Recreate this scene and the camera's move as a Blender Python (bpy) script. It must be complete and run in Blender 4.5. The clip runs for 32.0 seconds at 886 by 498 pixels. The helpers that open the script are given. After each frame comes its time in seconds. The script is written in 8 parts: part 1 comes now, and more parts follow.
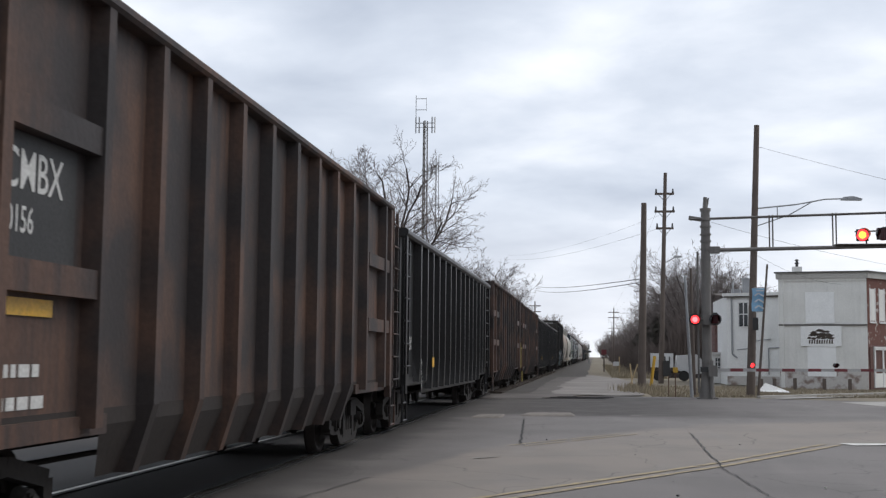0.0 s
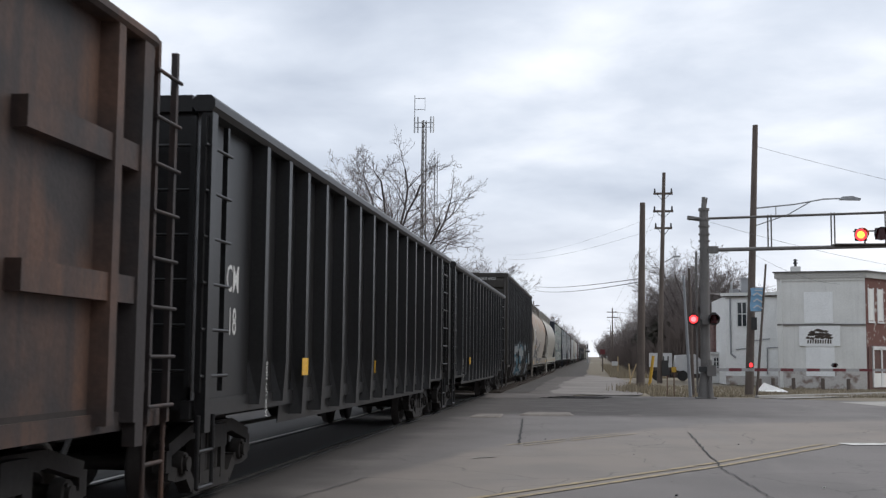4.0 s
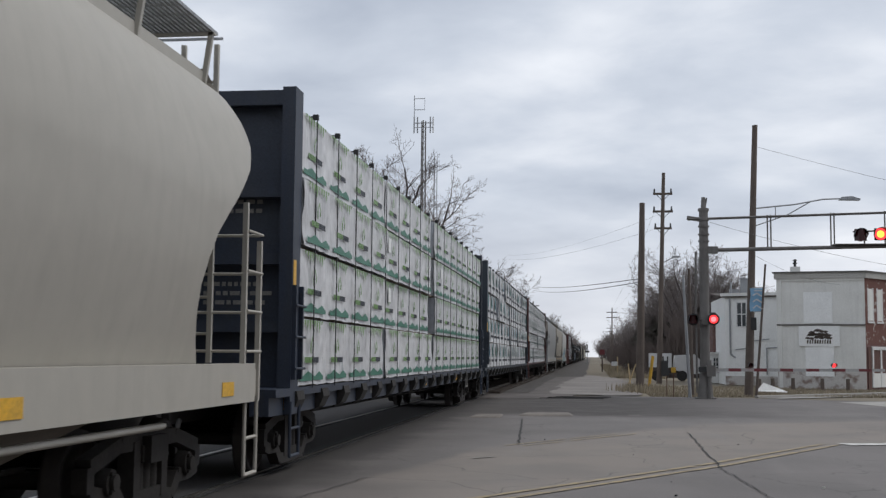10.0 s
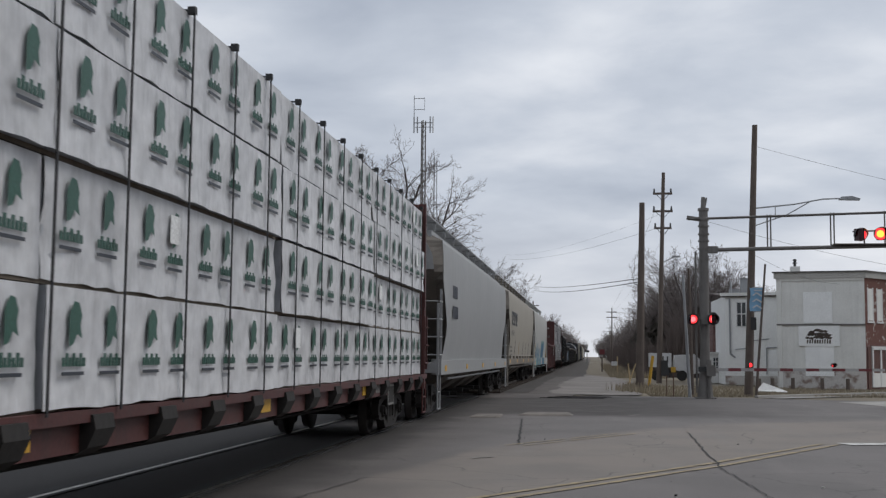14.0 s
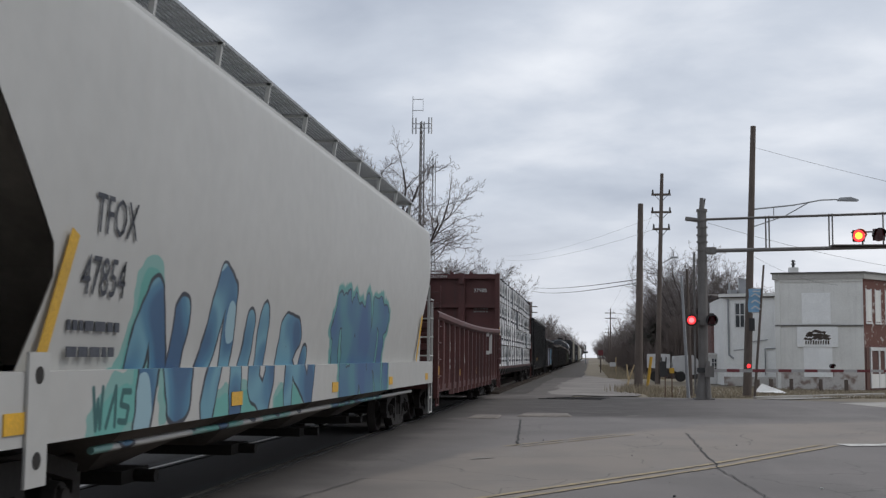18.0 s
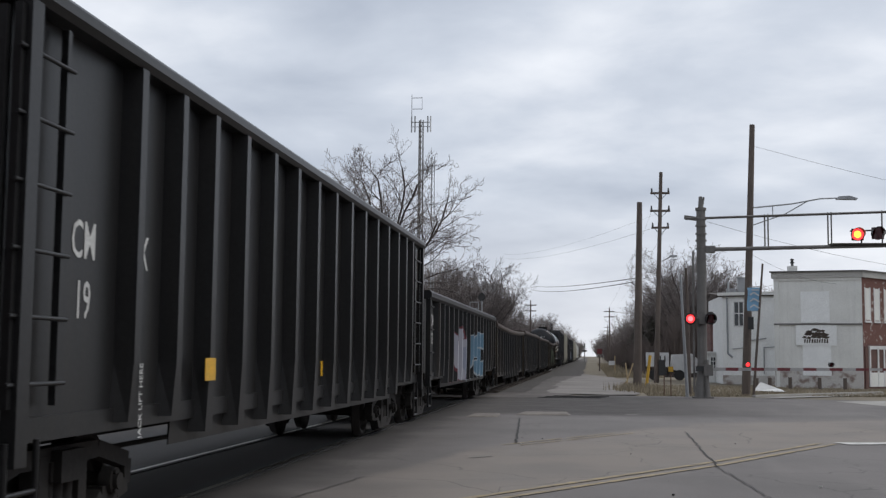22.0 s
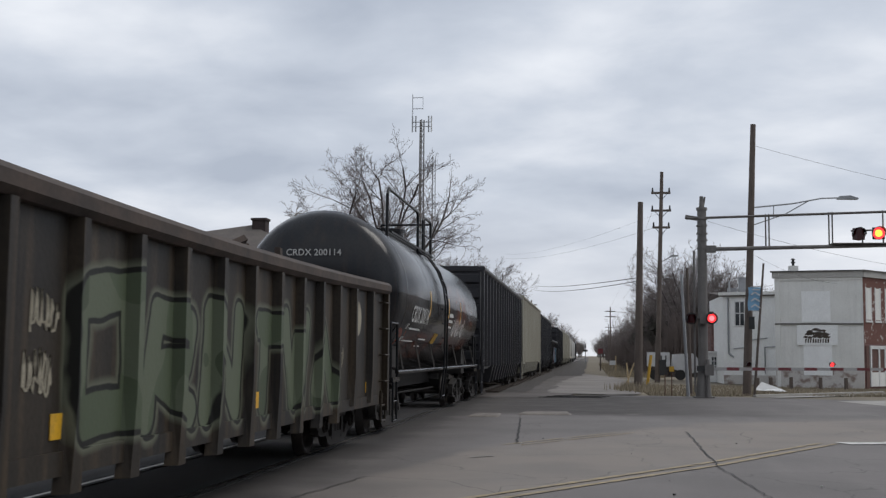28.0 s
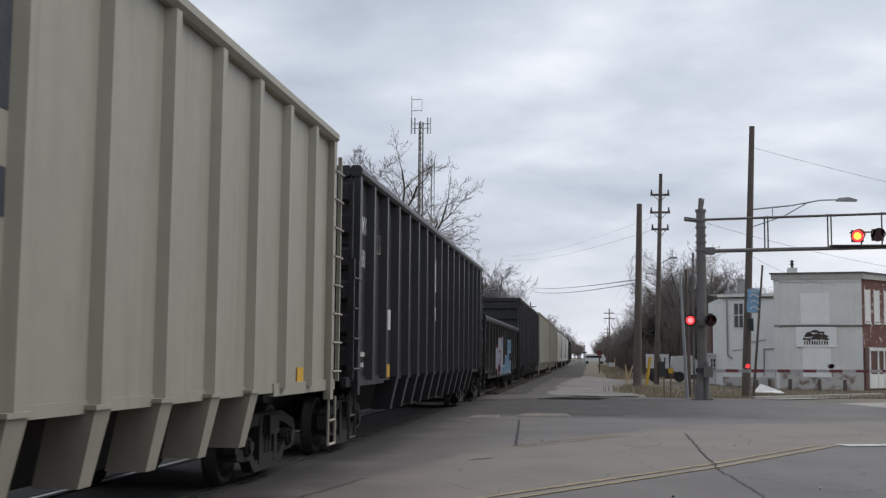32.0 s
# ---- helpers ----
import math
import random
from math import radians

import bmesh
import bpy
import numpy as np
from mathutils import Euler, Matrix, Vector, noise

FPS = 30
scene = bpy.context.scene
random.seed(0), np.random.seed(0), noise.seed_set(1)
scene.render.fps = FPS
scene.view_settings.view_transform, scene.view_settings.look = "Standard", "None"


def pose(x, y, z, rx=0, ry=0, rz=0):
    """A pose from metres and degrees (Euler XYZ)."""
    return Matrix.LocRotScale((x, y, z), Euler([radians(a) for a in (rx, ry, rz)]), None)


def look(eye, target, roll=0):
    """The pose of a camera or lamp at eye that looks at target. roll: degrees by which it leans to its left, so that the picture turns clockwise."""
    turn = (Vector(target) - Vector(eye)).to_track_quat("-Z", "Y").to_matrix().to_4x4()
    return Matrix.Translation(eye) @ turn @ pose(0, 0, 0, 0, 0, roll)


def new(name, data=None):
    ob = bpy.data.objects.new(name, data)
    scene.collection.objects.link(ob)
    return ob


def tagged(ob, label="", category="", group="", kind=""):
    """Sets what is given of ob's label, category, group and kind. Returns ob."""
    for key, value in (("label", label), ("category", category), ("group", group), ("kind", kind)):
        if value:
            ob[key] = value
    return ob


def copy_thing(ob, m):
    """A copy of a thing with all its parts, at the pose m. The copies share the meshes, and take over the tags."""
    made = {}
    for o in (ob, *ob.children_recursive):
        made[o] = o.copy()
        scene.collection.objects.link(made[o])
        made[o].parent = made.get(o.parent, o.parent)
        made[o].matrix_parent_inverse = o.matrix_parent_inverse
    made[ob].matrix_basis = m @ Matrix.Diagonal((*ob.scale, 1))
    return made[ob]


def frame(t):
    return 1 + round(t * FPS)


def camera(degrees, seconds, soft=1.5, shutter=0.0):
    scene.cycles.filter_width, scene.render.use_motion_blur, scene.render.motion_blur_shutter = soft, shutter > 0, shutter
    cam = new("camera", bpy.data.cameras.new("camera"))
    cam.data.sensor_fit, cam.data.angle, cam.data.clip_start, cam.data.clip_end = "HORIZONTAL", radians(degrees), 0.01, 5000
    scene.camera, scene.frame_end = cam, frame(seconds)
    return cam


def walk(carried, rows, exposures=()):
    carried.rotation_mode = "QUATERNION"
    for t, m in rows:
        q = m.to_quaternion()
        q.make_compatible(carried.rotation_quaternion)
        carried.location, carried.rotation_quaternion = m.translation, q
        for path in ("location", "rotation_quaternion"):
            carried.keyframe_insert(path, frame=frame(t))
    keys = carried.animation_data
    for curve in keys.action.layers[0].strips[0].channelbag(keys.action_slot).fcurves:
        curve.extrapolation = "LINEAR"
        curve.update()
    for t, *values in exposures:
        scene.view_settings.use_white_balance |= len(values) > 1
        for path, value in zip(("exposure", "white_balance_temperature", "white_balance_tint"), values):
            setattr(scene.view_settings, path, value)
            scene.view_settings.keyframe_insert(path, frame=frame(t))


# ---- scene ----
# ---------------------------------------------------------------- camera
FOV = 41.953
EYE = Vector((0.0, 0.0, 1.5))
ROLL = 0.526
# seconds, degrees left of the track, degrees up
HEADINGS = [
    (0.0, 7.502, 5.252), (1.0, 7.469, 5.248), (2.0, 7.434, 5.27), (3.0, 7.454, 5.246), (3.5, 7.433, 5.239),
    (5.5, 7.449, 5.245), (6.0, 7.417, 5.24), (7.0, 7.41, 5.231), (8.0, 7.413, 5.203), (9.0, 7.375, 5.207),
    (10.0, 7.415, 5.249), (11.0, 7.413, 5.234), (12.0, 7.441, 5.245), (13.0, 7.417, 5.216), (14.0, 7.409, 5.239),
    (14.5, 7.385, 5.24), (16.5, 7.331, 5.285), (17.0, 7.336, 5.283), (18.0, 7.338, 5.285), (19.0, 7.317, 5.284),
    (20.0, 7.286, 5.279), (21.0, 7.291, 5.251), (22.0, 7.288, 5.216), (23.0, 7.296, 5.238), (24.0, 7.33, 5.245),
    (25.0, 7.334, 5.235), (25.5, 7.335, 5.213), (27.5, 7.327, 5.177), (28.0, 7.33, 5.204), (29.0, 7.332, 5.244),
    (30.0, 7.333, 5.244), (31.0, 7.297, 5.258), (32.0, 7.282, 5.295)]


def aim(yaw, pitch):
    a, b = radians(yaw), radians(pitch)
    return EYE + Vector((-math.sin(a) * math.cos(b), math.cos(a) * math.cos(b), math.sin(b))) * 10


cam = camera(FOV, 32.0, soft=1.3, shutter=0.06)
walk(cam, [(t, look(EYE, aim(y, p), ROLL)) for t, y, p in HEADINGS],
     exposures=[(0, 0.32), (3, 0.32), (7, 0.31), (8.5, 0.12), (10, 0.06), (12, -0.04), (14, -0.1), (18, 0.02), (20, 0.03), (22, 0.08), (23, 0.18), (24, 0.04), (28, 0.0), (29, 0.02), (30, 0.16), (31, 0.28), (32, 0.1)])

# ---------------------------------------------------------------- sky and sun
SUN_UP, SUN_TURN = radians(55), radians(74)
world = bpy.data.worlds.new("sky")
scene.world = world
world.use_nodes = True
wn, wl = world.node_tree.nodes, world.node_tree.links
wn.clear()


def wnode(kind, **props):
    n = wn.new(kind)
    for k, v in props.items():
        if k == "operation":
            n.operation = v
        elif k == "blend_type":
            n.blend_type = v
    return n


def build_sky():
    out = wn.new("ShaderNodeOutputWorld")
    bg = wn.new("ShaderNodeBackground")
    sky = wn.new("ShaderNodeTexSky")
    sky.sky_type, sky.sun_disc = "NISHITA", False
    sky.sun_elevation, sky.sun_rotation = SUN_UP, SUN_TURN
    sky.dust_density, sky.altitude = 4.0, 200
    coord = wn.new("ShaderNodeTexCoord")
    sep = wn.new("ShaderNodeSeparateXYZ")
    wl.new(coord.outputs["Generated"], sep.inputs[0])
    up = wnode("ShaderNodeMath", operation="MAXIMUM")
    wl.new(sep.outputs[2], up.inputs[0])
    up.inputs[1].default_value = 0.0
    low = wnode("ShaderNodeMath", operation="ADD")
    wl.new(up.outputs[0], low.inputs[0])
    low.inputs[1].default_value = 0.24
    dome = wn.new("ShaderNodeVectorMath")
    dome.operation = "DIVIDE"
    wl.new(coord.outputs["Generated"], dome.inputs[0])
    comb = wn.new("ShaderNodeCombineXYZ")
    for i in range(3):
        wl.new(low.outputs[0], comb.inputs[i])
    wl.new(comb.outputs[0], dome.inputs[1])
    # a high layer of cloud: broad sheets with soft lumps in them
    shift = wn.new("ShaderNodeMapping")
    shift.inputs["Location"].default_value = (3.1, 0.4, 0.0)
    shift.inputs["Scale"].default_value = (0.9, 1.0, 0.0)
    wl.new(dome.outputs[0], shift.inputs[0])
    layers = []
    for size, detail, rough in ((0.95, 3.0, 0.45), (3.1, 6.0, 0.5)):
        rolls = wn.new("ShaderNodeTexNoise")
        rolls.inputs["Scale"].default_value, rolls.inputs["Detail"].default_value = size, detail
        rolls.inputs["Roughness"].default_value, rolls.inputs["Distortion"].default_value = rough, 0.15
        wl.new(shift.outputs[0], rolls.inputs["Vector"])
        layers.append(rolls.outputs["Fac"])
    both = wn.new("ShaderNodeMix")
    both.data_type = "FLOAT"
    both.inputs["Factor"].default_value = 0.45
    wl.new(layers[0], both.inputs["A"])
    wl.new(layers[1], both.inputs["B"])
    ramp = wn.new("ShaderNodeValToRGB")
    ramp.color_ramp.elements[0].position, ramp.color_ramp.elements[0].color = 0.385, (0.48, 0.535, 0.635, 1)
    ramp.color_ramp.elements[1].position, ramp.color_ramp.elements[1].color = 0.635, (0.90, 0.935, 1.0, 1)
    mid = ramp.color_ramp.elements.new(0.5)
    mid.color = (0.635, 0.69, 0.785, 1)
    wl.new(both.outputs["Result"], ramp.inputs[0])
    # paler towards the horizon
    haze = wn.new("ShaderNodeMapRange")
    haze.inputs["From Min"].default_value, haze.inputs["From Max"].default_value = 0.0, 0.14
    haze.inputs["To Min"].default_value, haze.inputs["To Max"].default_value = 0.75, 0.0
    wl.new(up.outputs[0], haze.inputs["Value"])
    mix = wn.new("ShaderNodeMix")
    mix.data_type = "RGBA"
    wl.new(haze.outputs["Result"], mix.inputs["Factor"])
    wl.new(ramp.outputs[0], mix.inputs["A"])
    mix.inputs["B"].default_value = (0.85, 0.865, 0.915, 1)
    veil = wn.new("ShaderNodeMix")
    veil.data_type = "RGBA"
    veil.inputs["Factor"].default_value = 0.97
    gain = wn.new("ShaderNodeVectorMath")
    gain.operation = "SCALE"
    gain.inputs["Scale"].default_value = 9.5
    wl.new(mix.outputs["Result"], gain.inputs[0])
    wl.new(sky.outputs[0], veil.inputs["A"])
    wl.new(gain.outputs[0], veil.inputs["B"])
    wl.new(veil.outputs["Result"], bg.inputs["Color"])
    bg.inputs["Strength"].default_value = 0.1
    wl.new(bg.outputs[0], out.inputs[0])


build_sky()
sun = new("sun", bpy.data.lights.new("sun", "SUN"))
sun.data.energy, sun.data.angle, sun.data.color = 1.15, radians(30), (1.0, 0.96, 0.91)
sun.matrix_world = look((0, 0, 40), (0 - 40 * math.sin(SUN_TURN) , 0 - 40 * math.cos(SUN_TURN), 40 - 40 * math.tan(SUN_UP)))


# ---------------------------------------------------------------- materials
def surface(name, base, second=None, rough=0.8, metal=0.0, coarse=1.5, fine=40.0, amount=0.5, bump=0.2,
            streak=0.0, streak_colour=None, spec=0.5, rand=0.0, blotch=(0.35, 0.65), grainy=1.0):
    """Two scales of variation between base and second, optional vertical streaks, fine relief."""
    m = bpy.data.materials.new(name)
    m.use_nodes = True
    n, l = m.node_tree.nodes, m.node_tree.links
    b = n["Principled BSDF"]
    second = second or tuple(c * 0.6 for c in base)
    tc = n.new("ShaderNodeTexCoord")
    a = n.new("ShaderNodeTexNoise")
    a.inputs["Scale"].default_value, a.inputs["Detail"].default_value = coarse, 6
    l.new(tc.outputs["Object"], a.inputs["Vector"])
    f = n.new("ShaderNodeTexNoise")
    f.inputs["Scale"].default_value, f.inputs["Detail"].default_value = fine, 4
    l.new(tc.outputs["Object"], f.inputs["Vector"])
    r = n.new("ShaderNodeMapRange")
    r.inputs["From Min"].default_value, r.inputs["From Max"].default_value = blotch
    r.inputs["To Max"].default_value = amount
    l.new(a.outputs["Fac"], r.inputs["Value"])
    mix = n.new("ShaderNodeMix")
    mix.data_type = "RGBA"
    mix.inputs["A"].default_value, mix.inputs["B"].default_value = (*base, 1), (*second, 1)
    l.new(r.outputs["Result"], mix.inputs["Factor"])
    last = mix.outputs["Result"]
    if streak:
        mp = n.new("ShaderNodeMapping")
        mp.inputs["Scale"].default_value = (3.0, 3.0, 0.16)
        l.new(tc.outputs["Object"], mp.inputs[0])
        s = n.new("ShaderNodeTexNoise")
        s.inputs["Scale"].default_value, s.inputs["Detail"].default_value = 2.2, 5
        l.new(mp.outputs[0], s.inputs["Vector"])
        sr = n.new("ShaderNodeMapRange")
        sr.inputs["From Min"].default_value, sr.inputs["From Max"].default_value = 0.48, 0.72
        sr.inputs["To Max"].default_value = streak
        l.new(s.outputs["Fac"], sr.inputs["Value"])
        sm = n.new("ShaderNodeMix")
        sm.data_type = "RGBA"
        l.new(sr.outputs["Result"], sm.inputs["Factor"])
        l.new(last, sm.inputs["A"])
        sm.inputs["B"].default_value = (*(streak_colour or second), 1)
        last = sm.outputs["Result"]
    g = n.new("ShaderNodeMapRange")
    g.inputs["From Min"].default_value, g.inputs["From Max"].default_value = 0.3, 0.7
    g.inputs["To Min"].default_value, g.inputs["To Max"].default_value = 1 - 0.18 * grainy, 1 + 0.14 * grainy
    l.new(f.outputs["Fac"], g.inputs["Value"])
    grain = n.new("ShaderNodeVectorMath")
    grain.operation = "SCALE"
    l.new(last, grain.inputs[0])
    l.new(g.outputs["Result"], grain.inputs["Scale"])
    last = grain.outputs[0]
    if rand:
        oi = n.new("ShaderNodeObjectInfo")
        rr = n.new("ShaderNodeMapRange")
        rr.inputs["To Min"].default_value, rr.inputs["To Max"].default_value = 1 - rand, 1 + rand
        l.new(oi.outputs["Random"], rr.inputs["Value"])
        rs = n.new("ShaderNodeVectorMath")
        rs.operation = "SCALE"
        l.new(last, rs.inputs[0])
        l.new(rr.outputs["Result"], rs.inputs["Scale"])
        last = rs.outputs[0]
    l.new(last, b.inputs["Base Color"])
    b.inputs["Roughness"].default_value, b.inputs["Metallic"].default_value = rough, metal
    b.inputs["Specular IOR Level"].default_value = spec
    if bump:
        bp = n.new("ShaderNodeBump")
        bp.inputs["Strength"].default_value, bp.inputs["Distance"].default_value = bump, 0.01
        l.new(f.outputs["Fac"], bp.inputs["Height"])
        l.new(bp.outputs[0], b.inputs["Normal"])
    return m


def glow(name, colour, strength):
    m = bpy.data.materials.new(name)
    m.use_nodes = True
    b = m.node_tree.nodes["Principled BSDF"]
    b.inputs["Base Color"].default_value = (*colour, 1)
    b.inputs["Emission Color"].default_value = (*colour, 1)
    b.inputs["Emission Strength"].default_value = strength
    return m


def road_surface():
    """Grey asphalt with a warm worn strip along the roadway, mud carried out round the crossing, oil and painted train
    shade by the rails, and hairline cracks.
    """
    m = surface("worn road", (0.168, 0.154, 0.147), (0.124, 0.114, 0.109), 0.9, coarse=0.4, fine=60, amount=0.8, bump=0.35)
    n, l = m.node_tree.nodes, m.node_tree.links
    b = n["Principled BSDF"]
    last = b.inputs["Base Color"].links[0].from_socket
    tc = n.new("ShaderNodeTexCoord")

    def noise_of(scale, detail=4, stretch=(1, 1, 1)):
        mp = n.new("ShaderNodeMapping")
        mp.inputs["Scale"].default_value = stretch
        l.new(tc.outputs["Object"], mp.inputs[0])
        k = n.new("ShaderNodeTexNoise")
        k.inputs["Scale"].default_value, k.inputs["Detail"].default_value = scale, detail
        l.new(mp.outputs[0], k.inputs["Vector"])
        return k

    def math_of(op, x, y):
        k = n.new("ShaderNodeMath")
        k.operation = op
        for sock, v in zip(k.inputs, (x, y)):
            if isinstance(v, (int, float)):
                sock.default_value = v
            else:
                l.new(v, sock)
        return k.outputs[0]

    def ramp_of(value, a, c, lo=0.0, hi=1.0):
        k = n.new("ShaderNodeMapRange")
        k.interpolation_type = "SMOOTHSTEP"
        for key, v in (("From Min", a), ("From Max", c), ("To Min", lo), ("To Max", hi)):
            k.inputs[key].default_value = v
        l.new(value, k.inputs["Value"])
        return k.outputs["Result"]

    def edge(points):
        """y of a line across the road at every x, from -6 to 26 m."""
        k = n.new("ShaderNodeFloatCurve")
        cv = k.mapping.curves[0]
        pts = [((x + 6) / 32, y / 50) for x, y in points]
        cv.points[0].location, cv.points[-1].location = pts[0], pts[-1]
        for p in pts[1:-1]:
            cv.points.new(*p)
        for p in cv.points:
            p.handle_type = "VECTOR"
        k.mapping.update()
        l.new(ramp_of_linear, k.inputs["Value"])
        return math_of("MULTIPLY", k.outputs["Value"], 50.0)

    def lay(mask, colour):
        nonlocal last
        mx = n.new("ShaderNodeMix")
        mx.data_type = "RGBA"
        l.new(mask, mx.inputs["Factor"])
        l.new(last, mx.inputs["A"])
        mx.inputs["B"].default_value = (*colour, 1)
        last = mx.outputs["Result"]

    wob = n.new("ShaderNodeVectorMath")
    wob.operation = "MULTIPLY_ADD"
    l.new(noise_of(0.7, 6).outputs["Color"], wob.inputs[0])
    wob.inputs[1].default_value = (1.6, 1.6, 0)
    wob.inputs[2].default_value = (-0.8, -0.8, 0)
    moved = n.new("ShaderNodeVectorMath")
    l.new(wob.outputs[0], moved.inputs[0])
    l.new(tc.outputs["Object"], moved.inputs[1])
    plain, soft = n.new("ShaderNodeSeparateXYZ"), n.new("ShaderNodeSeparateXYZ")
    l.new(tc.outputs["Object"], plain.inputs[0])
    l.new(moved.outputs[0], soft.inputs[0])
    ramp_of_linear = math_of("DIVIDE", math_of("ADD", plain.outputs[0], 6.0), 32.0)
    # the worn strip between the centre line and the old lane edge
    lower = edge([(-6, 4.2), (-0.7, 12.75), (1.74, 16.7), (4.24, 21.2), (26, 28.5)])
    upper = edge([(-6, 3.0), (-3.05, 12.4), (-1.9, 18.6), (0.4, 23.2), (2.6, 27.2), (6.8, 29.8), (26, 33.6)])
    over = ramp_of(math_of("SUBTRACT", plain.outputs[1], lower), -0.1, 0.12)
    under = ramp_of(math_of("SUBTRACT", upper, soft.outputs[1]), -0.7, 0.9)
    patchy = ramp_of(noise_of(0.55, 5).outputs["Fac"], 0.3, 0.6, 0.55, 1.0)
    lay(math_of("MULTIPLY", math_of("MULTIPLY", over, under), patchy), (0.212, 0.186, 0.164))
    # tyre-worn lighter streaks along the traffic's way
    streaks = ramp_of(noise_of(1.4, 3, (1.0, 0.14, 1)).outputs["Fac"], 0.52, 0.72, 0.0, 0.3)
    lay(streaks, (0.21, 0.195, 0.182))
    # mud round the far half of the crossing
    mud = math_of("MULTIPLY", ramp_of(soft.outputs[1], 28.6, 31.0), ramp_of(soft.outputs[1], 42.5, 46.0, 1.0, 0.0))
    mud = math_of("MULTIPLY", mud, ramp_of(soft.outputs[0], 0.5, 7.5, 1.0, 0.0))
    lay(math_of("MULTIPLY", mud, ramp_of(noise_of(1.1, 5).outputs["Fac"], 0.3, 0.6, 0.75, 1.0)), (0.047, 0.040, 0.037))
    east = math_of("MULTIPLY", ramp_of(soft.outputs[1], 31.0, 34.0), ramp_of(soft.outputs[0], 6.5, 10.0))
    lay(math_of("MULTIPLY", east, ramp_of(soft.outputs[1], 36.5, 38.5, 0.8, 0.0)), (0.088, 0.080, 0.077))
    # oil and grime by the rails, with the train's shade painted into the same dark
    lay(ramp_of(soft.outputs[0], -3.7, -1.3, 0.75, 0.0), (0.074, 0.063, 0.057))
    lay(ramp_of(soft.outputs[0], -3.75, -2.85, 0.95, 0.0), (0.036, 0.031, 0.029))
    # spots and hairline cracks
    lay(ramp_of(noise_of(5.5, 3).outputs["Fac"], 0.70, 0.76, 0.0, 0.55), (0.06, 0.056, 0.053))
    vor = n.new("ShaderNodeTexVoronoi")
    vor.feature = "DISTANCE_TO_EDGE"
    vor.inputs["Scale"].default_value = 0.33
    l.new(moved.outputs[0], vor.inputs["Vector"])
    lay(ramp_of(vor.outputs["Distance"], 0.0012, 0.005, 0.5, 0.0), (0.05, 0.046, 0.043))
    l.new(last, b.inputs["Base Color"])
    return m


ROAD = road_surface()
ASPHALT_DARK = surface("old dark asphalt", (0.085, 0.075, 0.070), (0.125, 0.110, 0.100), 0.92, coarse=0.5, fine=30, amount=0.9, bump=0.5)
CONCRETE = surface("concrete", (0.36, 0.345, 0.32), (0.24, 0.23, 0.21), 0.9, coarse=1.2, fine=50, bump=0.3)
GRAVEL = surface("pale gravel", (0.225, 0.205, 0.190), (0.15, 0.136, 0.125), 0.95, coarse=0.35, fine=14, amount=0.8, bump=0.8)
BALLAST = surface("dark ballast", (0.075, 0.066, 0.060), (0.045, 0.040, 0.037), 0.95, coarse=1.2, fine=16, amount=0.8, bump=0.9)
DIRT = surface("winter soil and grass", (0.205, 0.175, 0.128), (0.13, 0.11, 0.08), 0.95, coarse=0.25, fine=9, amount=0.9, bump=0.8)
DRY_GRASS = surface("dry grass", (0.31, 0.262, 0.185), (0.195, 0.165, 0.12), 0.9, coarse=2, fine=30, bump=0.2, rand=0.1)
CRACK = surface("tar crack filler", (0.022, 0.021, 0.02), (0.04, 0.038, 0.036), 0.8, fine=30)
YELLOW_LINE = surface("faded yellow road paint", (0.36, 0.285, 0.165), (0.21, 0.18, 0.145), 0.85, coarse=5, fine=60, amount=0.9)
WHITE_LINE = surface("worn white road paint", (0.62, 0.61, 0.58), (0.30, 0.29, 0.27), 0.85, coarse=5, fine=60, amount=0.8)
RAIL = surface("railhead steel", (0.30, 0.28, 0.26), (0.14, 0.10, 0.08), 0.35, 0.9, coarse=3, amount=0.6)
RAIL_SIDE = surface("rusty rail", (0.13, 0.075, 0.05), (0.07, 0.045, 0.035), 0.85)
TIE = surface("creosoted timber", (0.07, 0.055, 0.045), (0.12, 0.10, 0.085), 0.95, coarse=4)
WOOD_POLE = surface("weathered pole timber", (0.135, 0.108, 0.092), (0.078, 0.064, 0.056), 0.95, coarse=1.5, fine=25, streak=0.6, bump=0.5)
GALV = surface("galvanised steel", (0.36, 0.37, 0.38), (0.24, 0.245, 0.25), 0.55, 0.5, coarse=2, fine=30)
MAST_GREY = surface("grey mast paint", (0.185, 0.175, 0.165), (0.115, 0.107, 0.10), 0.7, 0.2, coarse=2, streak=0.5)
DARK_METAL = surface("dark fitting metal", (0.05, 0.05, 0.05), (0.03, 0.03, 0.03), 0.6, 0.3)
BLACK_RUBBER = surface("black rubber", (0.025, 0.025, 0.025), (0.04, 0.04, 0.04), 0.8)
LENS_RED = surface("red signal lens", (0.045, 0.006, 0.008), (0.03, 0.005, 0.006), 0.25, fine=90, bump=0.05)
LAMP_RED = glow("lit red lamp", (1.0, 0.035, 0.04), 2.2)
LAMP_HOT = glow("bright lamp core", (1.0, 0.34, 0.04), 3.2)
LAMP_PINK = glow("pale red lamp core", (1.0, 0.16, 0.18), 2.2)
PAINT_RED = surface("red gate paint", (0.17, 0.032, 0.038), (0.11, 0.028, 0.03), 0.6)
PAINT_WHITE = surface("white paint", (0.68, 0.68, 0.67), (0.5, 0.5, 0.49), 0.6, coarse=3)
PAINT_YELLOW = surface("yellow reflective paint", (0.62, 0.36, 0.03), (0.42, 0.26, 0.05), 0.55, coarse=5)
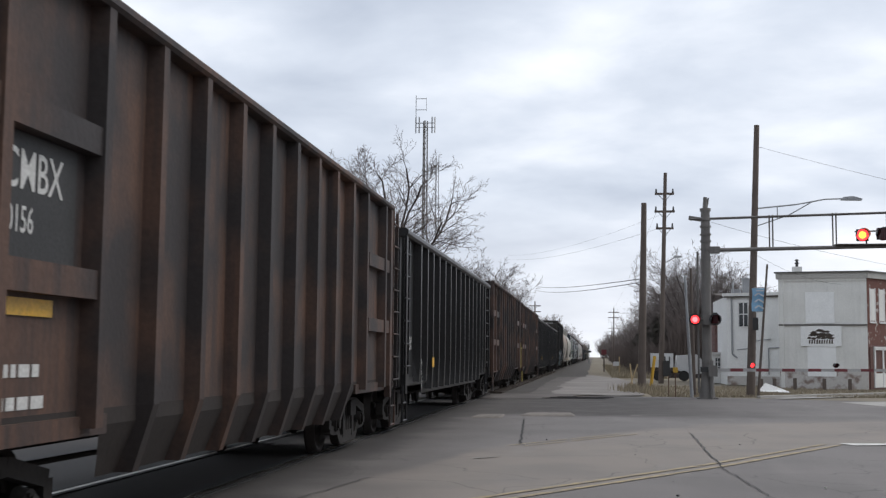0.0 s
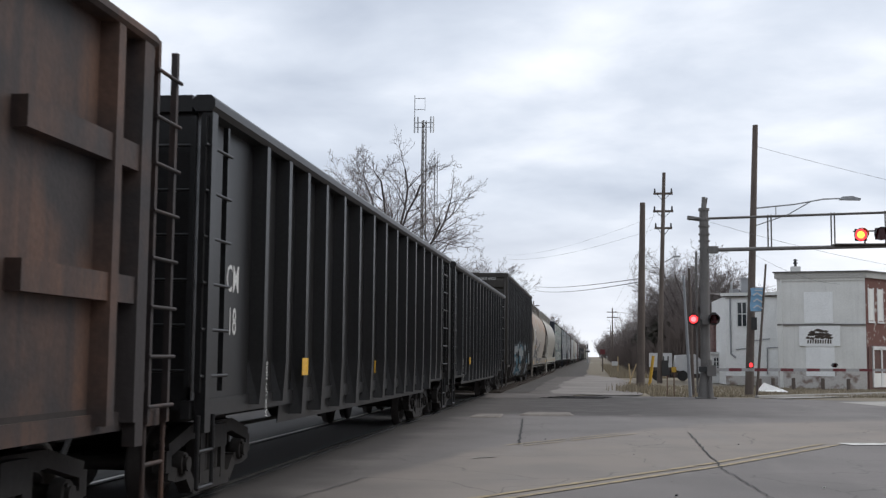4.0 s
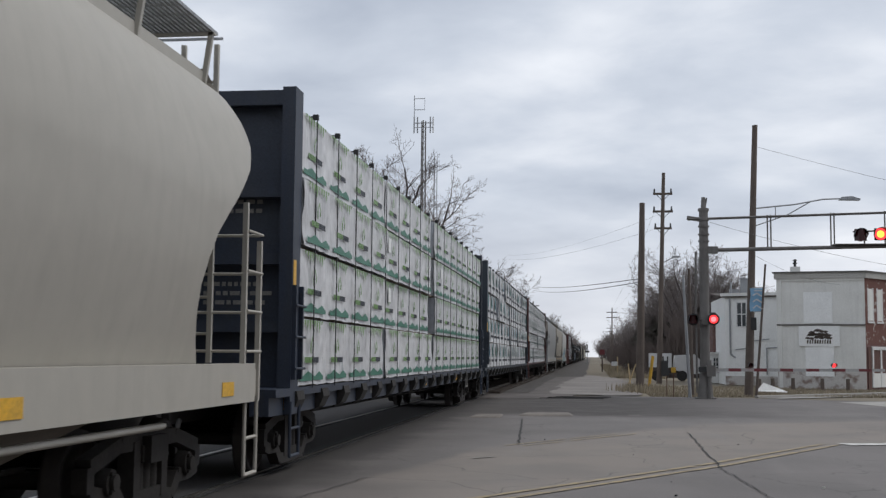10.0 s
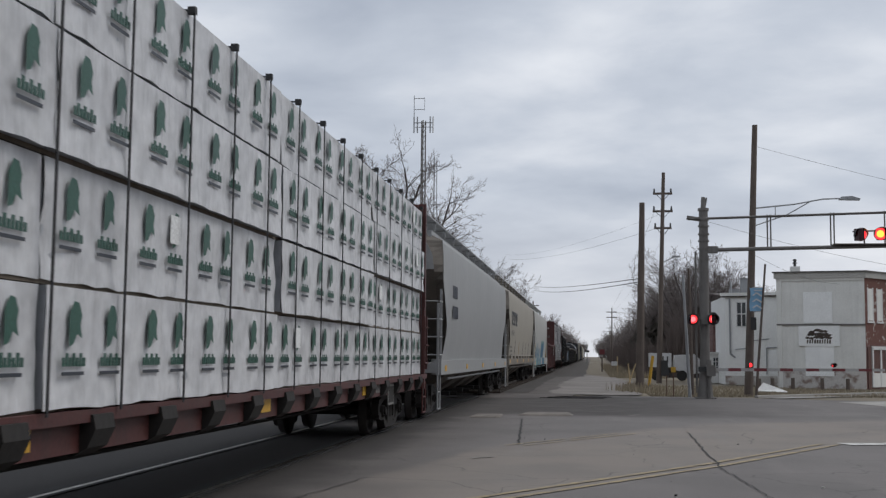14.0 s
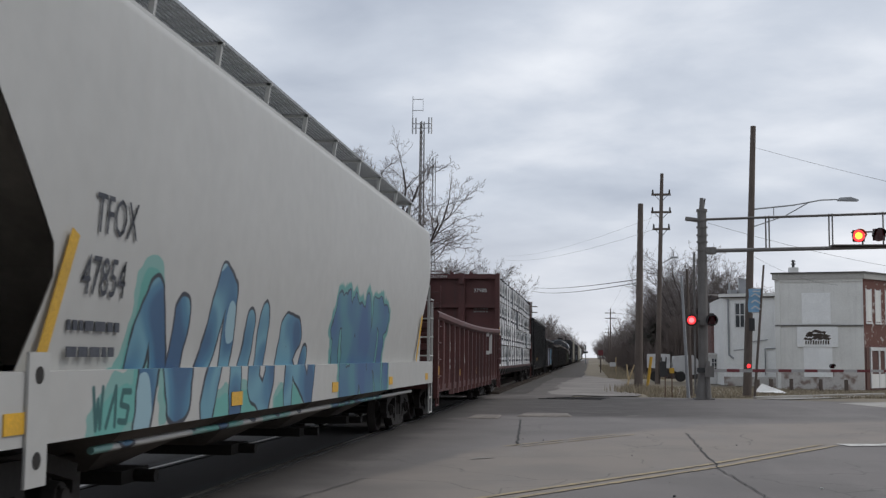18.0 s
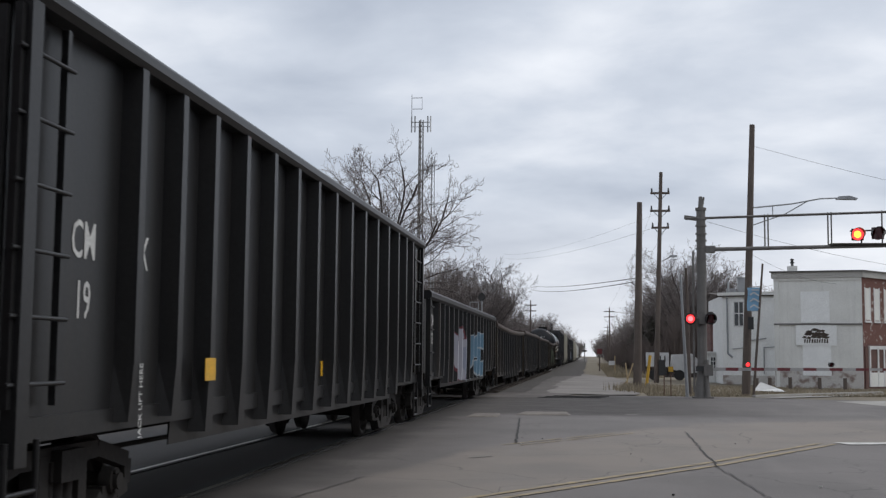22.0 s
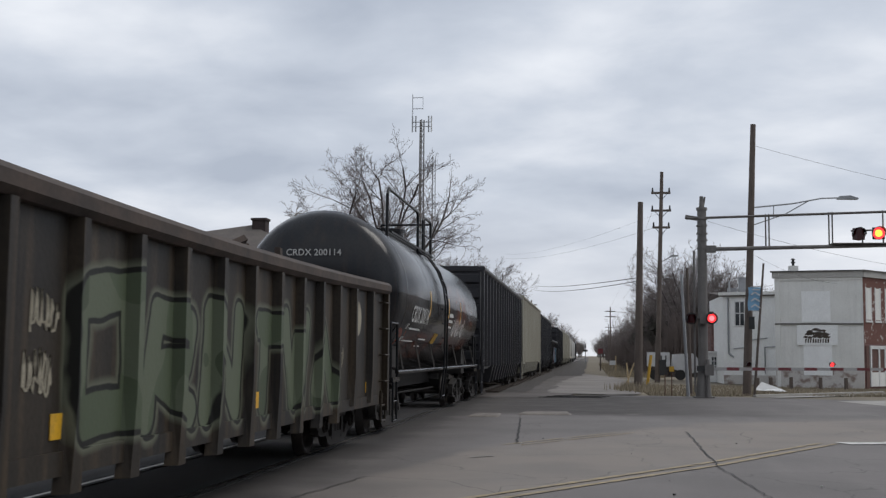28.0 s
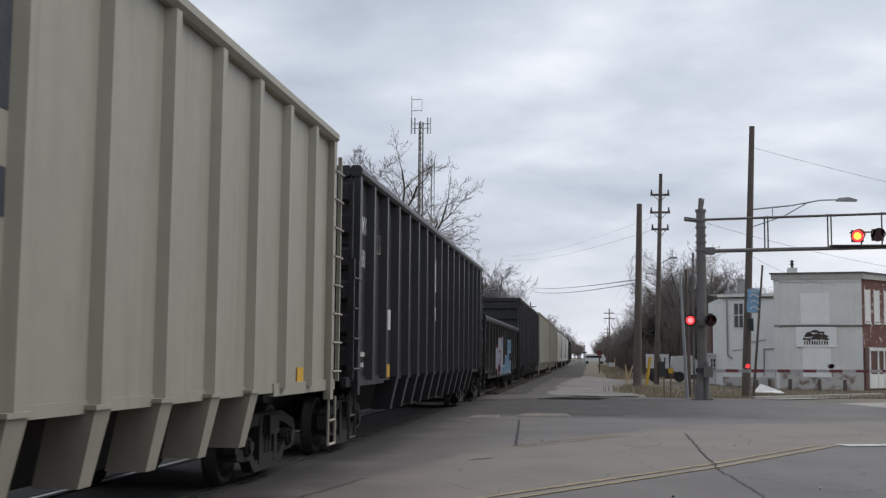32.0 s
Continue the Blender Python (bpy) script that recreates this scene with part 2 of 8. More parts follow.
HOUSE_GREY = surface("grey painted masonry", (0.735, 0.735, 0.705), (0.64, 0.64, 0.61), 0.9, coarse=0.9, fine=25, amount=0.7, streak=0.16, streak_colour=(0.40, 0.39, 0.37), grainy=0.6)
HOUSE_WHITE = surface("white painted boards", (0.81, 0.815, 0.80), (0.71, 0.715, 0.70), 0.85, coarse=0.8, fine=30, streak=0.3)
BARE_PLASTER = surface("flaking foundation plaster", (0.52, 0.50, 0.475), (0.24, 0.185, 0.16), 0.95, blotch=(0.5, 0.62), coarse=2.0, fine=30, amount=1.0, bump=0.5)
BOARD_WHITE = surface("white window board", (0.84, 0.85, 0.84), (0.76, 0.77, 0.76), 0.8, coarse=2)
FAINT_LINE = surface("almost gone road paint", (0.27, 0.25, 0.23), (0.20, 0.185, 0.17), 0.9, coarse=5, fine=60, amount=0.9)
BRICK_MAT = surface("red brick", (0.15, 0.075, 0.06), (0.09, 0.05, 0.042), 0.92, coarse=6, fine=40, rand=0.3, bump=0.4)
CORNICE = surface("grey cornice paint", (0.44, 0.43, 0.405), (0.33, 0.32, 0.30), 0.9, coarse=1.5, streak=0.4)
ROOF_TRIM = surface("dark green cornice paint", (0.115, 0.112, 0.105), (0.08, 0.078, 0.074), 0.8)
SHINGLE = surface("brown grey roof shingle", (0.11, 0.095, 0.085), (0.07, 0.06, 0.055), 0.95, coarse=2, fine=20)
BARK = surface("grey brown bark", (0.095, 0.080, 0.075), (0.055, 0.047, 0.045), 0.95, coarse=3, fine=30, bump=0.5)
TWIG = surface("fine winter twigs", (0.17, 0.145, 0.138), (0.115, 0.097, 0.092), 0.95, coarse=1, rand=0.15, bump=0)
GATE_WHITE = surface("dulled white gate paint", (0.42, 0.41, 0.40), (0.30, 0.29, 0.28), 0.6, coarse=3)
BRUSH = surface("brown winter brush", (0.125, 0.100, 0.090), (0.078, 0.063, 0.057), 0.95, coarse=0.3, rand=0.2, bump=0)
NEEDLES = surface("dark evergreen needles", (0.078, 0.072, 0.058), (0.098, 0.085, 0.07), 0.9, coarse=0.8, rand=0.2, bump=0)
WINDOW_DARK = surface("dark window pane", (0.03, 0.035, 0.04), (0.05, 0.055, 0.06), 0.12, bump=0)
BANNER_BLUE = surface("blue street banner", (0.25, 0.45, 0.64), (0.20, 0.38, 0.56), 0.8)
LUMBER = surface("sawn lumber edge", (0.50, 0.38, 0.22), (0.36, 0.27, 0.16), 0.85, coarse=6)
WIRE = surface("overhead wire", (0.06, 0.06, 0.06), (0.08, 0.08, 0.08), 0.6, bump=0)


# ---------------------------------------------------------------- mesh building
class Geo:
    """Collects boxes, bars, tubes and sheets into one mesh."""

    def __init__(self):
        self.v, self.f, self.s = [], [], []

    def face(self, pts, smooth=False):
        i = len(self.v)
        self.v += [tuple(p) for p in pts]
        self.f.append(tuple(range(i, i + len(pts))))
        self.s.append(smooth)
        return self

    def box(self, x0, x1, y0, y1, z0, z1, m=None):
        c = [(x0, y0, z0), (x1, y0, z0), (x1, y1, z0), (x0, y1, z0), (x0, y0, z1), (x1, y0, z1), (x1, y1, z1), (x0, y1, z1)]
        if m:
            c = [tuple(m @ Vector(p)) for p in c]
        i = len(self.v)
        self.v += c
        for q in ((0, 3, 2, 1), (4, 5, 6, 7), (0, 1, 5, 4), (1, 2, 6, 5), (2, 3, 7, 6), (3, 0, 4, 7)):
            self.f.append(tuple(i + k for k in q))
            self.s.append(False)
        return self

    def beam(self, p, q, w, h, up=(0, 0, 1)):
        p, q = Vector(p), Vector(q)
        d = (q - p)
        n = d.length
        d.normalize()
        u = Vector(up)
        if abs(d.dot(u)) > 0.98:
            u = Vector((1, 0, 0))
        r = d.cross(u).normalized()
        u = r.cross(d)
        m = Matrix((r, d, u)).transposed().to_4x4()
        m.translation = p
        return self.box(-w / 2, w / 2, 0, n, -h / 2, h / 2, m)

    def tube(self, p, q, r, r2=None, n=8, caps=True):
        p, q = Vector(p), Vector(q)
        r2 = r if r2 is None else r2
        d = (q - p).normalized()
        a = d.orthogonal().normalized()
        b = d.cross(a)
        i = len(self.v)
        for c, rr in ((p, r), (q, r2)):
            for k in range(n):
                t = 2 * math.pi * k / n
                self.v.append(tuple(c + (a * math.cos(t) + b * math.sin(t)) * rr))
        for k in range(n):
            j = (k + 1) % n
            self.f.append((i + k, i + j, i + n + j, i + n + k))
            self.s.append(True)
        if caps:
            self.face(list(reversed(self.v[i:i + n])))
            self.face(self.v[i + n:i + 2 * n])
        return self

    def path(self, pts, r, n=6):
        for p, q in zip(pts, pts[1:]):
            self.tube(p, q, r, n=n)
        return self

    def cord(self, pts, r, n=4):
        """One unbroken thin round cord."""
        rows = []
        for i, p in enumerate(pts):
            d = (Vector(pts[min(i + 1, len(pts) - 1)]) - Vector(pts[max(i - 1, 0)])).normalized()
            a = d.cross(Vector((0, 0, 1)))
            a = a.normalized() if a.length > 0.01 else Vector((1, 0, 0))
            b = a.cross(d)
            rows.append([tuple(Vector(p) + (a * math.cos(6.2832 * k / n) + b * math.sin(6.2832 * k / n)) * r) for k in range(n + 1)])
        return self.sheet(rows)

    def sweep(self, profile, y0, y1, smooth=False, close=True, caps=True):
        """profile: (x, z) points, carried from y0 to y1."""
        k = len(profile)
        i = len(self.v)
        for y in (y0, y1):
            self.v += [(x, y, z) for x, z in profile]
        for a in range(k if close else k - 1):
            b = (a + 1) % k
            self.f.append((i + a, i + b, i + k + b, i + k + a))
            self.s.append(smooth)
        if caps and close:
            self.face([(x, y0, z) for x, z in profile])
            self.face([(x, y1, z) for x, z in reversed(profile)])
        return self

    def sheet(self, rows, smooth=True):
        """rows of points, all of one length, joined into a skin."""
        i, k = len(self.v), len(rows[0])
        for r in rows:
            self.v += [tuple(p) for p in r]
        for a in range(len(rows) - 1):
            for b in range(k - 1):
                q = i + a * k + b
                self.f.append((q, q + 1, q + k + 1, q + k))
                self.s.append(smooth)
        return self

    def mesh(self, name, material):
        me = bpy.data.meshes.new(name)
        me.from_pydata(self.v, [], self.f)
        me.polygons.foreach_set("use_smooth", self.s)
        me.materials.append(material)
        me.update()
        return me


def thing(name, where, label, category, group="", kind="", m=None):
    ob = new(name)
    ob.empty_display_size = 0.3
    ob.matrix_basis = m if m else Matrix.Translation(where)
    return tagged(ob, label, category, group, kind)


def part(name, geo, material, parent, label="", m=None):
    me = geo if isinstance(geo, bpy.types.Mesh) else geo.mesh(name, material)
    ob = new(name, me)
    ob.parent = parent
    if m:
        ob.matrix_basis = m
    if label:
        ob["label"] = label
    return ob


def solid(name, geo, material, label, category, where=(0, 0, 0), group="", kind=""):
    ob = new(name, geo.mesh(name, material))
    ob.location = where
    return tagged(ob, label, category, group, kind)


SIDE = Matrix(((0, 0, 1), (1, 0, 0), (0, 1, 0))).to_4x4()     # writing on a side that faces +x
FRONT = Matrix(((1, 0, 0), (0, 0, -1), (0, 1, 0))).to_4x4()   # writing on an end that faces -y


def lettering(text, size, material, parent, where, turn, stretch=1.0, label="", name="lettering"):
    cu = bpy.data.curves.new(name, "FONT")
    cu.body, cu.size, cu.align_x, cu.extrude = text, size, "LEFT", 0.0006
    cu.resolution_u = 2
    cu.offset = 0.001 * size if material == MARK_DARK else 0.006 * size
    tmp = new(name, cu)
    me = bpy.data.meshes.new_from_object(tmp)
    bpy.data.objects.remove(tmp)
    me.materials.clear()
    me.materials.append(material)
    ob = part(name, me, material, parent, label)
    ob.matrix_basis = Matrix.Translation(where) @ turn @ Matrix.Diagonal((stretch, 1, 1, 1))
    return ob


# ---------------------------------------------------------------- ground, road, track
TRACK_X = -4.93


def sheet_at(pts, z):
    return Geo().face([(x, y, z) for x, y in pts])


def stripe(pts, w, z):
    """A painted or tarred line along points on the ground."""
    g = Geo()
    for (a, b), (c, d) in zip(pts, pts[1:]):
        n = Vector((b - d, c - a)).normalized() * w / 2
        g.face([(a + n.x, b + n.y, z), (a - n.x, b - n.y, z), (c - n.x, d - n.y, z), (c + n.x, d + n.y, z)])
    return g


def ragged(pts, w, z, seed, gap=0.25, cut=0.28):
    """A worn line: short uneven lengths with gaps."""
    rnd = random.Random(seed)
    g = Geo()
    for (a, b), (c, d) in zip(pts, pts[1:]):
        n = math.hypot(c - a, d - b)
        u = 0.0
        t = Vector(((c - a) / n, (d - b) / n))
        q = Vector((-t.y, t.x))
        while u < n:
            k = min(n - u, cut * (0.5 + 1.5 * rnd.random()))
            w0, w1 = w * (0.6 + 0.5 * rnd.random()), w * (0.6 + 0.5 * rnd.random())
            p, r = Vector((a, b)) + t * u, Vector((a, b)) + t * (u + k)
            g.face([(*(p + q * w0 / 2), z), (*(p - q * w0 / 2), z), (*(r - q * w1 / 2), z), (*(r + q * w1 / 2), z)])
            u += k + (gap * rnd.random() if rnd.random() < 0.3 else 0)
    return g


def frayed(pts, amp, step, seed):
    """An outline with uneven, crumbling edges."""
    rnd = random.Random(seed)
    out = []
    for (a, b), (c, d) in zip(pts, pts[1:] + pts[:1]):
        n = max(1, min(60, int(math.hypot(c - a, d - b) / step)))
        drift = 0.0
        for i in range(n):
            drift = 0.6 * drift + amp * (rnd.random() - 0.5)
            k = drift if 0 < i else 0.0
            out.append((a + (c - a) * i / n + k, b + (d - b) * i / n + k * 1.5))
    return out


def wander(a, b, n, amp, seed):
    rnd = random.Random(seed)
    return [(a[0] + (b[0] - a[0]) * i / n + amp * (rnd.random() - 0.5), a[1] + (b[1] - a[1]) * i / n + amp * (rnd.random() - 0.5)) for i in range(n + 1)]


solid("ground", sheet_at([(-1500, -300), (1500, -300), (1500, 2500), (-1500, 2500)], -0.03), DIRT, "flat brown winter ground reaching the horizon", "ground", kind="structure")
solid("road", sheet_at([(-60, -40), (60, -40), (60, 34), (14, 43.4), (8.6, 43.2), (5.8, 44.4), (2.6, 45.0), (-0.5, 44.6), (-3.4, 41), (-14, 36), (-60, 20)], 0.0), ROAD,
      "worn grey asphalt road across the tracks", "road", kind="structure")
solid("track_bed", sheet_at(frayed([(-9, 40.5), (-2.4, 41.2), (-0.8, 43.6), (-0.9, 47.0), (-0.9, 70), (-0.6, 100), (-0.8, 200), (-1.6, 900), (-9, 900)], 0.3, 0.7, 2), 0.009), ASPHALT_DARK,
      "dirty cinders and ballast along the track", "track bed", kind="structure")
solid("ballast_shoulder", sheet_at(frayed([(-8.8, 47), (-2.6, 47), (-2.7, 70), (-2.9, 200), (-2.9, 900), (-8.8, 900)], 0.2, 0.8, 6), 0.022), BALLAST, "grey stone ballast under the far track", "track bed", kind="structure")
solid("gravel_lot", sheet_at(frayed([(-1.7, 46.6), (0.5, 45.3), (1.9, 46.0), (1.9, 52), (1.8, 60), (2.3, 68), (1.6, 82), (-0.6, 96), (-1.7, 66)], 0.3, 0.5, 3), 0.014), GRAVEL,
      "pale gravel pull-off beside the track", "gravel lot", kind="structure")
solid("dirt_path", sheet_at(frayed([(-2.9, 84), (-0.6, 86), (-0.9, 300), (-2.9, 320)], 0.2, 1.0, 4), 0.018), BALLAST, "worn service path beside the rails", "path", kind="structure")
solid("side_street", sheet_at([(8.4, 41.6), (9.2, 38.3), (30, 41), (60, 44), (60, 51), (13, 44.6)], 0.007), CONCRETE, "pale concrete apron of the side street", "road", kind="structure")
solid("kerb", Geo().sweep([(0, 0), (0.16, 0), (0.16, 0.09), (0.03, 0.10), (0, 0.08)], 0, 9.4), CONCRETE, "low pale concrete kerb", "kerb", kind="structure").matrix_basis = Matrix.Translation((6.0, 44.75, 0)) @ pose(0, 0, 0, 0, 0, -42)
solid("footpath", sheet_at([(6.1, 45.0), (11.5, 50.9), (14.5, 54), (15.2, 53.2), (7.0, 44.6)], 0.004), CONCRETE, "pale footpath behind the kerb", "pavement", kind="structure")

SLAB_GREY = surface("broken concrete slab", (0.215, 0.19, 0.168), (0.13, 0.115, 0.103), 0.9, coarse=2.5, fine=40, amount=0.9, bump=0.4)

# painted lines, tarred cracks, patches
YA, YB, YC, YD = (-4.6, 6.4), (-0.7, 12.63), (1.74, 16.54), (4.24, 21.08)
for off, sd in ((0.0, 1), (0.27, 2)):
    pts = [(x - off * 0.87, y + off * 0.5) for x, y in (YA, YB, YC, YD)]
    solid("centre_line", ragged(pts, 0.11, 0.010, sd, 0.1, 0.5), YELLOW_LINE, "faded double yellow centre line on asphalt", "road marking", kind="structure")
for off, sd in ((0.0, 3), (0.3, 4)):
    solid("old_line", ragged([(-1.17 - off, 19.5), (0.82 - off, 23.1)], 0.06, 0.010, sd, 0.3), YELLOW_LINE, "almost worn away yellow line", "road marking", kind="structure")
solid("stop_bar", ragged([(4.35, 21.2), (5.3, 21.5)], 0.5, 0.012, 5, 0.0), WHITE_LINE, "worn white stop bar on the road", "road marking", kind="structure")
for k, (a, b) in enumerate((((-1.75, 17.0), (-1.45, 17.3)), ((0.9, 30.2), (1.3, 30.5)))):
    solid("worn_dash", ragged([a, b], 0.12, 0.010, 9 + k, 0.1), FAINT_LINE, "faint white dash on the roadway", "road marking", kind="structure")
for k, (a, b, w) in enumerate((((-1.67, 27.6), (-1.26, 19.9), 0.09), ((1.87, 23.6), (1.72, 16.2), 0.06), ((-2.75, 14.0), (-3.3, 10.2), 0.045), ((1.72, 16.2), (1.9, 12.6), 0.04))):
    solid("tar_crack", stripe(wander(a, b, 22, 0.05, k), w * 0.4, 0.0125), CRACK, "dark tarred crack in the road", "road crack", kind="structure")
for k, (x, y, w, d) in enumerate(((-2.6, 28.7, 0.75, 1.5), (-1.2, 30.0, 1.35, 1.5))):
    rim = frayed([(-w / 2, -d / 2), (w / 2, -d * 0.4), (w * 0.46, d / 2), (-w * 0.4, d * 0.42)], 0.09, 0.14, 40 + k)
    cap = [(a * 0.9, b * 0.9) for a, b in rim]
    g = Geo().sheet([[(a, b, 0.0) for a, b in rim + rim[:1]], [(a, b, 0.03) for a, b in cap + cap[:1]]]).face([(a, b, 0.03) for a, b in cap])
    solid("crossing_panel", g, SLAB_GREY, "broken pale concrete crossing panel", "crossing panel", (x, y, 0.008), "broken crossing panels", kind="structure")
for k in range(3):
    g = Geo().sweep([(-1.15 + 0.1 * k, 0), (1.15, 0), (1.1, 0.022), (-1.1 + 0.1 * k, 0.022)], -0.025, 0.025)
    solid("old_rail", g, CRACK, "short dark rail sunk in the asphalt", "rail", (-0.75 + 0.15 * k, 41.6 + 0.85 * k, 0.006), "old rails in the road")

# running rails, with a flangeway groove in the road
for x in (-0.7525, 0.7525):
    prof = [(-0.07, 0.0), (0.07, 0.0), (0.02, 0.03), (0.02, 0.1), (0.036, 0.112), (0.036, 0.15), (-0.036, 0.15), (-0.036, 0.112), (-0.02, 0.1), (-0.02, 0.03)]
    prof = [(TRACK_X + x + a, b - 0.15) for a, b in prof]
    g = Geo().sweep([(a, b + 0.012) for a, b in prof], -20, 44)
    solid("rail", g, RAIL, "worn steel rail set flush in the road", "rail", group="rails", kind="structure")
    solid("rail", Geo().sweep([(a, b + 0.17) for a, b in prof], 44, 900), RAIL, "steel rail running to the horizon", "rail", group="rails", kind="structure")
    solid("flangeway", Geo().box(TRACK_X + x + 0.045, TRACK_X + x + 0.12, -20, 44, 0.0, 0.013), CRACK, "dark groove beside the rail", "flangeway", kind="structure")
    solid("rail_seal", Geo().box(TRACK_X + x - 0.2, TRACK_X + x - 0.045, -20, 44, 0.0, 0.014), BLACK_RUBBER, "black rubber seal beside the rail", "rail seal", kind="structure")
tie = Geo().box(-1.3, 1.3, -0.11, 0.11, -0.1, 0.06).mesh("tie", TIE)
bed = thing("tie_row", (TRACK_X, 0, 0), "row of creosoted timber ties in ballast", "railway ties", kind="structure")
for k in range(120):
    part("tie", tie, None, bed, m=Matrix.Translation((0, 46 + 0.53 * k, 0.03)))


# plain unseen walls behind the camera and to the east, added to block sky light
solid("backdrop_south", Geo().box(-60, 30, -18.4, -18, -0.05, 13), BRUSH, "unseen dark wall added behind to hold back sky light", "backdrop", kind="structure")
solid("backdrop_east", Geo().box(30, 30.4, -18, 36, -0.05, 9), BRICK_MAT, "unseen brick-coloured wall added to darken the car sides", "backdrop", kind="structure")


# ---------------------------------------------------------------- crossing signals
FLASHERS = []


def flasher(owner, x, y, z, phase, core, r=0.15, back=0.3, name="lamp_unit"):
    """A hooded lamp that looks towards -y: housing, hood, round backboard, bulb, and an added drum shutter that turns
    round the bulb to make it blink.
    """
    unit = part(name, Geo().tube((0, 0.02, 0), (0, 0.24, 0), r * 1.12, r * 0.8, n=18), DARK_METAL, owner, "black hooded signal lamp", m=Matrix.Translation((x, y, z)))
    if back:
        part("backboard", Geo().tube((0, 0.0, 0), (0, 0.012, 0), back, n=26), DARK_METAL, unit)
    g = Geo()
    rows = []
    for d in (0.0, -0.26):
        rows.append([(1.12 * r * math.cos(a), d * (1.0 if math.sin(a) > -0.2 else 0.35), 1.12 * r * math.sin(a)) for a in [math.pi * 2 * k / 20 for k in range(21)]])
    part("hood", g.sheet(rows), DARK_METAL, unit)
    part("bulb", Geo().tube((0, -0.012, 0), (0, -0.004, 0), r * 0.62, n=20), core, unit, "lit lamp core")
    part("lens_ring", Geo().tube((0, -0.008, 0), (0, -0.002, 0), r, n=22), LAMP_RED, unit, "glowing red lens rim")
    # the shutter, no part of a real lamp, is half a drum; closed, it stands before the bulb
    g = Geo()
    n = 12
    rows = []
    for h in (-1, 1):
        rows.append([(r * 1.02 * math.sin(a), -r * 1.02 * math.cos(a), h * r) for a in [math.pi * (k / n - 0.5) for k in range(n + 1)]])
    g.sheet(rows)
    g.face(rows[0]), g.face(list(reversed(rows[1])))
    sh = part("drum_shutter", g, LENS_RED, owner, "added dark red half drum that covers the glowing lamp")
    FLASHERS.append((sh, Vector((x, y + 0.0, z)), phase, -0.02 if z > 4 else 0.02))
    return unit


MX, MY = 4.07, 43.4
sig = thing("crossing_cantilever", (MX, MY, 0), "grey steel cantilever with red crossing lamps", "railway signal")
part("mast", Geo().tube((0, 0, 0.1), (0, 0, 6.94), 0.185, 0.165, n=18), MAST_GREY, sig)
part("mast_base", Geo().tube((0, 0, 0), (0, 0, 1.0), 0.30, 0.195, n=18).box(-0.36, 0.36, -0.36, 0.36, 0, 0.05), MAST_GREY, sig, "flared bolted base")
part("mast_cap", Geo().tube((0, 0, 6.9), (0, 0, 7.0), 0.2, n=14).tube((0, 0, 7.0), (0.0, 0, 7.42), 0.1, 0.07, n=12).tube((0.06, 0, 7.0), (0.12, 0, 7.4), 0.03, n=6), MAST_GREY, sig)
for z in (6.55, 6.3, 6.0, 5.75, 5.45, 5.05, 4.6):
    part("clamp_band", Geo().tube((0, 0, z), (0, 0, z + 0.06), 0.205, n=16), MAST_GREY, sig)
part("lower_boom", Geo().tube((0.15, 0, 5.45), (8.6, 0, 5.62), 0.075, 0.065, n=12).box(0.12, 0.5, -0.14, 0.14, 5.33, 5.58), MAST_GREY, sig)
for y in (-0.12, 0.12):
    part("upper_boom", Geo().tube((-0.55, y, 6.6), (8.5, y, 6.86), 0.032, n=8), MAST_GREY, sig)
part("boom_stub", Geo().beam((-0.6, 0, 6.66), (0.1, 0, 6.55), 0.22, 0.13), MAST_GREY, sig)
for x in (2.3, 2.42, 4.55, 4.67, 6.45, 6.8, 8.4):
    part("boom_post", Geo().tube((x, 0, 5.47 + x * 0.02), (x, 0, 6.68 + x * 0.028), 0.028, n=8), MAST_GREY, sig)
part("walk_grate", Geo().box(4.6, 8.5, -0.3, 0.3, 5.62, 5.65), MAST_GREY, sig, "thin grating walkway")
g = Geo()
for s in (-0.2, 0.16):
    g.tube((-0.3 + 0.0, s, 0.2), (-0.3, s, 5.4), 0.022, n=6)
for k in range(16):
    g.tube((-0.3, -0.2, 0.5 + 0.31 * k), (-0.3, 0.16, 0.5 + 0.31 * k), 0.014, n=5)
part("ladder", g, MAST_GREY, sig)
part("cross_arm", Geo().tube((-0.6, -0.2, 2.88), (0.45, -0.2, 2.89), 0.045, n=10), MAST_GREY, sig)
part("junction_box", Geo().box(-0.14, 0.14, -0.36, -0.2, 2.7, 3.05), MAST_GREY, sig)
part("lamp_bracket", Geo().tube((5.3, -0.1, 6.1), (6.5, -0.1, 6.14), 0.03, n=8).tube((5.7, -0.1, 5.6), (5.7, -0.1, 6.12), 0.03, n=8), MAST_GREY, sig)
flasher(sig, 5.52, -0.3, 5.96, 0, LAMP_HOT, 0.21, 0.0)
flasher(sig, 6.22, -0.3, 5.99, 1, LAMP_HOT, 0.21, 0.0)
flasher(sig, -0.45, -0.42, 2.88, 0, LAMP_PINK, 0.15, 0.22)
flasher(sig, 0.28, -0.42, 2.89, 1, LAMP_PINK, 0.15, 0.22)
for x in (-0.45, 0.28):
    part("rear_lamp", Geo().tube((x, 0.05, 2.88), (x, 0.32, 2.88), 0.16, n=16), DARK_METAL, sig)

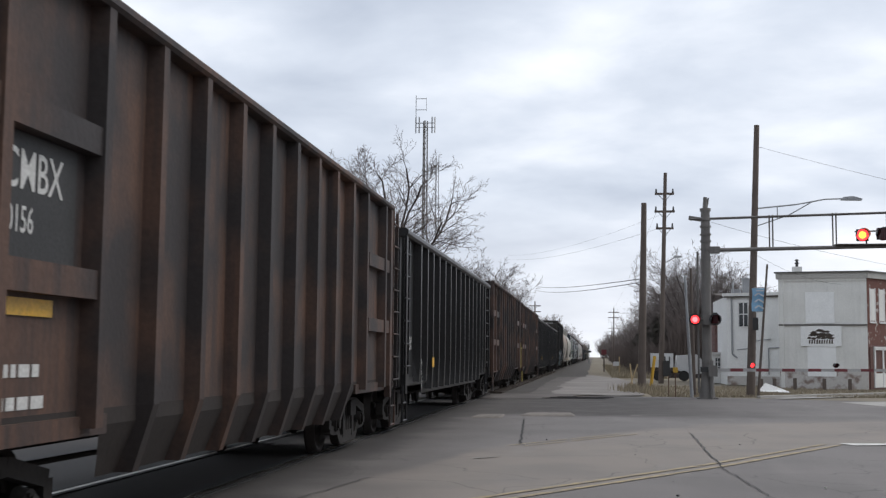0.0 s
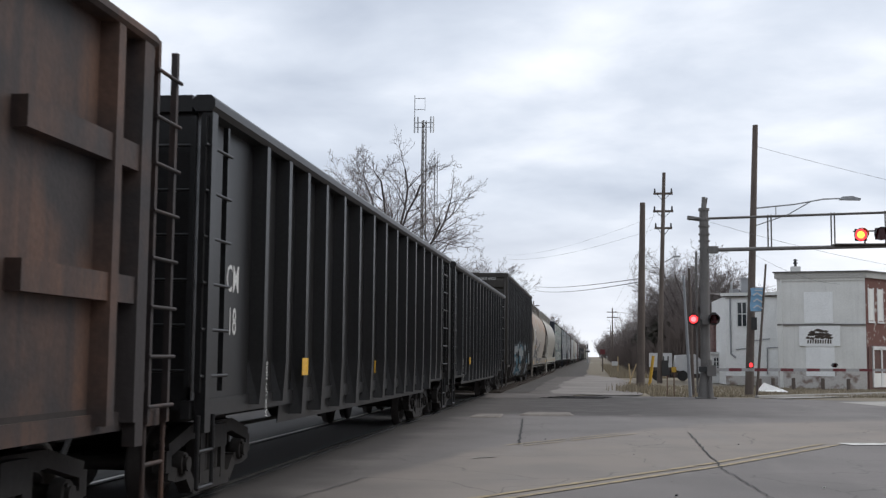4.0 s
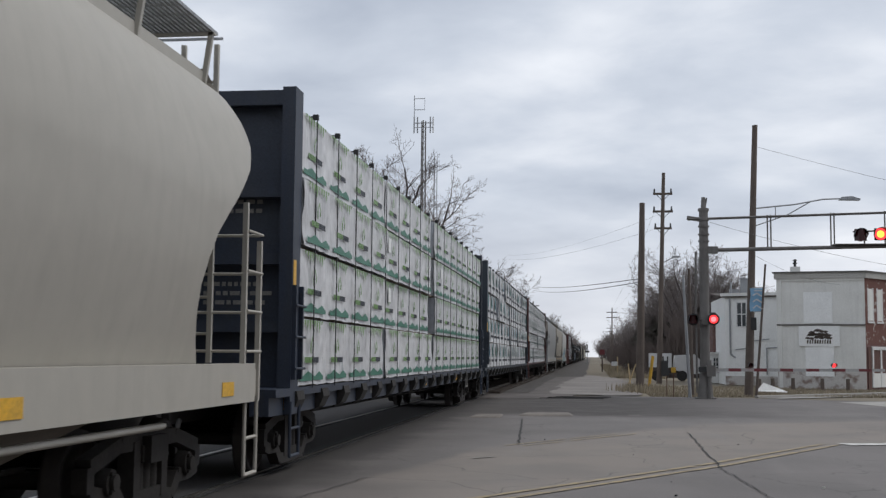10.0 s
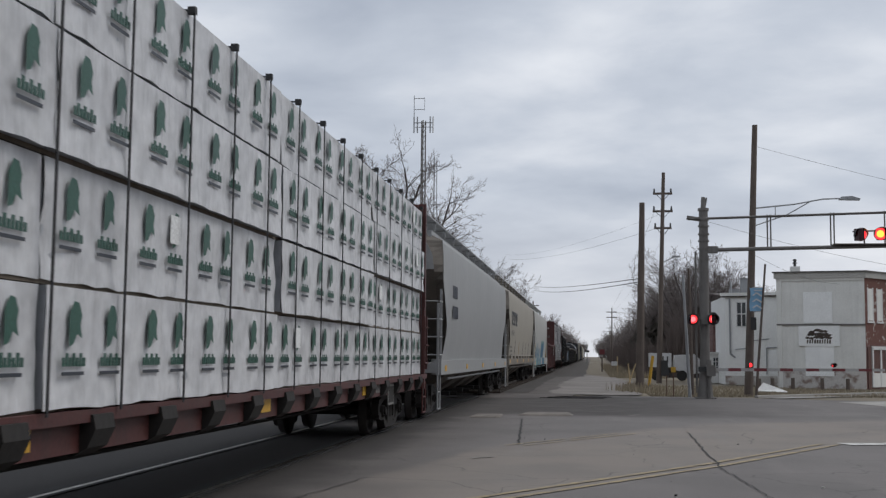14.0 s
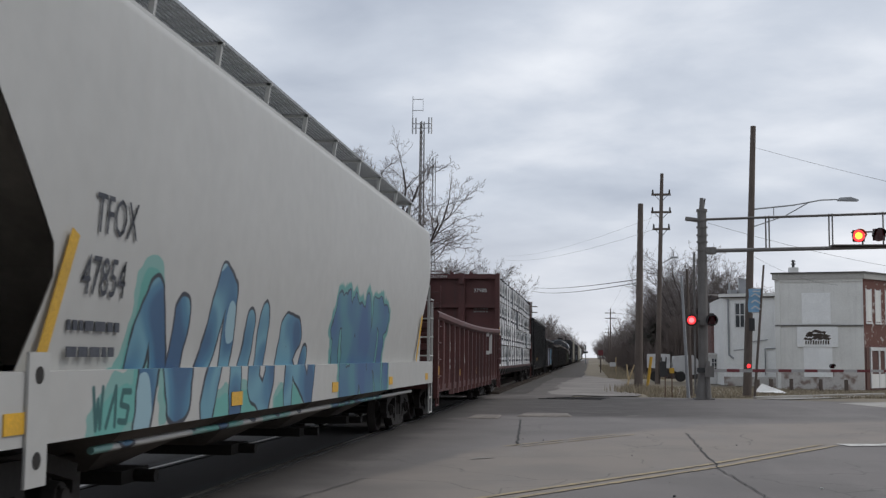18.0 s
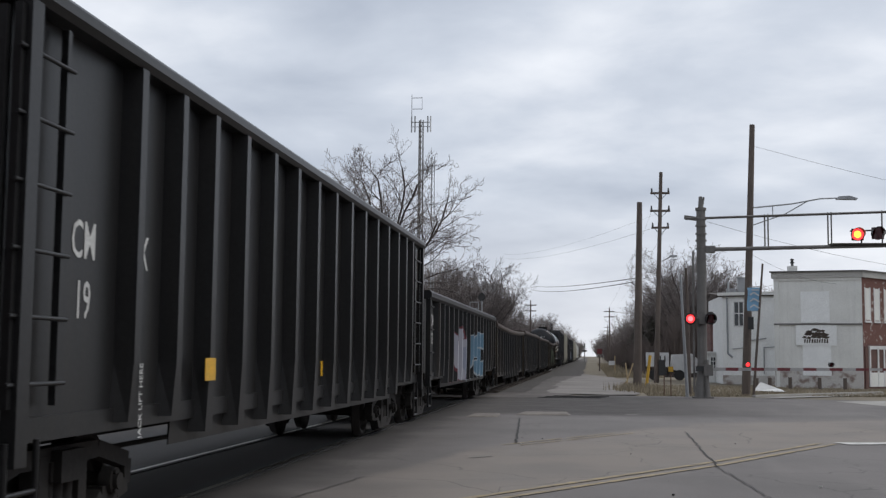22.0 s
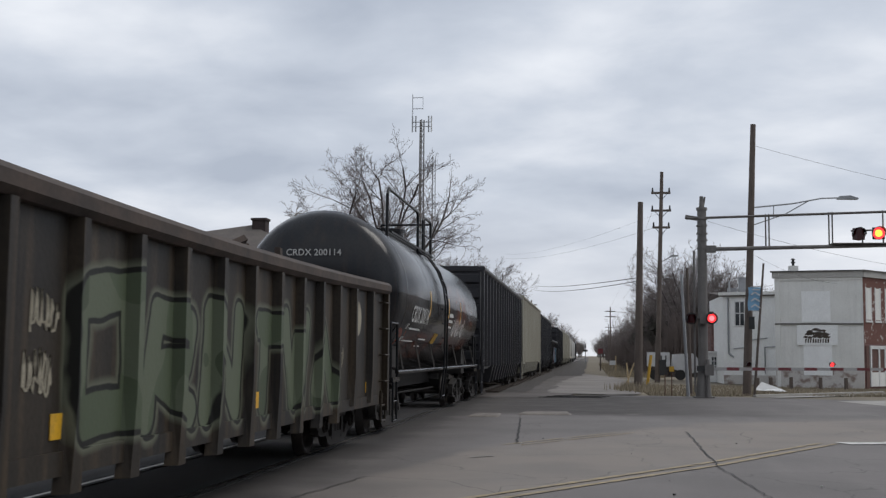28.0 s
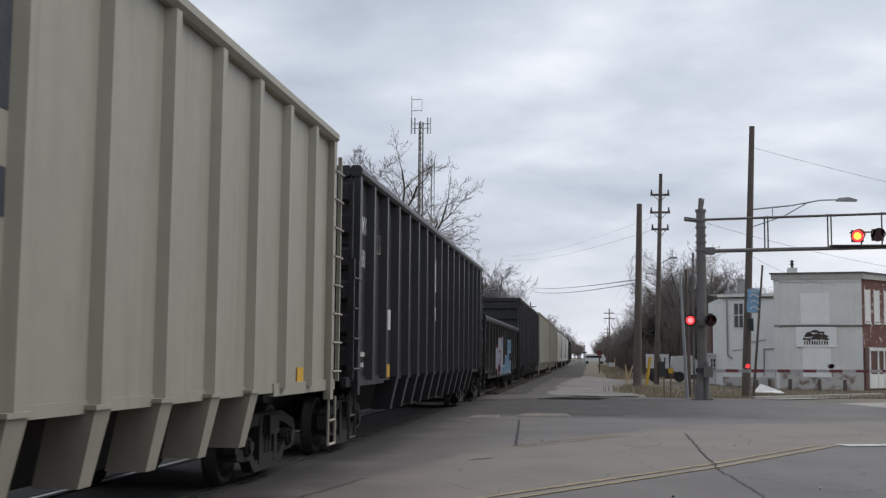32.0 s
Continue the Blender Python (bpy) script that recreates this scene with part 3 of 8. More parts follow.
gate = thing("crossing_gate", (4.3, 43.05, 0), "lowered red and white striped crossing gate", "crossing gate")
part("gate_post", Geo().tube((-0.1, 0.02, 0), (-0.1, 0.02, 1.4), 0.07, n=12).box(-0.22, 0.1, -0.12, 0.16, 0.82, 1.22), MAST_GREY, gate, "grey gate mechanism box")
part("counterweight", Geo().box(-0.5, -0.22, -0.06, 0.02, 0.98, 1.16), DARK_METAL, gate)
for k in range(12):
    for x0, x1, paint in ((0.1 + k * 0.91, 0.56 + k * 0.91, GATE_WHITE), (0.56 + k * 0.91, 1.01 + k * 0.91, PAINT_RED)):
        h = 0.115 - 0.0035 * k
        part("gate_panel", Geo().box(x0, x1, -0.02, 0.02, 1.06 + x0 * 0.008 - h / 2, 1.06 + x0 * 0.008 + h / 2), paint, gate)
flasher(gate, 1.33, -0.06, 1.24, 0, LAMP_RED, 0.075, 0.0)
flasher(gate, 4.24, -0.06, 1.26, 1, LAMP_RED, 0.075, 0.0)


# ---------------------------------------------------------------- poles and wires
def pole(x, y, lean, h, r, label, name="utility_pole"):
    p = thing(name, (x, y, 0), label, "utility pole", "utility poles")
    part("shaft", Geo().tube((0, 0, -0.05), (lean, 0, h), r, r * 0.62, n=14), WOOD_POLE, p)
    return p


pr = pole(6.1, 47.2, 0.4, 10.85, 0.17, "tall bare weathered utility pole with lamp arm")
part("lamp_arm", Geo().tube((0.34, 0, 7.47), (1.9, 0, 7.62), 0.03, n=8).tube((1.9, 0, 7.62), (3.0, 0, 7.82), 0.028, n=8).tube((3.0, 0, 7.82), (3.7, 0, 7.84), 0.028, n=8), GALV, pr)
part("arm_brace", Geo().tube((0.3, 0, 6.75), (1.6, 0, 7.2), 0.022, n=8).tube((1.6, 0, 7.2), (2.5, 0, 7.72), 0.022, n=8).tube((1.15, 0, 7.54), (1.15, 0, 7.05), 0.018, n=6), GALV, pr)
part("lamp_head", Geo().sweep([(3.6, 7.78), (4.4, 7.76), (4.42, 7.82), (4.1, 7.92), (3.7, 7.90)], -0.12, 0.12), GALV, pr, "flat cobra-head street light")
part("meter_box", Geo().box(0.1, 0.32, -0.18, 0.0, 2.6, 3.1), DARK_METAL, pr)
pole(2.06, 52.3, 0.15, 8.4, 0.19, "short topped weathered timber pole")
pm = pole(3.81, 68.7, 0.35, 12.35, 0.16, "tall utility pole with three cross arms")
for z, w in ((11.1, 1.1), (10.05, 1.15), (9.05, 1.0)):
    part("cross_arm", Geo().box(-w / 2 + 0.28, w / 2 + 0.3, -0.06, 0.06, z - 0.06, z + 0.06), WOOD_POLE, pm)
    for k in (-1, 1):
        part("insulator", Geo().tube((0.29 + k * w * 0.44, 0, z + 0.06), (0.29 + k * w * 0.44, 0, z + 0.3), 0.06, 0.04, n=8), DARK_METAL, pm)
    part("arm_brace", Geo().beam((0.29 - w * 0.36, -0.07, z - 0.02), (0.29, -0.07, z - 0.45), 0.03, 0.03).beam((0.29 + w * 0.36, -0.07, z - 0.02), (0.29, -0.07, z - 0.45), 0.03, 0.03), DARK_METAL, pm)
part("lamp_arm", Geo().tube((0.25, 0, 7.0), (0.95, 0, 7.38), 0.03, n=6), GALV, pm)
part("lamp_head", Geo().box(0.8, 1.25, -0.1, 0.1, 7.32, 7.42), GALV, pm)
part("transformer", Geo().tube((0.55, -0.1, 0.55), (0.55, -0.1, 1.6), 0.0, 0.0, n=4, caps=False).box(0.12, 0.5, -0.25, -0.05, 0.4, 1.3), DARK_METAL, pm, "dark box at the pole's foot")
for x, y, h, ln in ((3.46, 82.0, 9.8, 0.0), (3.2, 200, 9.8, 0.05), (-9.2, 180, 10.0, 0.0), (-9.6, 260, 9.5, 0.0), (4.4, 300, 9.5, 0.0)):
    if y == 82.0:
        continue
    q = pole(x, y, ln, h, 0.14, "far utility pole beside the track")
    part("cross_arm", Geo().box(-0.9, 0.9, -0.05, 0.05, h - 0.8, h - 0.66), WOOD_POLE, q)
    part("cross_arm", Geo().box(-0.9, 0.9, -0.05, 0.05, h - 1.7, h - 1.56), WOOD_POLE, q)
q = pole(3.62, 44.6, -0.22, 4.6, 0.07, "slim grey service pole", "service_pole")
q.children[0].data.materials[0] = GALV
pole(3.86, 46.4, -0.1, 5.0, 0.075, "slim weathered service pole", "service_pole")
bp = thing("banner_pole", (6.23, 46.0, 0), "leaning street pole with a blue banner", "street pole")
part("shaft", Geo().tube((0, 0, 0), (0.42, 0, 5.13), 0.055, 0.04, n=10), WOOD_POLE, bp)
part("banner", Geo().sheet([[(0.38 - 0.56 + 0.02 * math.sin(k), -0.03 * math.sin(k * 1.3), 4.2 - 0.15 * k) , (0.36 - 0.012 * k, 0.02, 4.2 - 0.15 * k)] for k in range(7)]), BANNER_BLUE, bp, "faded blue cloth banner")
g = Geo()
for k in range(3):
    z = 3.42 + 0.24 * k
    g.beam((-0.08, -0.05, z), (0.06, -0.05, z + 0.11), 0.05, 0.006, up=(0, 1, 0)).beam((0.06, -0.05, z + 0.11), (0.26, -0.05, z - 0.02), 0.05, 0.006, up=(0, 1, 0))
part("banner_print", g.box(-0.02, 0.26, -0.05, -0.045, 4.08, 4.13), PAINT_WHITE, bp, "pale zigzag of worn print")
part("banner_arm", Geo().tube((-0.1, 0, 4.22), (0.36, 0, 4.24), 0.015, n=6), GALV, bp)
part("banner_arm", Geo().tube((-0.06, 0, 3.28), (0.28, 0, 3.3), 0.015, n=6), GALV, bp)


def wire(a, b, sag, r=0.012, n=16):
    pts = []
    for k in range(n + 1):
        f = k / n
        p = Vector(a).lerp(Vector(b), f)
        p.z -= sag * 4 * f * (1 - f)
        pts.append(p)
    solid("overhead_wire", Geo().cord(pts, r, 4), WIRE, "thin dark sagging overhead wire", "wire", group="overhead wires")


wire((2.15, 52.3, 5.0), (-9.2, 180, 12.3), 0.3, 0.02)
wire((2.15, 52.3, 4.85), (-9.2, 180, 11.7), 0.4, 0.02)
wire((6.46, 47.2, 10.0), (16.0, 43.0, 6.6), 0.1, 0.006)
wire((4.2, 68.7, 9.2), (-14.0, 180, 16.6), 0.8, 0.008)
wire((4.5, 68.7, 10.1), (-13.5, 180, 17.2), 0.8, 0.006)
wire((4.3, 43.5, 6.5), (22.0, 60.0, 5.4), 0.5, 0.006)
wire((4.4, 68.7, 9.0), (3.3, 200, 9.2), 0.8, 0.006)
wire((3.6, 68.7, 10.0), (2.6, 200, 9.1), 0.8, 0.006)
wire((6.4, 47.2, 5.6), (12.2, 59.6, 5.2), 0.25, 0.006)


# ---------------------------------------------------------------- buildings
def brick_surface():
    m = surface("red brick wall", (0.17, 0.082, 0.066), (0.10, 0.055, 0.046), 0.92, coarse=1.5, fine=30, bump=0)
    n, l = m.node_tree.nodes, m.node_tree.links
    b = n["Principled BSDF"]
    under = b.inputs["Base Color"].links[0].from_socket
    tc = n.new("ShaderNodeTexCoord")
    mp = n.new("ShaderNodeMapping")
    mp.inputs["Rotation"].default_value = (radians(90), 0, 0)
    l.new(tc.outputs["Object"], mp.inputs[0])
    br = n.new("ShaderNodeTexBrick")
    br.inputs["Scale"].default_value = 4.6
    br.inputs["Color2"].default_value = (0.55, 0.55, 0.55, 1)
    br.inputs["Color1"].default_value = (1, 1, 1, 1)
    br.inputs["Mortar"].default_value = (1.9, 2.6, 3.2, 1)
    br.inputs["Mortar Size"].default_value = 0.022
    l.new(mp.outputs[0], br.inputs["Vector"])
    mx = n.new("ShaderNodeVectorMath")
    mx.operation = "MULTIPLY"
    l.new(under, mx.inputs[0])
    l.new(br.outputs["Color"], mx.inputs[1])
    l.new(mx.outputs[0], b.inputs["Base Color"])
    return m


BRICK_WALL = brick_surface()
DOOR_BROWN = surface("brown stained boards", (0.12, 0.062, 0.05), (0.08, 0.045, 0.038), 0.8, coarse=3)
PEEL = surface("brick under flaking white paint", (0.15, 0.070, 0.056), (0.42, 0.38, 0.35), 0.92, coarse=4.2, fine=26, amount=0.9, blotch=(0.585, 0.64), bump=0.3)


def wall_box(a, b, z0, z1, t=0.25):
    """A wall from a to b (x, y), t thick on its inner (left) side."""
    a, b = Vector((*a, 0)), Vector((*b, 0))
    d = (b - a).normalized()
    n = Vector((-d.y, d.x, 0)) * t
    g = Geo()
    q = [a, b, b + n, a + n]
    lo, hi = [(p.x, p.y, z0) for p in q], [(p.x, p.y, z1) for p in q]
    g.face(list(reversed(lo))), g.face(hi)
    for i in range(4):
        j = (i + 1) % 4
        g.face([lo[i], lo[j], hi[j], hi[i]])
    return g


def along(a, b, u, out, z):
    a, b = Vector((*a, 0)), Vector((*b, 0))
    d = (b - a).normalized()
    n = Vector((d.y, -d.x, 0))
    p = a + d * u + n * out
    return (p.x, p.y, z)


def panel(a, b, u0, u1, z0, z1, out=0.03, t=0.03):
    g = Geo()
    q = [along(a, b, u0, out, z0), along(a, b, u1, out, z0), along(a, b, u1, out, z1), along(a, b, u0, out, z1)]
    k = [along(a, b, u0, out - t, z0), along(a, b, u1, out - t, z0), along(a, b, u1, out - t, z1), along(a, b, u0, out - t, z1)]
    g.face(q), g.face(list(reversed(k)))
    for i in range(4):
        j = (i + 1) % 4
        g.face([q[i], k[i], k[j], q[j]])
    return g


shop = thing("corner_building", (0, 0, 0), "two-storey grey painted brick corner building, boarded windows", "building")
A, B, C, D = (9.24, 60.3), (13.33, 59.3), (20.0, 66.8), (15.6, 72.0)
part("wall", wall_box(A, B, 0, 5.6), HOUSE_GREY, shop, "pale grey painted end wall")
part("wall", wall_box(B, C, 0, 5.6), BRICK_WALL, shop, "red brick street wall")
part("wall", wall_box(C, D, 0, 5.6), BRICK_WALL, shop)
part("wall", wall_box(D, A, 0, 5.6), HOUSE_GREY, shop)
part("roof", Geo().face([(A[0], A[1], 5.5), (B[0], B[1], 5.5), (C[0], C[1], 5.5), (D[0], D[1], 5.5)]), SHINGLE, shop)
for a, b in ((A, B), (B, C), (C, D), (D, A)):
    n = math.hypot(b[0] - a[0], b[1] - a[1])
    part("cornice", panel(a, b, -0.08, n + 0.08, 5.50, 5.79, 0.10, 0.34), CORNICE, shop, "stained grey roof cornice")
    part("cornice_cap", panel(a, b, -0.15, n + 0.15, 5.79, 5.86, 0.16, 0.4), ROOF_TRIM, shop, "thin dark metal coping")
part("cornice_band", panel(A, B, 0, 4.2, 5.38, 5.5, 0.05, 0.05), HOUSE_GREY, shop)
part("string_course", panel(A, B, 0, 4.2, 3.14, 3.22, 0.06, 0.06), MAST_GREY, shop, "thin grey ledge between storeys")
part("foundation", panel(A, B, 0.02, 4.19, 0.0, 0.95, 0.02, 0.02), BARE_PLASTER, shop, "flaking stained foundation coat")
win = part("boarded_window", panel(A, B, 1.3, 2.68, 3.26, 4.82, 0.04), BOARD_WHITE, shop, "white board over an upper window")
part("boarded_door", panel(A, B, 1.36, 2.72, 0.62, 2.14, 0.04), BOARD_WHITE, shop, "white board over a lower opening")
sb = part("sign_board", panel(A, B, 1.05, 3.0, 2.12, 3.12, 0.07), BOARD_WHITE, shop, "white painted sign board")
g = Geo()
rnd = random.Random(4)
for k in range(10):
    u = 1.44 + 0.118 * k
    g.face([along(A, B, u, 0.076, 2.24), along(A, B, u + 0.05 + 0.04 * rnd.random(), 0.076, 2.24), along(A, B, u + 0.085, 0.076, 2.42 + 0.08 * rnd.random()), along(A, B, u + 0.01, 0.076, 2.42)])
for ring, n in ((0.16, 5), (0.33, 8), (0.5, 11)):
    for k in range(n):
        a = math.pi * (k + 0.5) / n
        u, z = 2.02 + ring * 1.05 * math.cos(a) + 0.12 * (rnd.random() - 0.5), 2.47 + ring * 0.85 * math.sin(a) + 0.09 * (rnd.random() - 0.5)
        q = 0.11 + 0.08 * rnd.random()
        g.face([along(A, B, u - q, 0.076, z - 0.03), along(A, B, u + q * 0.3, 0.076, z - 0.07), along(A, B, u + q, 0.076, z + 0.03), along(A, B, u - q * 0.2, 0.076, z + 0.07)])
part("sign_emblem", g, TIE, sb, "dark brown leafy emblem")["kind"] = "stuff"
ch = part("chimney", Geo().box(10.22, 10.66, 61.6, 62.1, 5.5, 6.24), HOUSE_GREY, shop, "short pale painted chimney")
part("chimney_pot", Geo().tube((10.44, 61.85, 6.24), (10.44, 61.85, 6.6), 0.075, 0.06, n=10).tube((10.44, 61.85, 6.4), (10.44, 61.85, 6.46), 0.12, n=10).tube((10.44, 61.85, 6.56), (10.44, 61.85, 6.64), 0.13, 0.06, n=10), DARK_METAL, ch, "thin dark flue pipe")
for u in (0.3, 1.2, 2.2, 3.4, 4.6, 6.0):
    w = part("boarded_window", panel(B, C, u, u + 0.42, 3.4, 4.98, 0.02, 0.04), HOUSE_GREY, shop, "tall narrow upper window boarded pale")
    part("window_frame", panel(B, C, u - 0.08, u, 3.35, 5.03, 0.03, 0.1), PAINT_WHITE, w)
    part("window_frame", panel(B, C, u + 0.42, u + 0.5, 3.35, 5.03, 0.03, 0.1), PAINT_WHITE, w)
    part("window_sill", panel(B, C, u - 0.1, u + 0.52, 3.27, 3.36, 0.06, 0.12), PAINT_WHITE, w)
d = part("shop_front", panel(B, C, 0.6, 4.8, 0.1, 2.0, 0.03, 0.06), DOOR_BROWN, shop, "brown boarded shop windows")
part("apron", panel(B, C, 0.6, 4.8, 0.1, 0.8, 0.05, 0.06), HOUSE_GREY, d, "pale painted board apron")
for u in (0.5, 1.3, 1.9, 2.9, 3.9, 4.8):
    part("mullion", panel(B, C, u, u + 0.13, 0.1, 2.05, 0.07, 0.1), PAINT_WHITE, d)
part("mullion", panel(B, C, 0.5, 4.9, 1.95, 2.12, 0.07, 0.1), PAINT_WHITE, d)
part("corner_post", panel(B, C, 0.12, 0.42, 0.0, 2.1, 0.05, 0.1), DOOR_BROWN, shop, "rust-red painted corner post")
part("peeled_patch", panel(B, C, 0.02, 9.5, 2.2, 5.6, 0.012, 0.02), PEEL, shop, "brick with flaking white paint")

white = thing("white_house", (0, 0, 0), "white painted two-storey house with a rear wing", "house")
E1, F1 = (7.35, 66.4), (10.3, 65.0)
part("wall", wall_box(E1, F1, 0, 4.95), HOUSE_WHITE, white)
part("wall", wall_box((7.35, 74), E1, 0, 4.95), HOUSE_WHITE, white)
part("wall", wall_box(F1, (10.9, 73), 0, 4.95), HOUSE_WHITE, white)
for k in range(26):
    part("board", panel(E1, F1, 0.0, 3.26, 0.2 + 0.182 * k, 0.2 + 0.182 * k + 0.179, 0.010, 0.010), HOUSE_WHITE, white)
part("roof", Geo().face([(7.2, 66.3, 4.95), (10.4, 64.8, 4.95), (11.0, 73, 5.5), (7.2, 74, 5.5)]).face([(7.2, 66.3, 4.85), (10.4, 64.8, 4.85), (10.4, 64.8, 4.95), (7.2, 66.3, 4.95)]), SHINGLE, white)
part("eave", panel(E1, F1, -0.2, 3.5, 4.93, 5.1, 0.2, 0.3), HOUSE_GREY, white)
w = part("window", panel(E1, F1, 0.72, 1.2, 3.25, 4.55, 0.03, 0.04), WINDOW_DARK, white, "dark upper sash window")
for u in (0.66, 0.94, 1.2):
    part("window_frame", panel(E1, F1, u, u + 0.05, 3.2, 4.6, 0.05, 0.05), PAINT_WHITE, w)
for z in (3.2, 3.9, 4.55):
    part("window_frame", panel(E1, F1, 0.66, 1.25, z, z + 0.05, 0.05, 0.05), PAINT_WHITE, w)
part("downpipe", Geo().path([along(E1, F1, 0.3, 0.08, 4.8), along(E1, F1, 0.32, 0.08, 1.7), along(E1, F1, 0.6, 0.08, 1.5)], 0.05, 8), GALV, white)
part("foundation", panel(E1, F1, 0, 3.26, 0, 0.5, 0.03, 0.04), BARE_PLASTER, white)
part("conduit", Geo().path([along(E1, F1, 0.6, 0.07, 1.95), along(E1, F1, 1.2, 0.07, 2.02), along(E1, F1, 1.35, 0.07, 2.4), along(E1, F1, 2.5, 0.07, 2.55)], 0.025, 6), GALV, white)
part("conduit", Geo().path([along(E1, F1, 2.35, 0.07, 0.6), along(E1, F1, 2.35, 0.07, 2.05), along(E1, F1, 3.2, 0.07, 2.1)], 0.03, 6), GALV, white)
part("side_door", panel(E1, F1, 2.5, 2.95, 0.55, 1.9, 0.03, 0.04), BOARD_WHITE, white, "narrow pale side door")
part("roof_vent", Geo().box(8.35, 8.8, 67.2, 67.7, 5.0, 5.95).box(8.3, 8.85, 67.15, 67.75, 5.95, 6.02), GALV, white, "pale metal roof vent")
part("roof_vent", Geo().box(7.75, 8.25, 67.4, 67.9, 5.0, 5.4), GALV, white)
part("vent_pipe", Geo().tube((7.72, 66.6, 4.9), (7.72, 66.6, 5.75), 0.06, n=10), GALV, white)

shed = thing("white_porch", (0, 0, 0), "small white entrance porch with a paned window", "porch")
part("wall", Geo().box(6.83, 7.75, 70.0, 71.2, 0, 1.7), PAINT_WHITE, shed)
w = part("window", Geo().box(7.05, 7.47, 69.96, 70.0, 0.72, 1.5), WINDOW_DARK, shed, "dark paned window")
for x in (7.03, 7.18, 7.33, 7.46):
    part("window_bar", Geo().box(x - 0.02, x + 0.02, 69.93, 69.97, 0.7, 1.52), PAINT_WHITE, w)
for z in (0.7, 0.98, 1.25, 1.5):
    part("window_bar", Geo().box(7.01, 7.49, 69.92, 69.96, z - 0.02, z + 0.02), PAINT_WHITE, w)
part("roof", Geo().box(6.75, 7.85, 69.85, 71.3, 1.7, 1.82), PAINT_WHITE, shed)
annex = thing("brick_annex", (0, 0, 0), "dark red brick annex with a low roof", "building")
part("wall", Geo().box(7.2, 8.1, 71.5, 75, 0, 4.1), BRICK_WALL, annex)
part("roof", Geo().box(7.1, 8.2, 71.4, 75.2, 4.1, 4.22), SHINGLE, annex)

# depot across the track
CHIMNEY_BRICK = surface("sooty dark brick", (0.05, 0.034, 0.033), (0.032, 0.025, 0.025), 0.92, coarse=4, fine=30)
depot = thing("railway_depot", (0, 0, 0), "low brown-roofed depot behind the train", "building")
ex0, ex1, ey0, ey1, ez = -26.0, -11.3, 47.5, 66.0, 5.4
P, Q, e = (-15.7, 52.0, 7.42), (-19.8, 56.4, 7.42), [(ex0, ey0, ez), (ex1, ey0, ez), (ex1, ey1, ez), (ex0, ey1, ez)]
part("roof", Geo().face([e[0], e[1], P]).face([e[1], e[2], P]).face([e[2], Q, P]).face([e[2], e[3], Q]).face([e[3], e[0], Q]).face([e[0], P, Q]), SHINGLE, depot)
part("fascia", Geo().box(ex0, ex1, ey0, ey0 + 0.05, ez - 0.16, ez).box(ex1 - 0.05, ex1, ey0 + 0.05, ey1, ez - 0.16, ez), ROOF_TRIM, depot)
part("wall", Geo().box(ex0 + 1.2, ex1 - 1.2, ey0 + 1.2, ey1 - 1.2, 0, ez - 0.1), HOUSE_GREY, depot)
part("chimney", Geo().box(-15.5, -14.86, 51.4, 52.0, 6.5, 7.6).box(-15.55, -14.81, 51.35, 52.05, 7.58, 7.68), CHIMNEY_BRICK, depot)
for y in (48, 52, 56, 60):
    w = part("window", Geo().box(ex1 - 1.22, ex1 - 1.16, y, y + 1.0, 1.2, 3.0), WINDOW_DARK, depot)
    part("window_frame", Geo().box(ex1 - 1.18, ex1 - 1.12, y - 0.08, y, 1.1, 3.1), PAINT_WHITE, w)
    part("window_frame", Geo().box(ex1 - 1.18, ex1 - 1.12, y + 1.0, y + 1.08, 1.1, 3.1), PAINT_WHITE, w)

# radio mast behind the depot
tw = thing("radio_mast", (-14.85, 100, 0), "slender lattice radio mast with top antennas", "antenna mast")
legs = [(0.28 * math.cos(a), 0.28 * math.sin(a)) for a in (0.5, 2.6, 4.7)]
for x, y in legs:
    part("leg", Geo().tube((x, y, 0), (x * 0.7, y * 0.7, 22.2), 0.065, 0.055, n=6), MAST_GREY, tw)
g = Geo()
for k in range(44):
    z = 0.5 * k
    f = 1 - 0.4 * z / 22
    for i in range(3):
        a, b = legs[i], legs[(i + 1) % 3]
        g.beam((a[0] * f, a[1] * f, z), (b[0] * f, b[1] * f, z + 0.5), 0.03, 0.03)
part("lattice", g, MAST_GREY, tw)
part("head_frame", Geo().beam((-0.85, 0, 22.0), (0.85, 0, 22.0), 0.07, 0.07).beam((-0.8, 0, 21.6), (0.8, 0, 21.6), 0.05, 0.05), GALV, tw)
for x in (-0.85, -0.55, 0.6, 0.85):
    part("antenna", Geo().tube((x, 0, 21.1), (x, 0, 22.55), 0.06, n=8), PAINT_WHITE if x > 0.8 else GALV, tw)
part("whip", Geo().tube((-0.85, 0, 22.5), (-0.85, 0, 24.5), 0.035, n=6).tube((-0.85, 0, 24.2), (0.08, 0, 24.2), 0.03, n=6).tube((-0.85, 0, 23.2), (0.08, 0, 23.2), 0.03, n=6).tube((0.08, 0, 23.1), (0.08, 0, 24.3), 0.02, n=6), GALV, tw)
tw2 = thing("lattice_mast", (-14.3, 104, 0), "second thinner lattice mast", "antenna mast")
g = Geo()
for x, y in ((0.15, 0), (-0.1, 0.12), (-0.1, -0.12)):
    g.tube((x, y, 0), (x, y, 19.6), 0.035, n=5)
for k in range(40):
    g.beam((0.15, 0, 0.49 * k), (-0.1, 0.12, 0.49 * k + 0.49), 0.016, 0.016)
part("lattice", g, GALV, tw2)

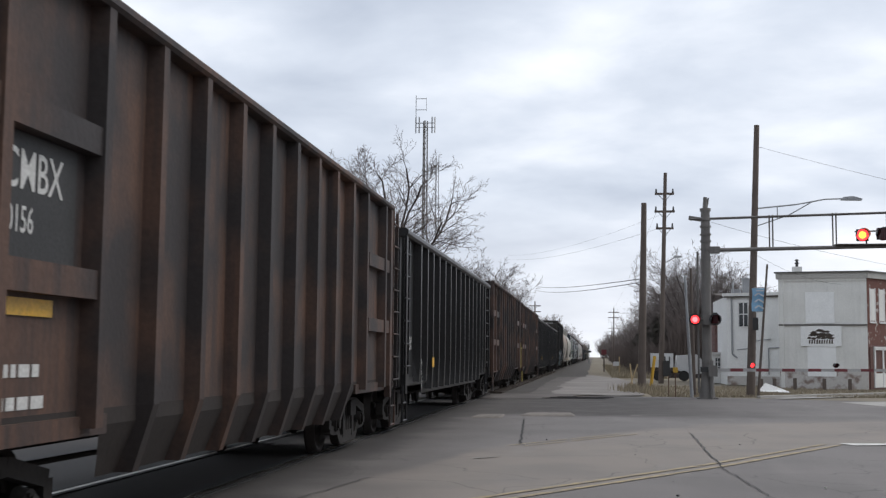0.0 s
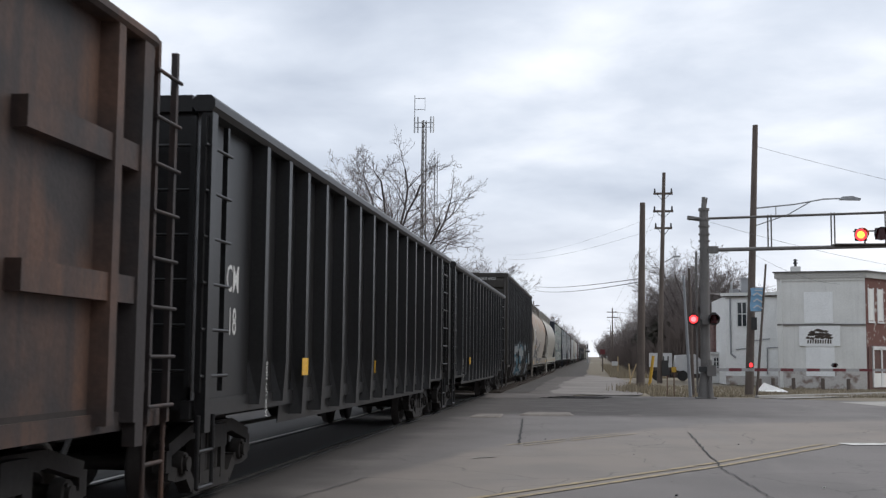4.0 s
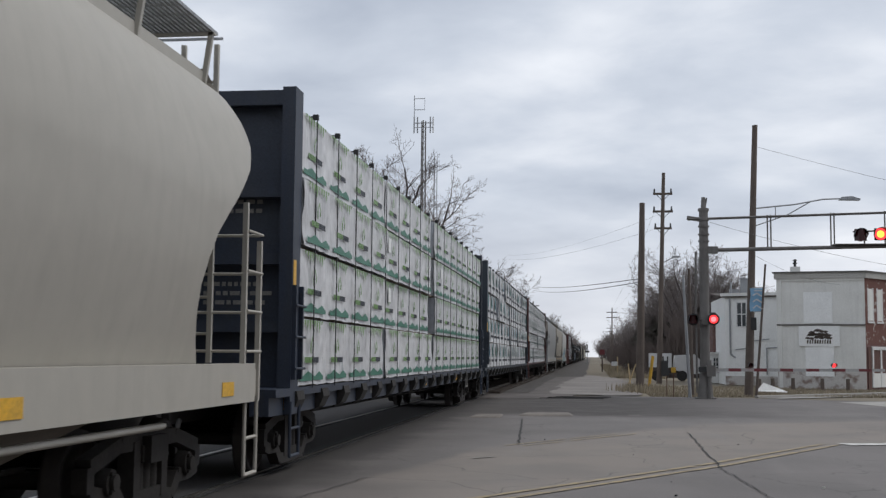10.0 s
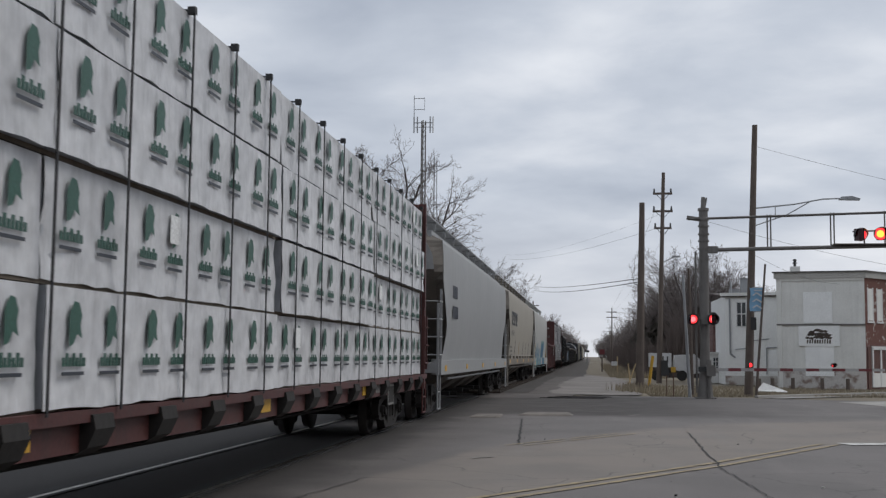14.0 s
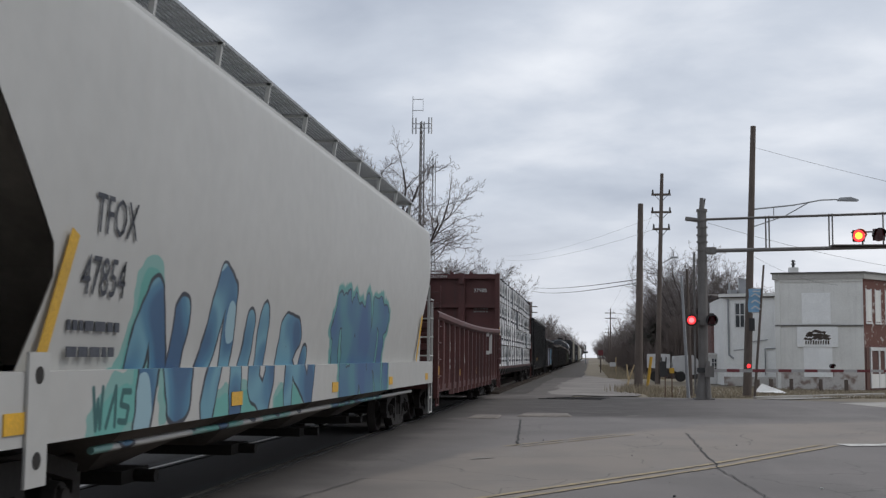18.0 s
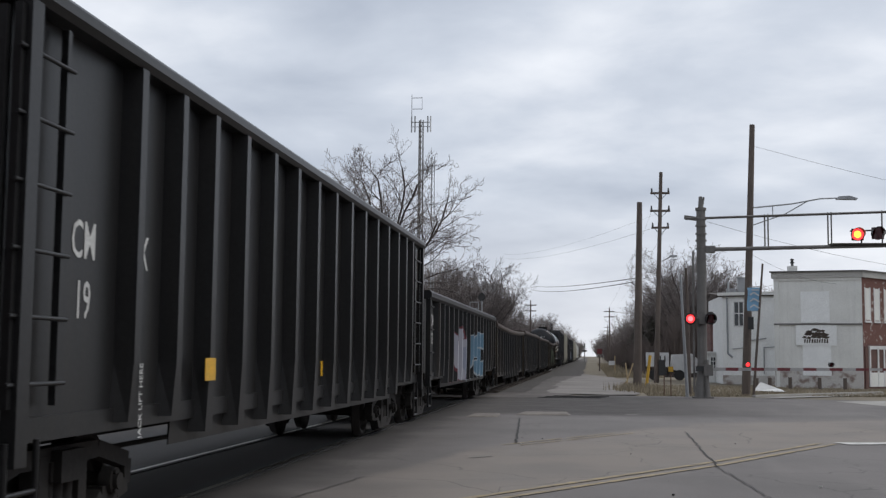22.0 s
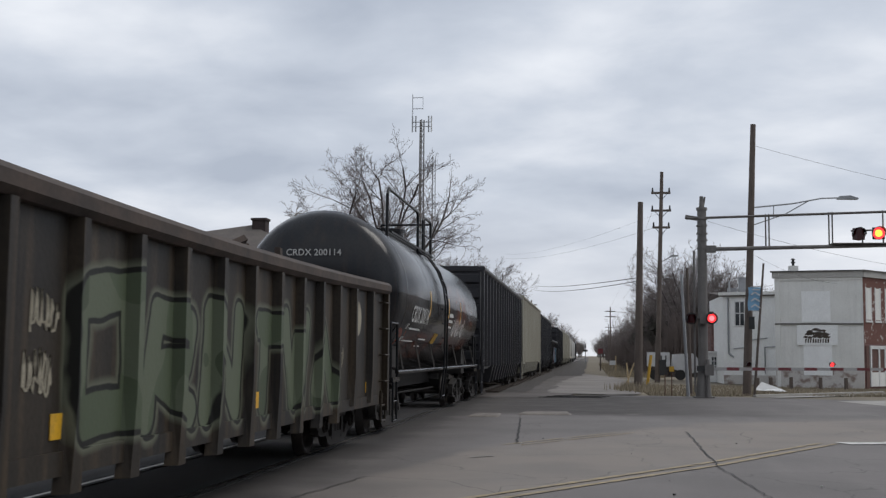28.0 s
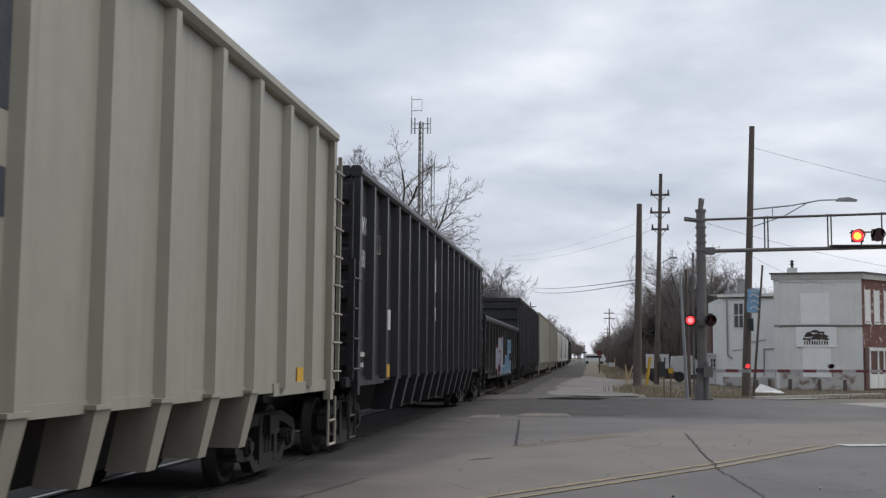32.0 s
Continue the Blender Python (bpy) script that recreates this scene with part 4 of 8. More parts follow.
# signal beside the far track
sg = thing("track_signal", (-10.28, 110, 0), "black track signal on a short mast", "railway signal")
part("mast", Geo().tube((0, 0, 0), (0, 0, 7.2), 0.07, n=8), GALV, sg)
part("signal_head", Geo().tube((0, -0.1, 7.0), (0, 0.0, 7.0), 0.35, n=18).box(-0.16, 0.16, 0, 0.3, 6.6, 7.4), DARK_METAL, sg)
part("platform", Geo().box(-1.2, -0.2, -0.3, 0.3, 5.2, 5.25).path([(-1.1, -0.3, 5.2), (-1.1, -0.3, 6.5), (-0.3, -0.3, 6.5), (-0.3, -0.3, 5.2)], 0.04).path([(-1.1, -0.3, 5.9), (-0.3, -0.3, 5.9)], 0.03), GALV, sg)


# ---------------------------------------------------------------- small things by the roadside
def post(name, x, y, h, r, mat, label, cat, lean=0.0):
    return solid(name, Geo().tube((0, 0, -0.02), (lean, 0, h), r, n=10), mat, label, cat, (x, y, 0))


post("yellow_bollard", 2.5, 53.6, 1.55, 0.07, PAINT_YELLOW, "leaning yellow steel bollard by a pole", "bollard", 0.2)
for x, ln in ((1.9, -0.12), (1.75, 0.42)):
    post("survey_stake", x, 60.0, 1.15, 0.035, LUMBER, "leaning pale wooden survey stake", "stake", ln)
mk = thing("marker_post", (0.9, 116, 0), "dark post with a small red sign", "sign post")
part("post", Geo().tube((0, 0, 0), (0, 0, 2.2), 0.07, n=8), WOOD_POLE, mk)
part("sign", Geo().box(-0.25, 0.25, -0.1, -0.08, 1.7, 2.2), PAINT_RED, mk)
mk = thing("small_sign", (2.0, 97, 0), "small white sign on a low post", "sign post")
part("post", Geo().tube((0, 0, 0), (0, 0, 1.5), 0.05, n=8), LUMBER, mk)
part("sign", Geo().box(-0.5, 0.0, -0.08, -0.06, 0.75, 1.1), PAINT_WHITE, mk)
for x, y, h, col in ((2.82, 45.6, 1.0, DARK_METAL), (3.05, 45.2, 1.12, PAINT_YELLOW)):
    mk = thing("low_sign", (x, y, 0), "low metal sign on a thin stake", "sign post", "low signs")
    part("stake", Geo().tube((0, 0, 0), (0, 0, h), 0.022, n=6), RAIL_SIDE, mk)
    part("plate", Geo().box(-0.09, 0.09, -0.03, -0.015, h - 0.2, h), col, mk)
TRAILER_GREY = surface("pale grey trailer paint", (0.68, 0.69, 0.69), (0.52, 0.53, 0.53), 0.5, coarse=2)
tr = thing("equipment_trailer", (3.6, 75.0, 0), "silver grey equipment trailer parked by the poles", "trailer")
part("box", Geo().box(0.0, 1.35, 0, 2.0, 0.85, 1.75), TRAILER_GREY, tr)
for k in range(3):
    part("panel_mark", Geo().box(0.5 + 0.28 * k, 0.58 + 0.28 * k, -0.012, -0.002, 1.15, 1.55), DARK_METAL, tr)
part("nose", Geo().sweep([(1.5, 0.75), (2.4, 0.4), (3.1, 0.5), (3.3, 1.2), (2.8, 1.7), (1.6, 1.62)], 0.1, 1.6), TRAILER_GREY, tr, "tapered silver body")
part("frame", Geo().box(0, 3.2, 0.4, 0.6, 0.5, 0.62), DARK_METAL, tr)
for x in (0.4, 2.0):
    part("wheel", Geo().tube((x, -0.05, 0.33), (x, 0.15, 0.33), 0.33, n=18), BLACK_RUBBER, tr)
part("stand", Geo().box(0.6, 0.72, 0.0, 0.1, 0, 0.9).box(2.9, 3.0, 0.0, 0.1, 0, 0.5), DARK_METAL, tr)
sk = solid("tilted_sheet", Geo().face([(0, 0, 0.05), (1.35, -0.3, 0.02), (1.2, 0.5, 0.12), (0.35, 0.3, 0.42)]).face([(0, 0, 0.02), (0.35, 0.3, 0.40), (1.2, 0.5, 0.09), (1.35, -0.3, 0.0)]), PAINT_WHITE, "tilted white sheet lying on the grass", "panel", (7.1, 52.4, 0))
for x, y in ((9.6, 58.0), (10.9, 57.6), (12.0, 57.2), (7.6, 55.0), (8.4, 56.4)):
    solid("low_post", Geo().tube((0, 0, 0), (0, 0, 0.55), 0.1, 0.09, n=10), WOOD_POLE, "short weathered timber post in grass", "post", (x, y, 0), "low timber posts")
car = thing("parked_car", (15.35, 52.0, 0), "silver car parked at the side street", "car")
part("body", Geo().sweep([(-0.85, 0.35), (0.85, 0.35), (0.9, 0.8), (0.72, 1.0), (0.6, 1.42), (-0.6, 1.42), (-0.72, 1.0), (-0.9, 0.8)], 0, 4.2), GALV, car)
for x in (-0.8, 0.65):
    for y in (0.8, 3.3):
        part("wheel", Geo().tube((x, y, 0.32), (x + 0.18, y, 0.32), 0.32, n=16), BLACK_RUBBER, car)
part("windscreen", Geo().box(-0.58, 0.58, -0.012, -0.004, 1.02, 1.38), WINDOW_DARK, car)
part("headlight", Geo().box(-0.82, -0.5, -0.012, -0.004, 0.66, 0.8), PAINT_WHITE, car)
part("headlight", Geo().box(0.5, 0.82, -0.012, -0.004, 0.66, 0.8), PAINT_WHITE, car)
part("bumper", Geo().box(-0.85, 0.85, -0.06, 0, 0.36, 0.55), DARK_METAL, car)
rnd = random.Random(21)
for k in range(12):
    x, y = -2.2 + 6.2 * rnd.random(), 11.5 + 12 * rnd.random()
    s = 0.006 + 0.010 * rnd.random()
    g = Geo().box(-s, s, -s * 0.7, s * 0.7, 0, s * 1.1, Euler((0, 0, 3 * rnd.random())).to_matrix().to_4x4())
    solid("stone", g, CRACK if k % 5 else WHITE_LINE, "small loose stone on the road", "stone", (x, y, 0.006), "loose stones")


# ---------------------------------------------------------------- plants
def grass(name, n, area, h, seed, label):
    rnd = random.Random(seed)
    g = Geo()
    for k in range(n):
        x, y = area(rnd)
        a = rnd.random() * 3.14
        w = 0.012 + 0.02 * rnd.random()
        hh = h * (0.4 + 0.9 * rnd.random())
        dx, dy = math.cos(a) * w, math.sin(a) * w
        lx, ly = hh * 0.5 * (rnd.random() - 0.5), hh * 0.5 * (rnd.random() - 0.5)
        g.face([(x - dx, y - dy, -0.03), (x + dx, y + dy, -0.03), (x + lx, y + ly, hh)])
    ob = solid(name, g, DRY_GRASS, label, "grass", kind="stuff")
    return ob


grass("dry_grass", 9000, lambda r: (lambda u, v: (2.2 + u * 12, 45.3 + v * 16 + u * 3.5))(r.random(), r.random() ** 1.5), 0.09, 1, "short straw-coloured winter grass")
grass("tall_grass", 800, lambda r: (2.06 + r.gauss(0, 0.5), 52.0 + r.gauss(0, 1.3)), 0.34, 2, "tall dry grass round the pole's foot")
grass("verge_grass", 5000, lambda r: (0.2 + 4 * r.random() + 1.0, 84 + 120 * r.random() ** 2), 0.42, 3, "tall straw-coloured grass on the verge")


def tree_parts(seed, height, limbs, reach, trunk_r, fork, density=1.0, lift=1.0, thin=0.008):
    """A bare winter tree as two meshes: trunk with limbs, and fine twigs. reach: how far the crown spreads to each side."""
    rnd = random.Random(seed)
    wood, fine = Geo(), Geo()

    def bough(p, d, length, r, level):
        """One curved branch with its side shoots."""
        n = (8, 6, 4, 2)[level]
        bend = Vector((rnd.gauss(0, 1), rnd.gauss(0, 1), rnd.gauss(0, 0.5))) * 0.05
        q = p
        for k in range(n):
            kink = Vector((rnd.gauss(0, 1), rnd.gauss(0, 1), rnd.gauss(0, 0.8))) * (0.15, 0.18, 0.22, 0.25)[level]
            d = (d + bend + kink + Vector((0, 0, (0.07, 0.07, 0.09, 0.10)[level] * lift))).normalized()
            e = q + d * (length / n) * (0.8 + 0.4 * rnd.random())
            r2 = max(thin * 0.75, r * (1 - 0.75 / n))
            (wood if r > 0.03 else fine).tube(q, e, r, r2, n=7 if r > 0.1 else (5 if r > 0.03 else 3), caps=False)
            q, r = e, r2
            if level < 3 and (k > 0 or level):
                f = 1 - k / n
                for _ in range(2 if rnd.random() < (0.55, 0.5, 0.55)[level] * density else 1):
                    if rnd.random() > 0.9 * density:
                        continue
                    o = Matrix.Rotation(rnd.random() * 6.283, 3, d) @ d.orthogonal().normalized()
                    nd = (d * 0.85 + o * (0.55 + 0.5 * rnd.random())).normalized()
                    bough(q, nd, length * (0.25 + 0.35 * f) * (0.7 + 0.5 * rnd.random()) * (0.9, 0.75, 0.75)[level], max(thin, r * 0.5), level + 1)

    top = Vector((0, 0, height * fork))
    wood.tube((0, 0, -0.15), top * 0.5 + Vector((0.06, 0, 0)), trunk_r * 1.15, trunk_r, n=10, caps=False)
    wood.tube(top * 0.5 + Vector((0.06, 0, 0)), top, trunk_r, trunk_r * 0.85, n=10, caps=False)
    for k in range(limbs):
        a = 6.283 * (k + 0.6 * rnd.random()) / limbs
        tilt = reach * (0.25 + 0.75 * ((k * 7) % limbs) / limbs)
        d = Vector((math.cos(a) * tilt, math.sin(a) * tilt * 0.8, 1)).normalized()
        bough(top - Vector((0, 0, 0.5 * rnd.random())), d, height * (1 - fork) * (0.92 + 0.12 * rnd.random()), trunk_r * (0.62 - 0.22 * rnd.random()), 0)
    return wood, fine


def tree_thing(name, seed, x, y, h, label, group="", **kw):
    t = thing(name, (x, y, 0), label, "tree", group)
    wood, fine = tree_parts(seed, h, **kw)
    part("trunk", wood, BARK, t)
    part("crown", fine, TWIG, t, "fine bare winter twigs")
    return t


tree_thing("bare_tree", 11, -15.3, 85, 15.4, "large spreading bare tree behind the depot", limbs=10, reach=0.62, trunk_r=0.28, fork=0.28, density=1.25, lift=0.42, thin=0.012)
protos = [tree_thing("bare_tree", 20 + k, -14.0 - 2 * k, 128 + 4 * k, 11.0, "bare grey-brown tree in a wooded row", "trees along the track", limbs=7, reach=0.95, trunk_r=0.16, fork=0.22, density=0.95, lift=0.7, thin=0.012) for k in range(4)]
rnd = random.Random(5)


def tree_row(n, place, scale):
    for k in range(n):
        x, y = place(k, n)
        s = scale() * (0.8 + 0.4 * rnd.random())
        t = copy_thing(protos[rnd.randrange(4)], Matrix.Translation((x, y, 0)) @ Matrix.Rotation(rnd.random() * 6.28, 4, "Z"))
        t.scale = (s, s, s)


tree_row(70, lambda k, n: (-10.2 - 9 * rnd.random() ** 1.3, 118 + 420 * (k / n) ** 1.5), lambda: 0.82)
tree_row(40, lambda k, n: (-9.5 - 10 * rnd.random(), 500 + 1000 * k / n), lambda: 1.15)
tree_row(10, lambda k, n: (-24 + 13 * rnd.random(), 112 + 30 * rnd.random()), lambda: 0.78)
tree_row(50, lambda k, n: (5.0 + 6 * rnd.random(), 100 + 420 * (k / n) ** 1.4), lambda: 0.72)
tree_row(40, lambda k, n: (4.5 + 8 * rnd.random(), 500 + 1000 * k / n), lambda: 1.0)
tree_row(12, lambda k, n: (6.3 + 4.6 * k / n + rnd.random(), 94 + 22 * rnd.random()), lambda: 0.74)
tree_row(6, lambda k, n: (10.5 + 6 * k / n + rnd.random(), 100 + 20 * rnd.random()), lambda: 0.6)


def thicket(name, n, place, mat, label, kind_rand, w=0.05):
    """Upright stems and twigs, too many to count."""
    r = random.Random(kind_rand)
    g = Geo()
    for k in range(n):
        x, y, h = place(r)
        a = r.random() * 6.28
        lx, ly = h * 0.25 * (r.random() - 0.5), h * 0.25 * (r.random() - 0.5)
        ww = w * (0.5 + r.random())
        dx, dy = ww * math.cos(a), ww * math.sin(a)
        g.face([(x - dx, y - dy, -0.03), (x + dx, y + dy, -0.03), (x + lx, y + ly, h)])
        for j in range(3):
            f = 0.35 + 0.5 * r.random()
            bx, by, bz = x + lx * f, y + ly * f, h * f
            g.face([(bx, by, bz), (bx + 0.06, by, bz + 0.05), (bx + h * 0.25 * (r.random() - 0.5) * 2, by + h * 0.2 * (r.random() - 0.5), bz + h * 0.28)])
    return solid(name, g, mat, label, "undergrowth", kind="stuff")


def right_wood(r):
    y = 88 + 380 * r.random() ** 2.2
    x = 3.4 + 0.006 * (y - 88) + 14 * r.random() ** 1.6 * (1 if y < 150 else 0.5)
    clump = 0.7 + 0.3 * math.sin(x * 1.7 + y * 0.31) + 0.25 * math.sin(y * 0.9)
    return x, y, min(5.6, 1.5 + (x - 2.6) * 1.0) * (0.35 + 0.65 * r.random()) * (0.6 + 0.45 * clump)


def left_wood(r):
    y = 112 + 380 * r.random() ** 2
    return -9.3 - 12 * r.random() ** 1.5, y, 3.6 * (0.4 + 0.7 * r.random())


thicket("undergrowth", 20000, right_wood, BRUSH, "dense dark brown winter undergrowth", 31, 0.07)
thicket("undergrowth", 7000, left_wood, BRUSH, "dense grey-brown brush beside the track", 32, 0.07)


def evergreen(name, seed, x, y, h, r0, label):
    t = thing(name, (x, y, 0), label, "tree", "evergreens")
    r = random.Random(seed)
    part("trunk", Geo().tube((0, 0, -0.05), (0, 0, h), 0.12, 0.02, n=6), BARK, t)
    g = Geo()
    for k in range(700):
        f = r.random() ** 0.8
        z = 0.25 + (h - 0.25) * f
        rr = r0 * (1 - f) ** 0.8 * (0.3 + 0.75 * r.random()) + 0.03
        a = 6.28 * r.random()
        c = Vector((rr * math.cos(a), rr * math.sin(a), z))
        o = Vector((math.cos(a), math.sin(a), -0.25 + 0.3 * r.random())).normalized()
        s = Vector((-o.y, o.x, 0)) * (0.07 + 0.09 * r.random())
        e = o * (0.22 + 0.3 * r.random())
        g.face([c - s, c + s, c + e])
        g.face([c - s * 0.6 + Vector((0, 0, 0.06)), c + e * 0.8 - Vector((0, 0, 0.1)), c + s])
    part("crown", g, NEEDLES, t, "dark needled branches")
    return t


e0 = evergreen("evergreen", 41, 8.2, 92, 4.6, 1.5, "dark cone-shaped evergreen in the brush")
for k in range(34):
    y = 92 + 190 * (k / 34) ** 1.6
    t = copy_thing(e0, Matrix.Translation((4.6 + 0.008 * (y - 90) + 6 * rnd.random(), y, 0)) @ Matrix.Rotation(rnd.random() * 6, 4, "Z"))
    s = 0.8 + 0.55 * rnd.random()
    t.scale = (s * 1.15, s * 1.15, s)
evergreen("evergreen", 44, -32.1, 120, 14.9, 2.2, "thin evergreen top behind the depot")

# white camper on the far crossing
camper = thing("white_camper", (-4.0, 272, 0), "white camper van driving over a far crossing", "vehicle")
part("body", Geo().sweep([(-2.6, 0.5), (2.2, 0.5), (2.6, 1.0), (2.5, 1.5), (1.9, 2.3), (-2.6, 2.35)], -1.0, 1.0), PAINT_WHITE, camper)
part("windows", Geo().box(-2.0, 1.6, -1.012, -1.0, 1.4, 1.9), WINDOW_DARK, camper)
for x in (-1.7, 1.6):
    part("wheel", Geo().tube((x, -1.02, 0.35), (x, -0.8, 0.35), 0.35, n=14), BLACK_RUBBER, camper)
    part("wheel", Geo().tube((x, 0.8, 0.35), (x, 1.02, 0.35), 0.35, n=14), BLACK_RUBBER, camper)
solid("far_crossing", sheet_at([(-30, 268), (30, 268), (30, 275), (-30, 275)], 0.016), CONCRETE, "far road crossing the track", "road", kind="structure")
fs = thing("far_crossing_signal", (-1.3, 262, 0), "far crossing signal silhouetted on the track", "railway signal")
part("mast", Geo().tube((0, 0, 0), (0, 0, 3.4), 0.1, n=8), GALV, fs)
part("head", Geo().box(-0.5, 0.5, -0.1, 0.1, 2.4, 2.8).box(-0.12, 0.12, -0.1, 0.1, 3.2, 4.2), DARK_METAL, fs)


# ---------------------------------------------------------------- the train
SPEED, GAIN = 15.321, 0.01515
CARS, AXLES = [], []


def ahead(s, t):
    return s - SPEED * t - 0.5 * GAIN * t * t


GLYPHS = [
    [(0, 0), (0.1, 1), (0.9, 0.9), (0.8, 0.5), (0.1, 0.45), (1, 0)], [(1, 0.9), (0.1, 0.9), (0, 0.55), (0.95, 0.45), (0.9, 0.05), (0, 0.1)],
    [(0, 1), (0.3, 0), (0.5, 0.7), (0.75, 0), (1, 1)], [(0, 0), (0.05, 1), (0.9, 0), (0.95, 1)], [(0.1, 0.05), (0, 0.9), (0.9, 1), (1, 0.1), (0.1, 0.05)],
    [(0, 0), (0.45, 1), (1, 0)], [(0, 1), (0.9, 0.95), (0.5, 0.9), (0.45, 0)]]


def mural(m, y0, y1, z0, z1, letters, weight, fills, outline, halo=None, spread=0.16, seed=1, cover=0.96, rim=0.05, glyphs=None, loose=0.4, blend=False):
    """Spray-painted letter-like strokes over a material: halo, dark outline and patchy fill, round the segments of made-up glyphs."""
    rnd = random.Random(seed)
    m = m.copy()
    n, l = m.node_tree.nodes, m.node_tree.links
    b = n["Principled BSDF"]
    last = b.inputs["Base Color"].links[0].from_socket

    def vec(op, a, c):
        k = n.new("ShaderNodeVectorMath")
        k.operation = op
        for sock, v in zip(k.inputs, (a, c)):
            if isinstance(v, tuple):
                sock.default_value = v
            elif v is not None:
                l.new(v, sock)
        return k

    tc = n.new("ShaderNodeTexCoord")
    nz = n.new("ShaderNodeTexNoise")
    nz.inputs["Scale"].default_value, nz.inputs["Detail"].default_value = 2.2, 2
    l.new(tc.outputs["Object"], nz.inputs["Vector"])
    wob = vec("MULTIPLY", vec("SUBTRACT", nz.outputs["Color"], (0.5, 0.5, 0.5)).outputs[0], (0, loose, loose * 0.8))
    p = vec("ADD", vec("MULTIPLY", tc.outputs["Object"], (0, 1, 1)).outputs[0], wob.outputs[0]).outputs[0]
    dist = None
    for k in range(letters):
        cell = (y1 - y0) / letters
        ya, w = y0 + cell * (k + 0.12), cell * 0.72
        lean, h = 0.15 * (rnd.random() - 0.3), 0.85 + 0.2 * rnd.random()
        shape = glyphs[k] if glyphs else GLYPHS[(seed * 2 + k * 3) % len(GLYPHS)]
        if glyphs:
            lean, h = 0.0, 1.0
        pts = [(0, ya + w * u + lean * v, z0 + (z1 - z0) * v * h) for u, v in shape]
        for a, c in zip(pts, pts[1:]):
            ba = Vector(c) - Vector(a)
            pa = vec("SUBTRACT", p, a).outputs[0]
            f = vec("DOT_PRODUCT", pa, tuple(ba / ba.length_squared))
            cl = n.new("ShaderNodeMath")
            cl.operation, cl.use_clamp = "ADD", True
            cl.inputs[1].default_value = 0.0
            l.new(f.outputs["Value"], cl.inputs[0])
            sc = n.new("ShaderNodeVectorMath")
            sc.operation = "SCALE"
            sc.inputs[0].default_value = ba
            l.new(cl.outputs[0], sc.inputs["Scale"])
            ln = n.new("ShaderNodeVectorMath")
            ln.operation = "DISTANCE"
            l.new(pa, ln.inputs[0])
            l.new(sc.outputs[0], ln.inputs[1])
            if dist is None:
                dist = ln.outputs["Value"]
            else:
                mn = n.new("ShaderNodeMath")
                mn.operation = "MINIMUM"
                l.new(dist, mn.inputs[0])
                l.new(ln.outputs["Value"], mn.inputs[1])
                dist = mn.outputs[0]
    pick = n.new("ShaderNodeTexNoise")
    pick.inputs["Scale"].default_value, pick.inputs["Detail"].default_value = 0.9, 1
    l.new(vec("ADD", tc.outputs["Object"], (seed * 3.1, 0.0, 0.0)).outputs[0], pick.inputs["Vector"])
    ramp = n.new("ShaderNodeValToRGB")
    ramp.color_ramp.interpolation = "EASE" if blend else "CONSTANT"
    el = ramp.color_ramp.elements
    for i, c in enumerate(fills):
        e = el[i] if i < 2 else el.new(0.5)
        e.position, e.color = 0.36 + 0.28 * i / max(1, len(fills) - 1), (*c, 1)
    l.new(pick.outputs["Fac"], ramp.inputs[0])
    layers = [(weight + rim, outline, 0.006), (weight, None, 0.006)]
    if halo:
        layers.insert(0, (weight + rim + spread, halo, 0.03))
    for edge, colour, soft in layers:
        r = n.new("ShaderNodeMapRange")
        r.inputs["From Min"].default_value, r.inputs["From Max"].default_value = edge - soft, edge + soft
        r.inputs["To Min"].default_value, r.inputs["To Max"].default_value = cover, 0.0
        l.new(dist, r.inputs["Value"])
        mx = n.new("ShaderNodeMix")
        mx.data_type = "RGBA"
        l.new(r.outputs["Result"], mx.inputs["Factor"])
        l.new(last, mx.inputs["A"])
        if colour:
            mx.inputs["B"].default_value = (*colour, 1)
        else:
            l.new(ramp.outputs[0], mx.inputs["B"])
        last = mx.outputs["Result"]
    l.new(last, b.inputs["Base Color"])
    return m


def scribble(car, x, y0, y1, z0, z1, seed, mat, w=0.022, loops=6):
    """A quick spray-can tag: one unbroken ribbon on a flat panel."""
    rnd = random.Random(seed)
    pts = []
    for k in range(loops):
        u = y0 + (y1 - y0) * k / loops
        d = (y1 - y0) / loops
        pts += [(u + d * (0.1 + 0.2 * rnd.random()), z0 + (z1 - z0) * 0.3 * rnd.random()), (u + d * (0.3 + 0.2 * rnd.random()), z1 - (z1 - z0) * 0.35 * rnd.random()),
                (u + d * (0.5 + 0.3 * rnd.random()), z0 + (z1 - z0) * (0.3 + 0.4 * rnd.random())), (u + d * (0.3 + 0.5 * rnd.random()), z0 + (z1 - z0) * 0.4 * rnd.random())]
    smooth = []
    for (a, b), (c, d) in zip(pts, pts[1:]):
        smooth += [(a, b), ((a * 0.6 + c * 0.4) + 0.03 * (rnd.random() - 0.5), (b * 0.6 + d * 0.4) + 0.06 * (rnd.random() - 0.5))]
    rows = []
    for i, (a, b) in enumerate(smooth):
        c, d = smooth[min(i + 1, len(smooth) - 1)]
        e, f = smooth[max(i - 1, 0)]
        t = Vector((c - e, d - f))
        t = t.normalized() if t.length > 1e-4 else Vector((1, 0))
        out = x(b) if callable(x) else x
        rows.append([(out, a - t.y * w / 2, b + t.x * w / 2), (out, a + t.y * w / 2, b - t.x * w / 2)])
    part("spray_tag", Geo().sheet(rows), mat, car, "thin spray-can tag")


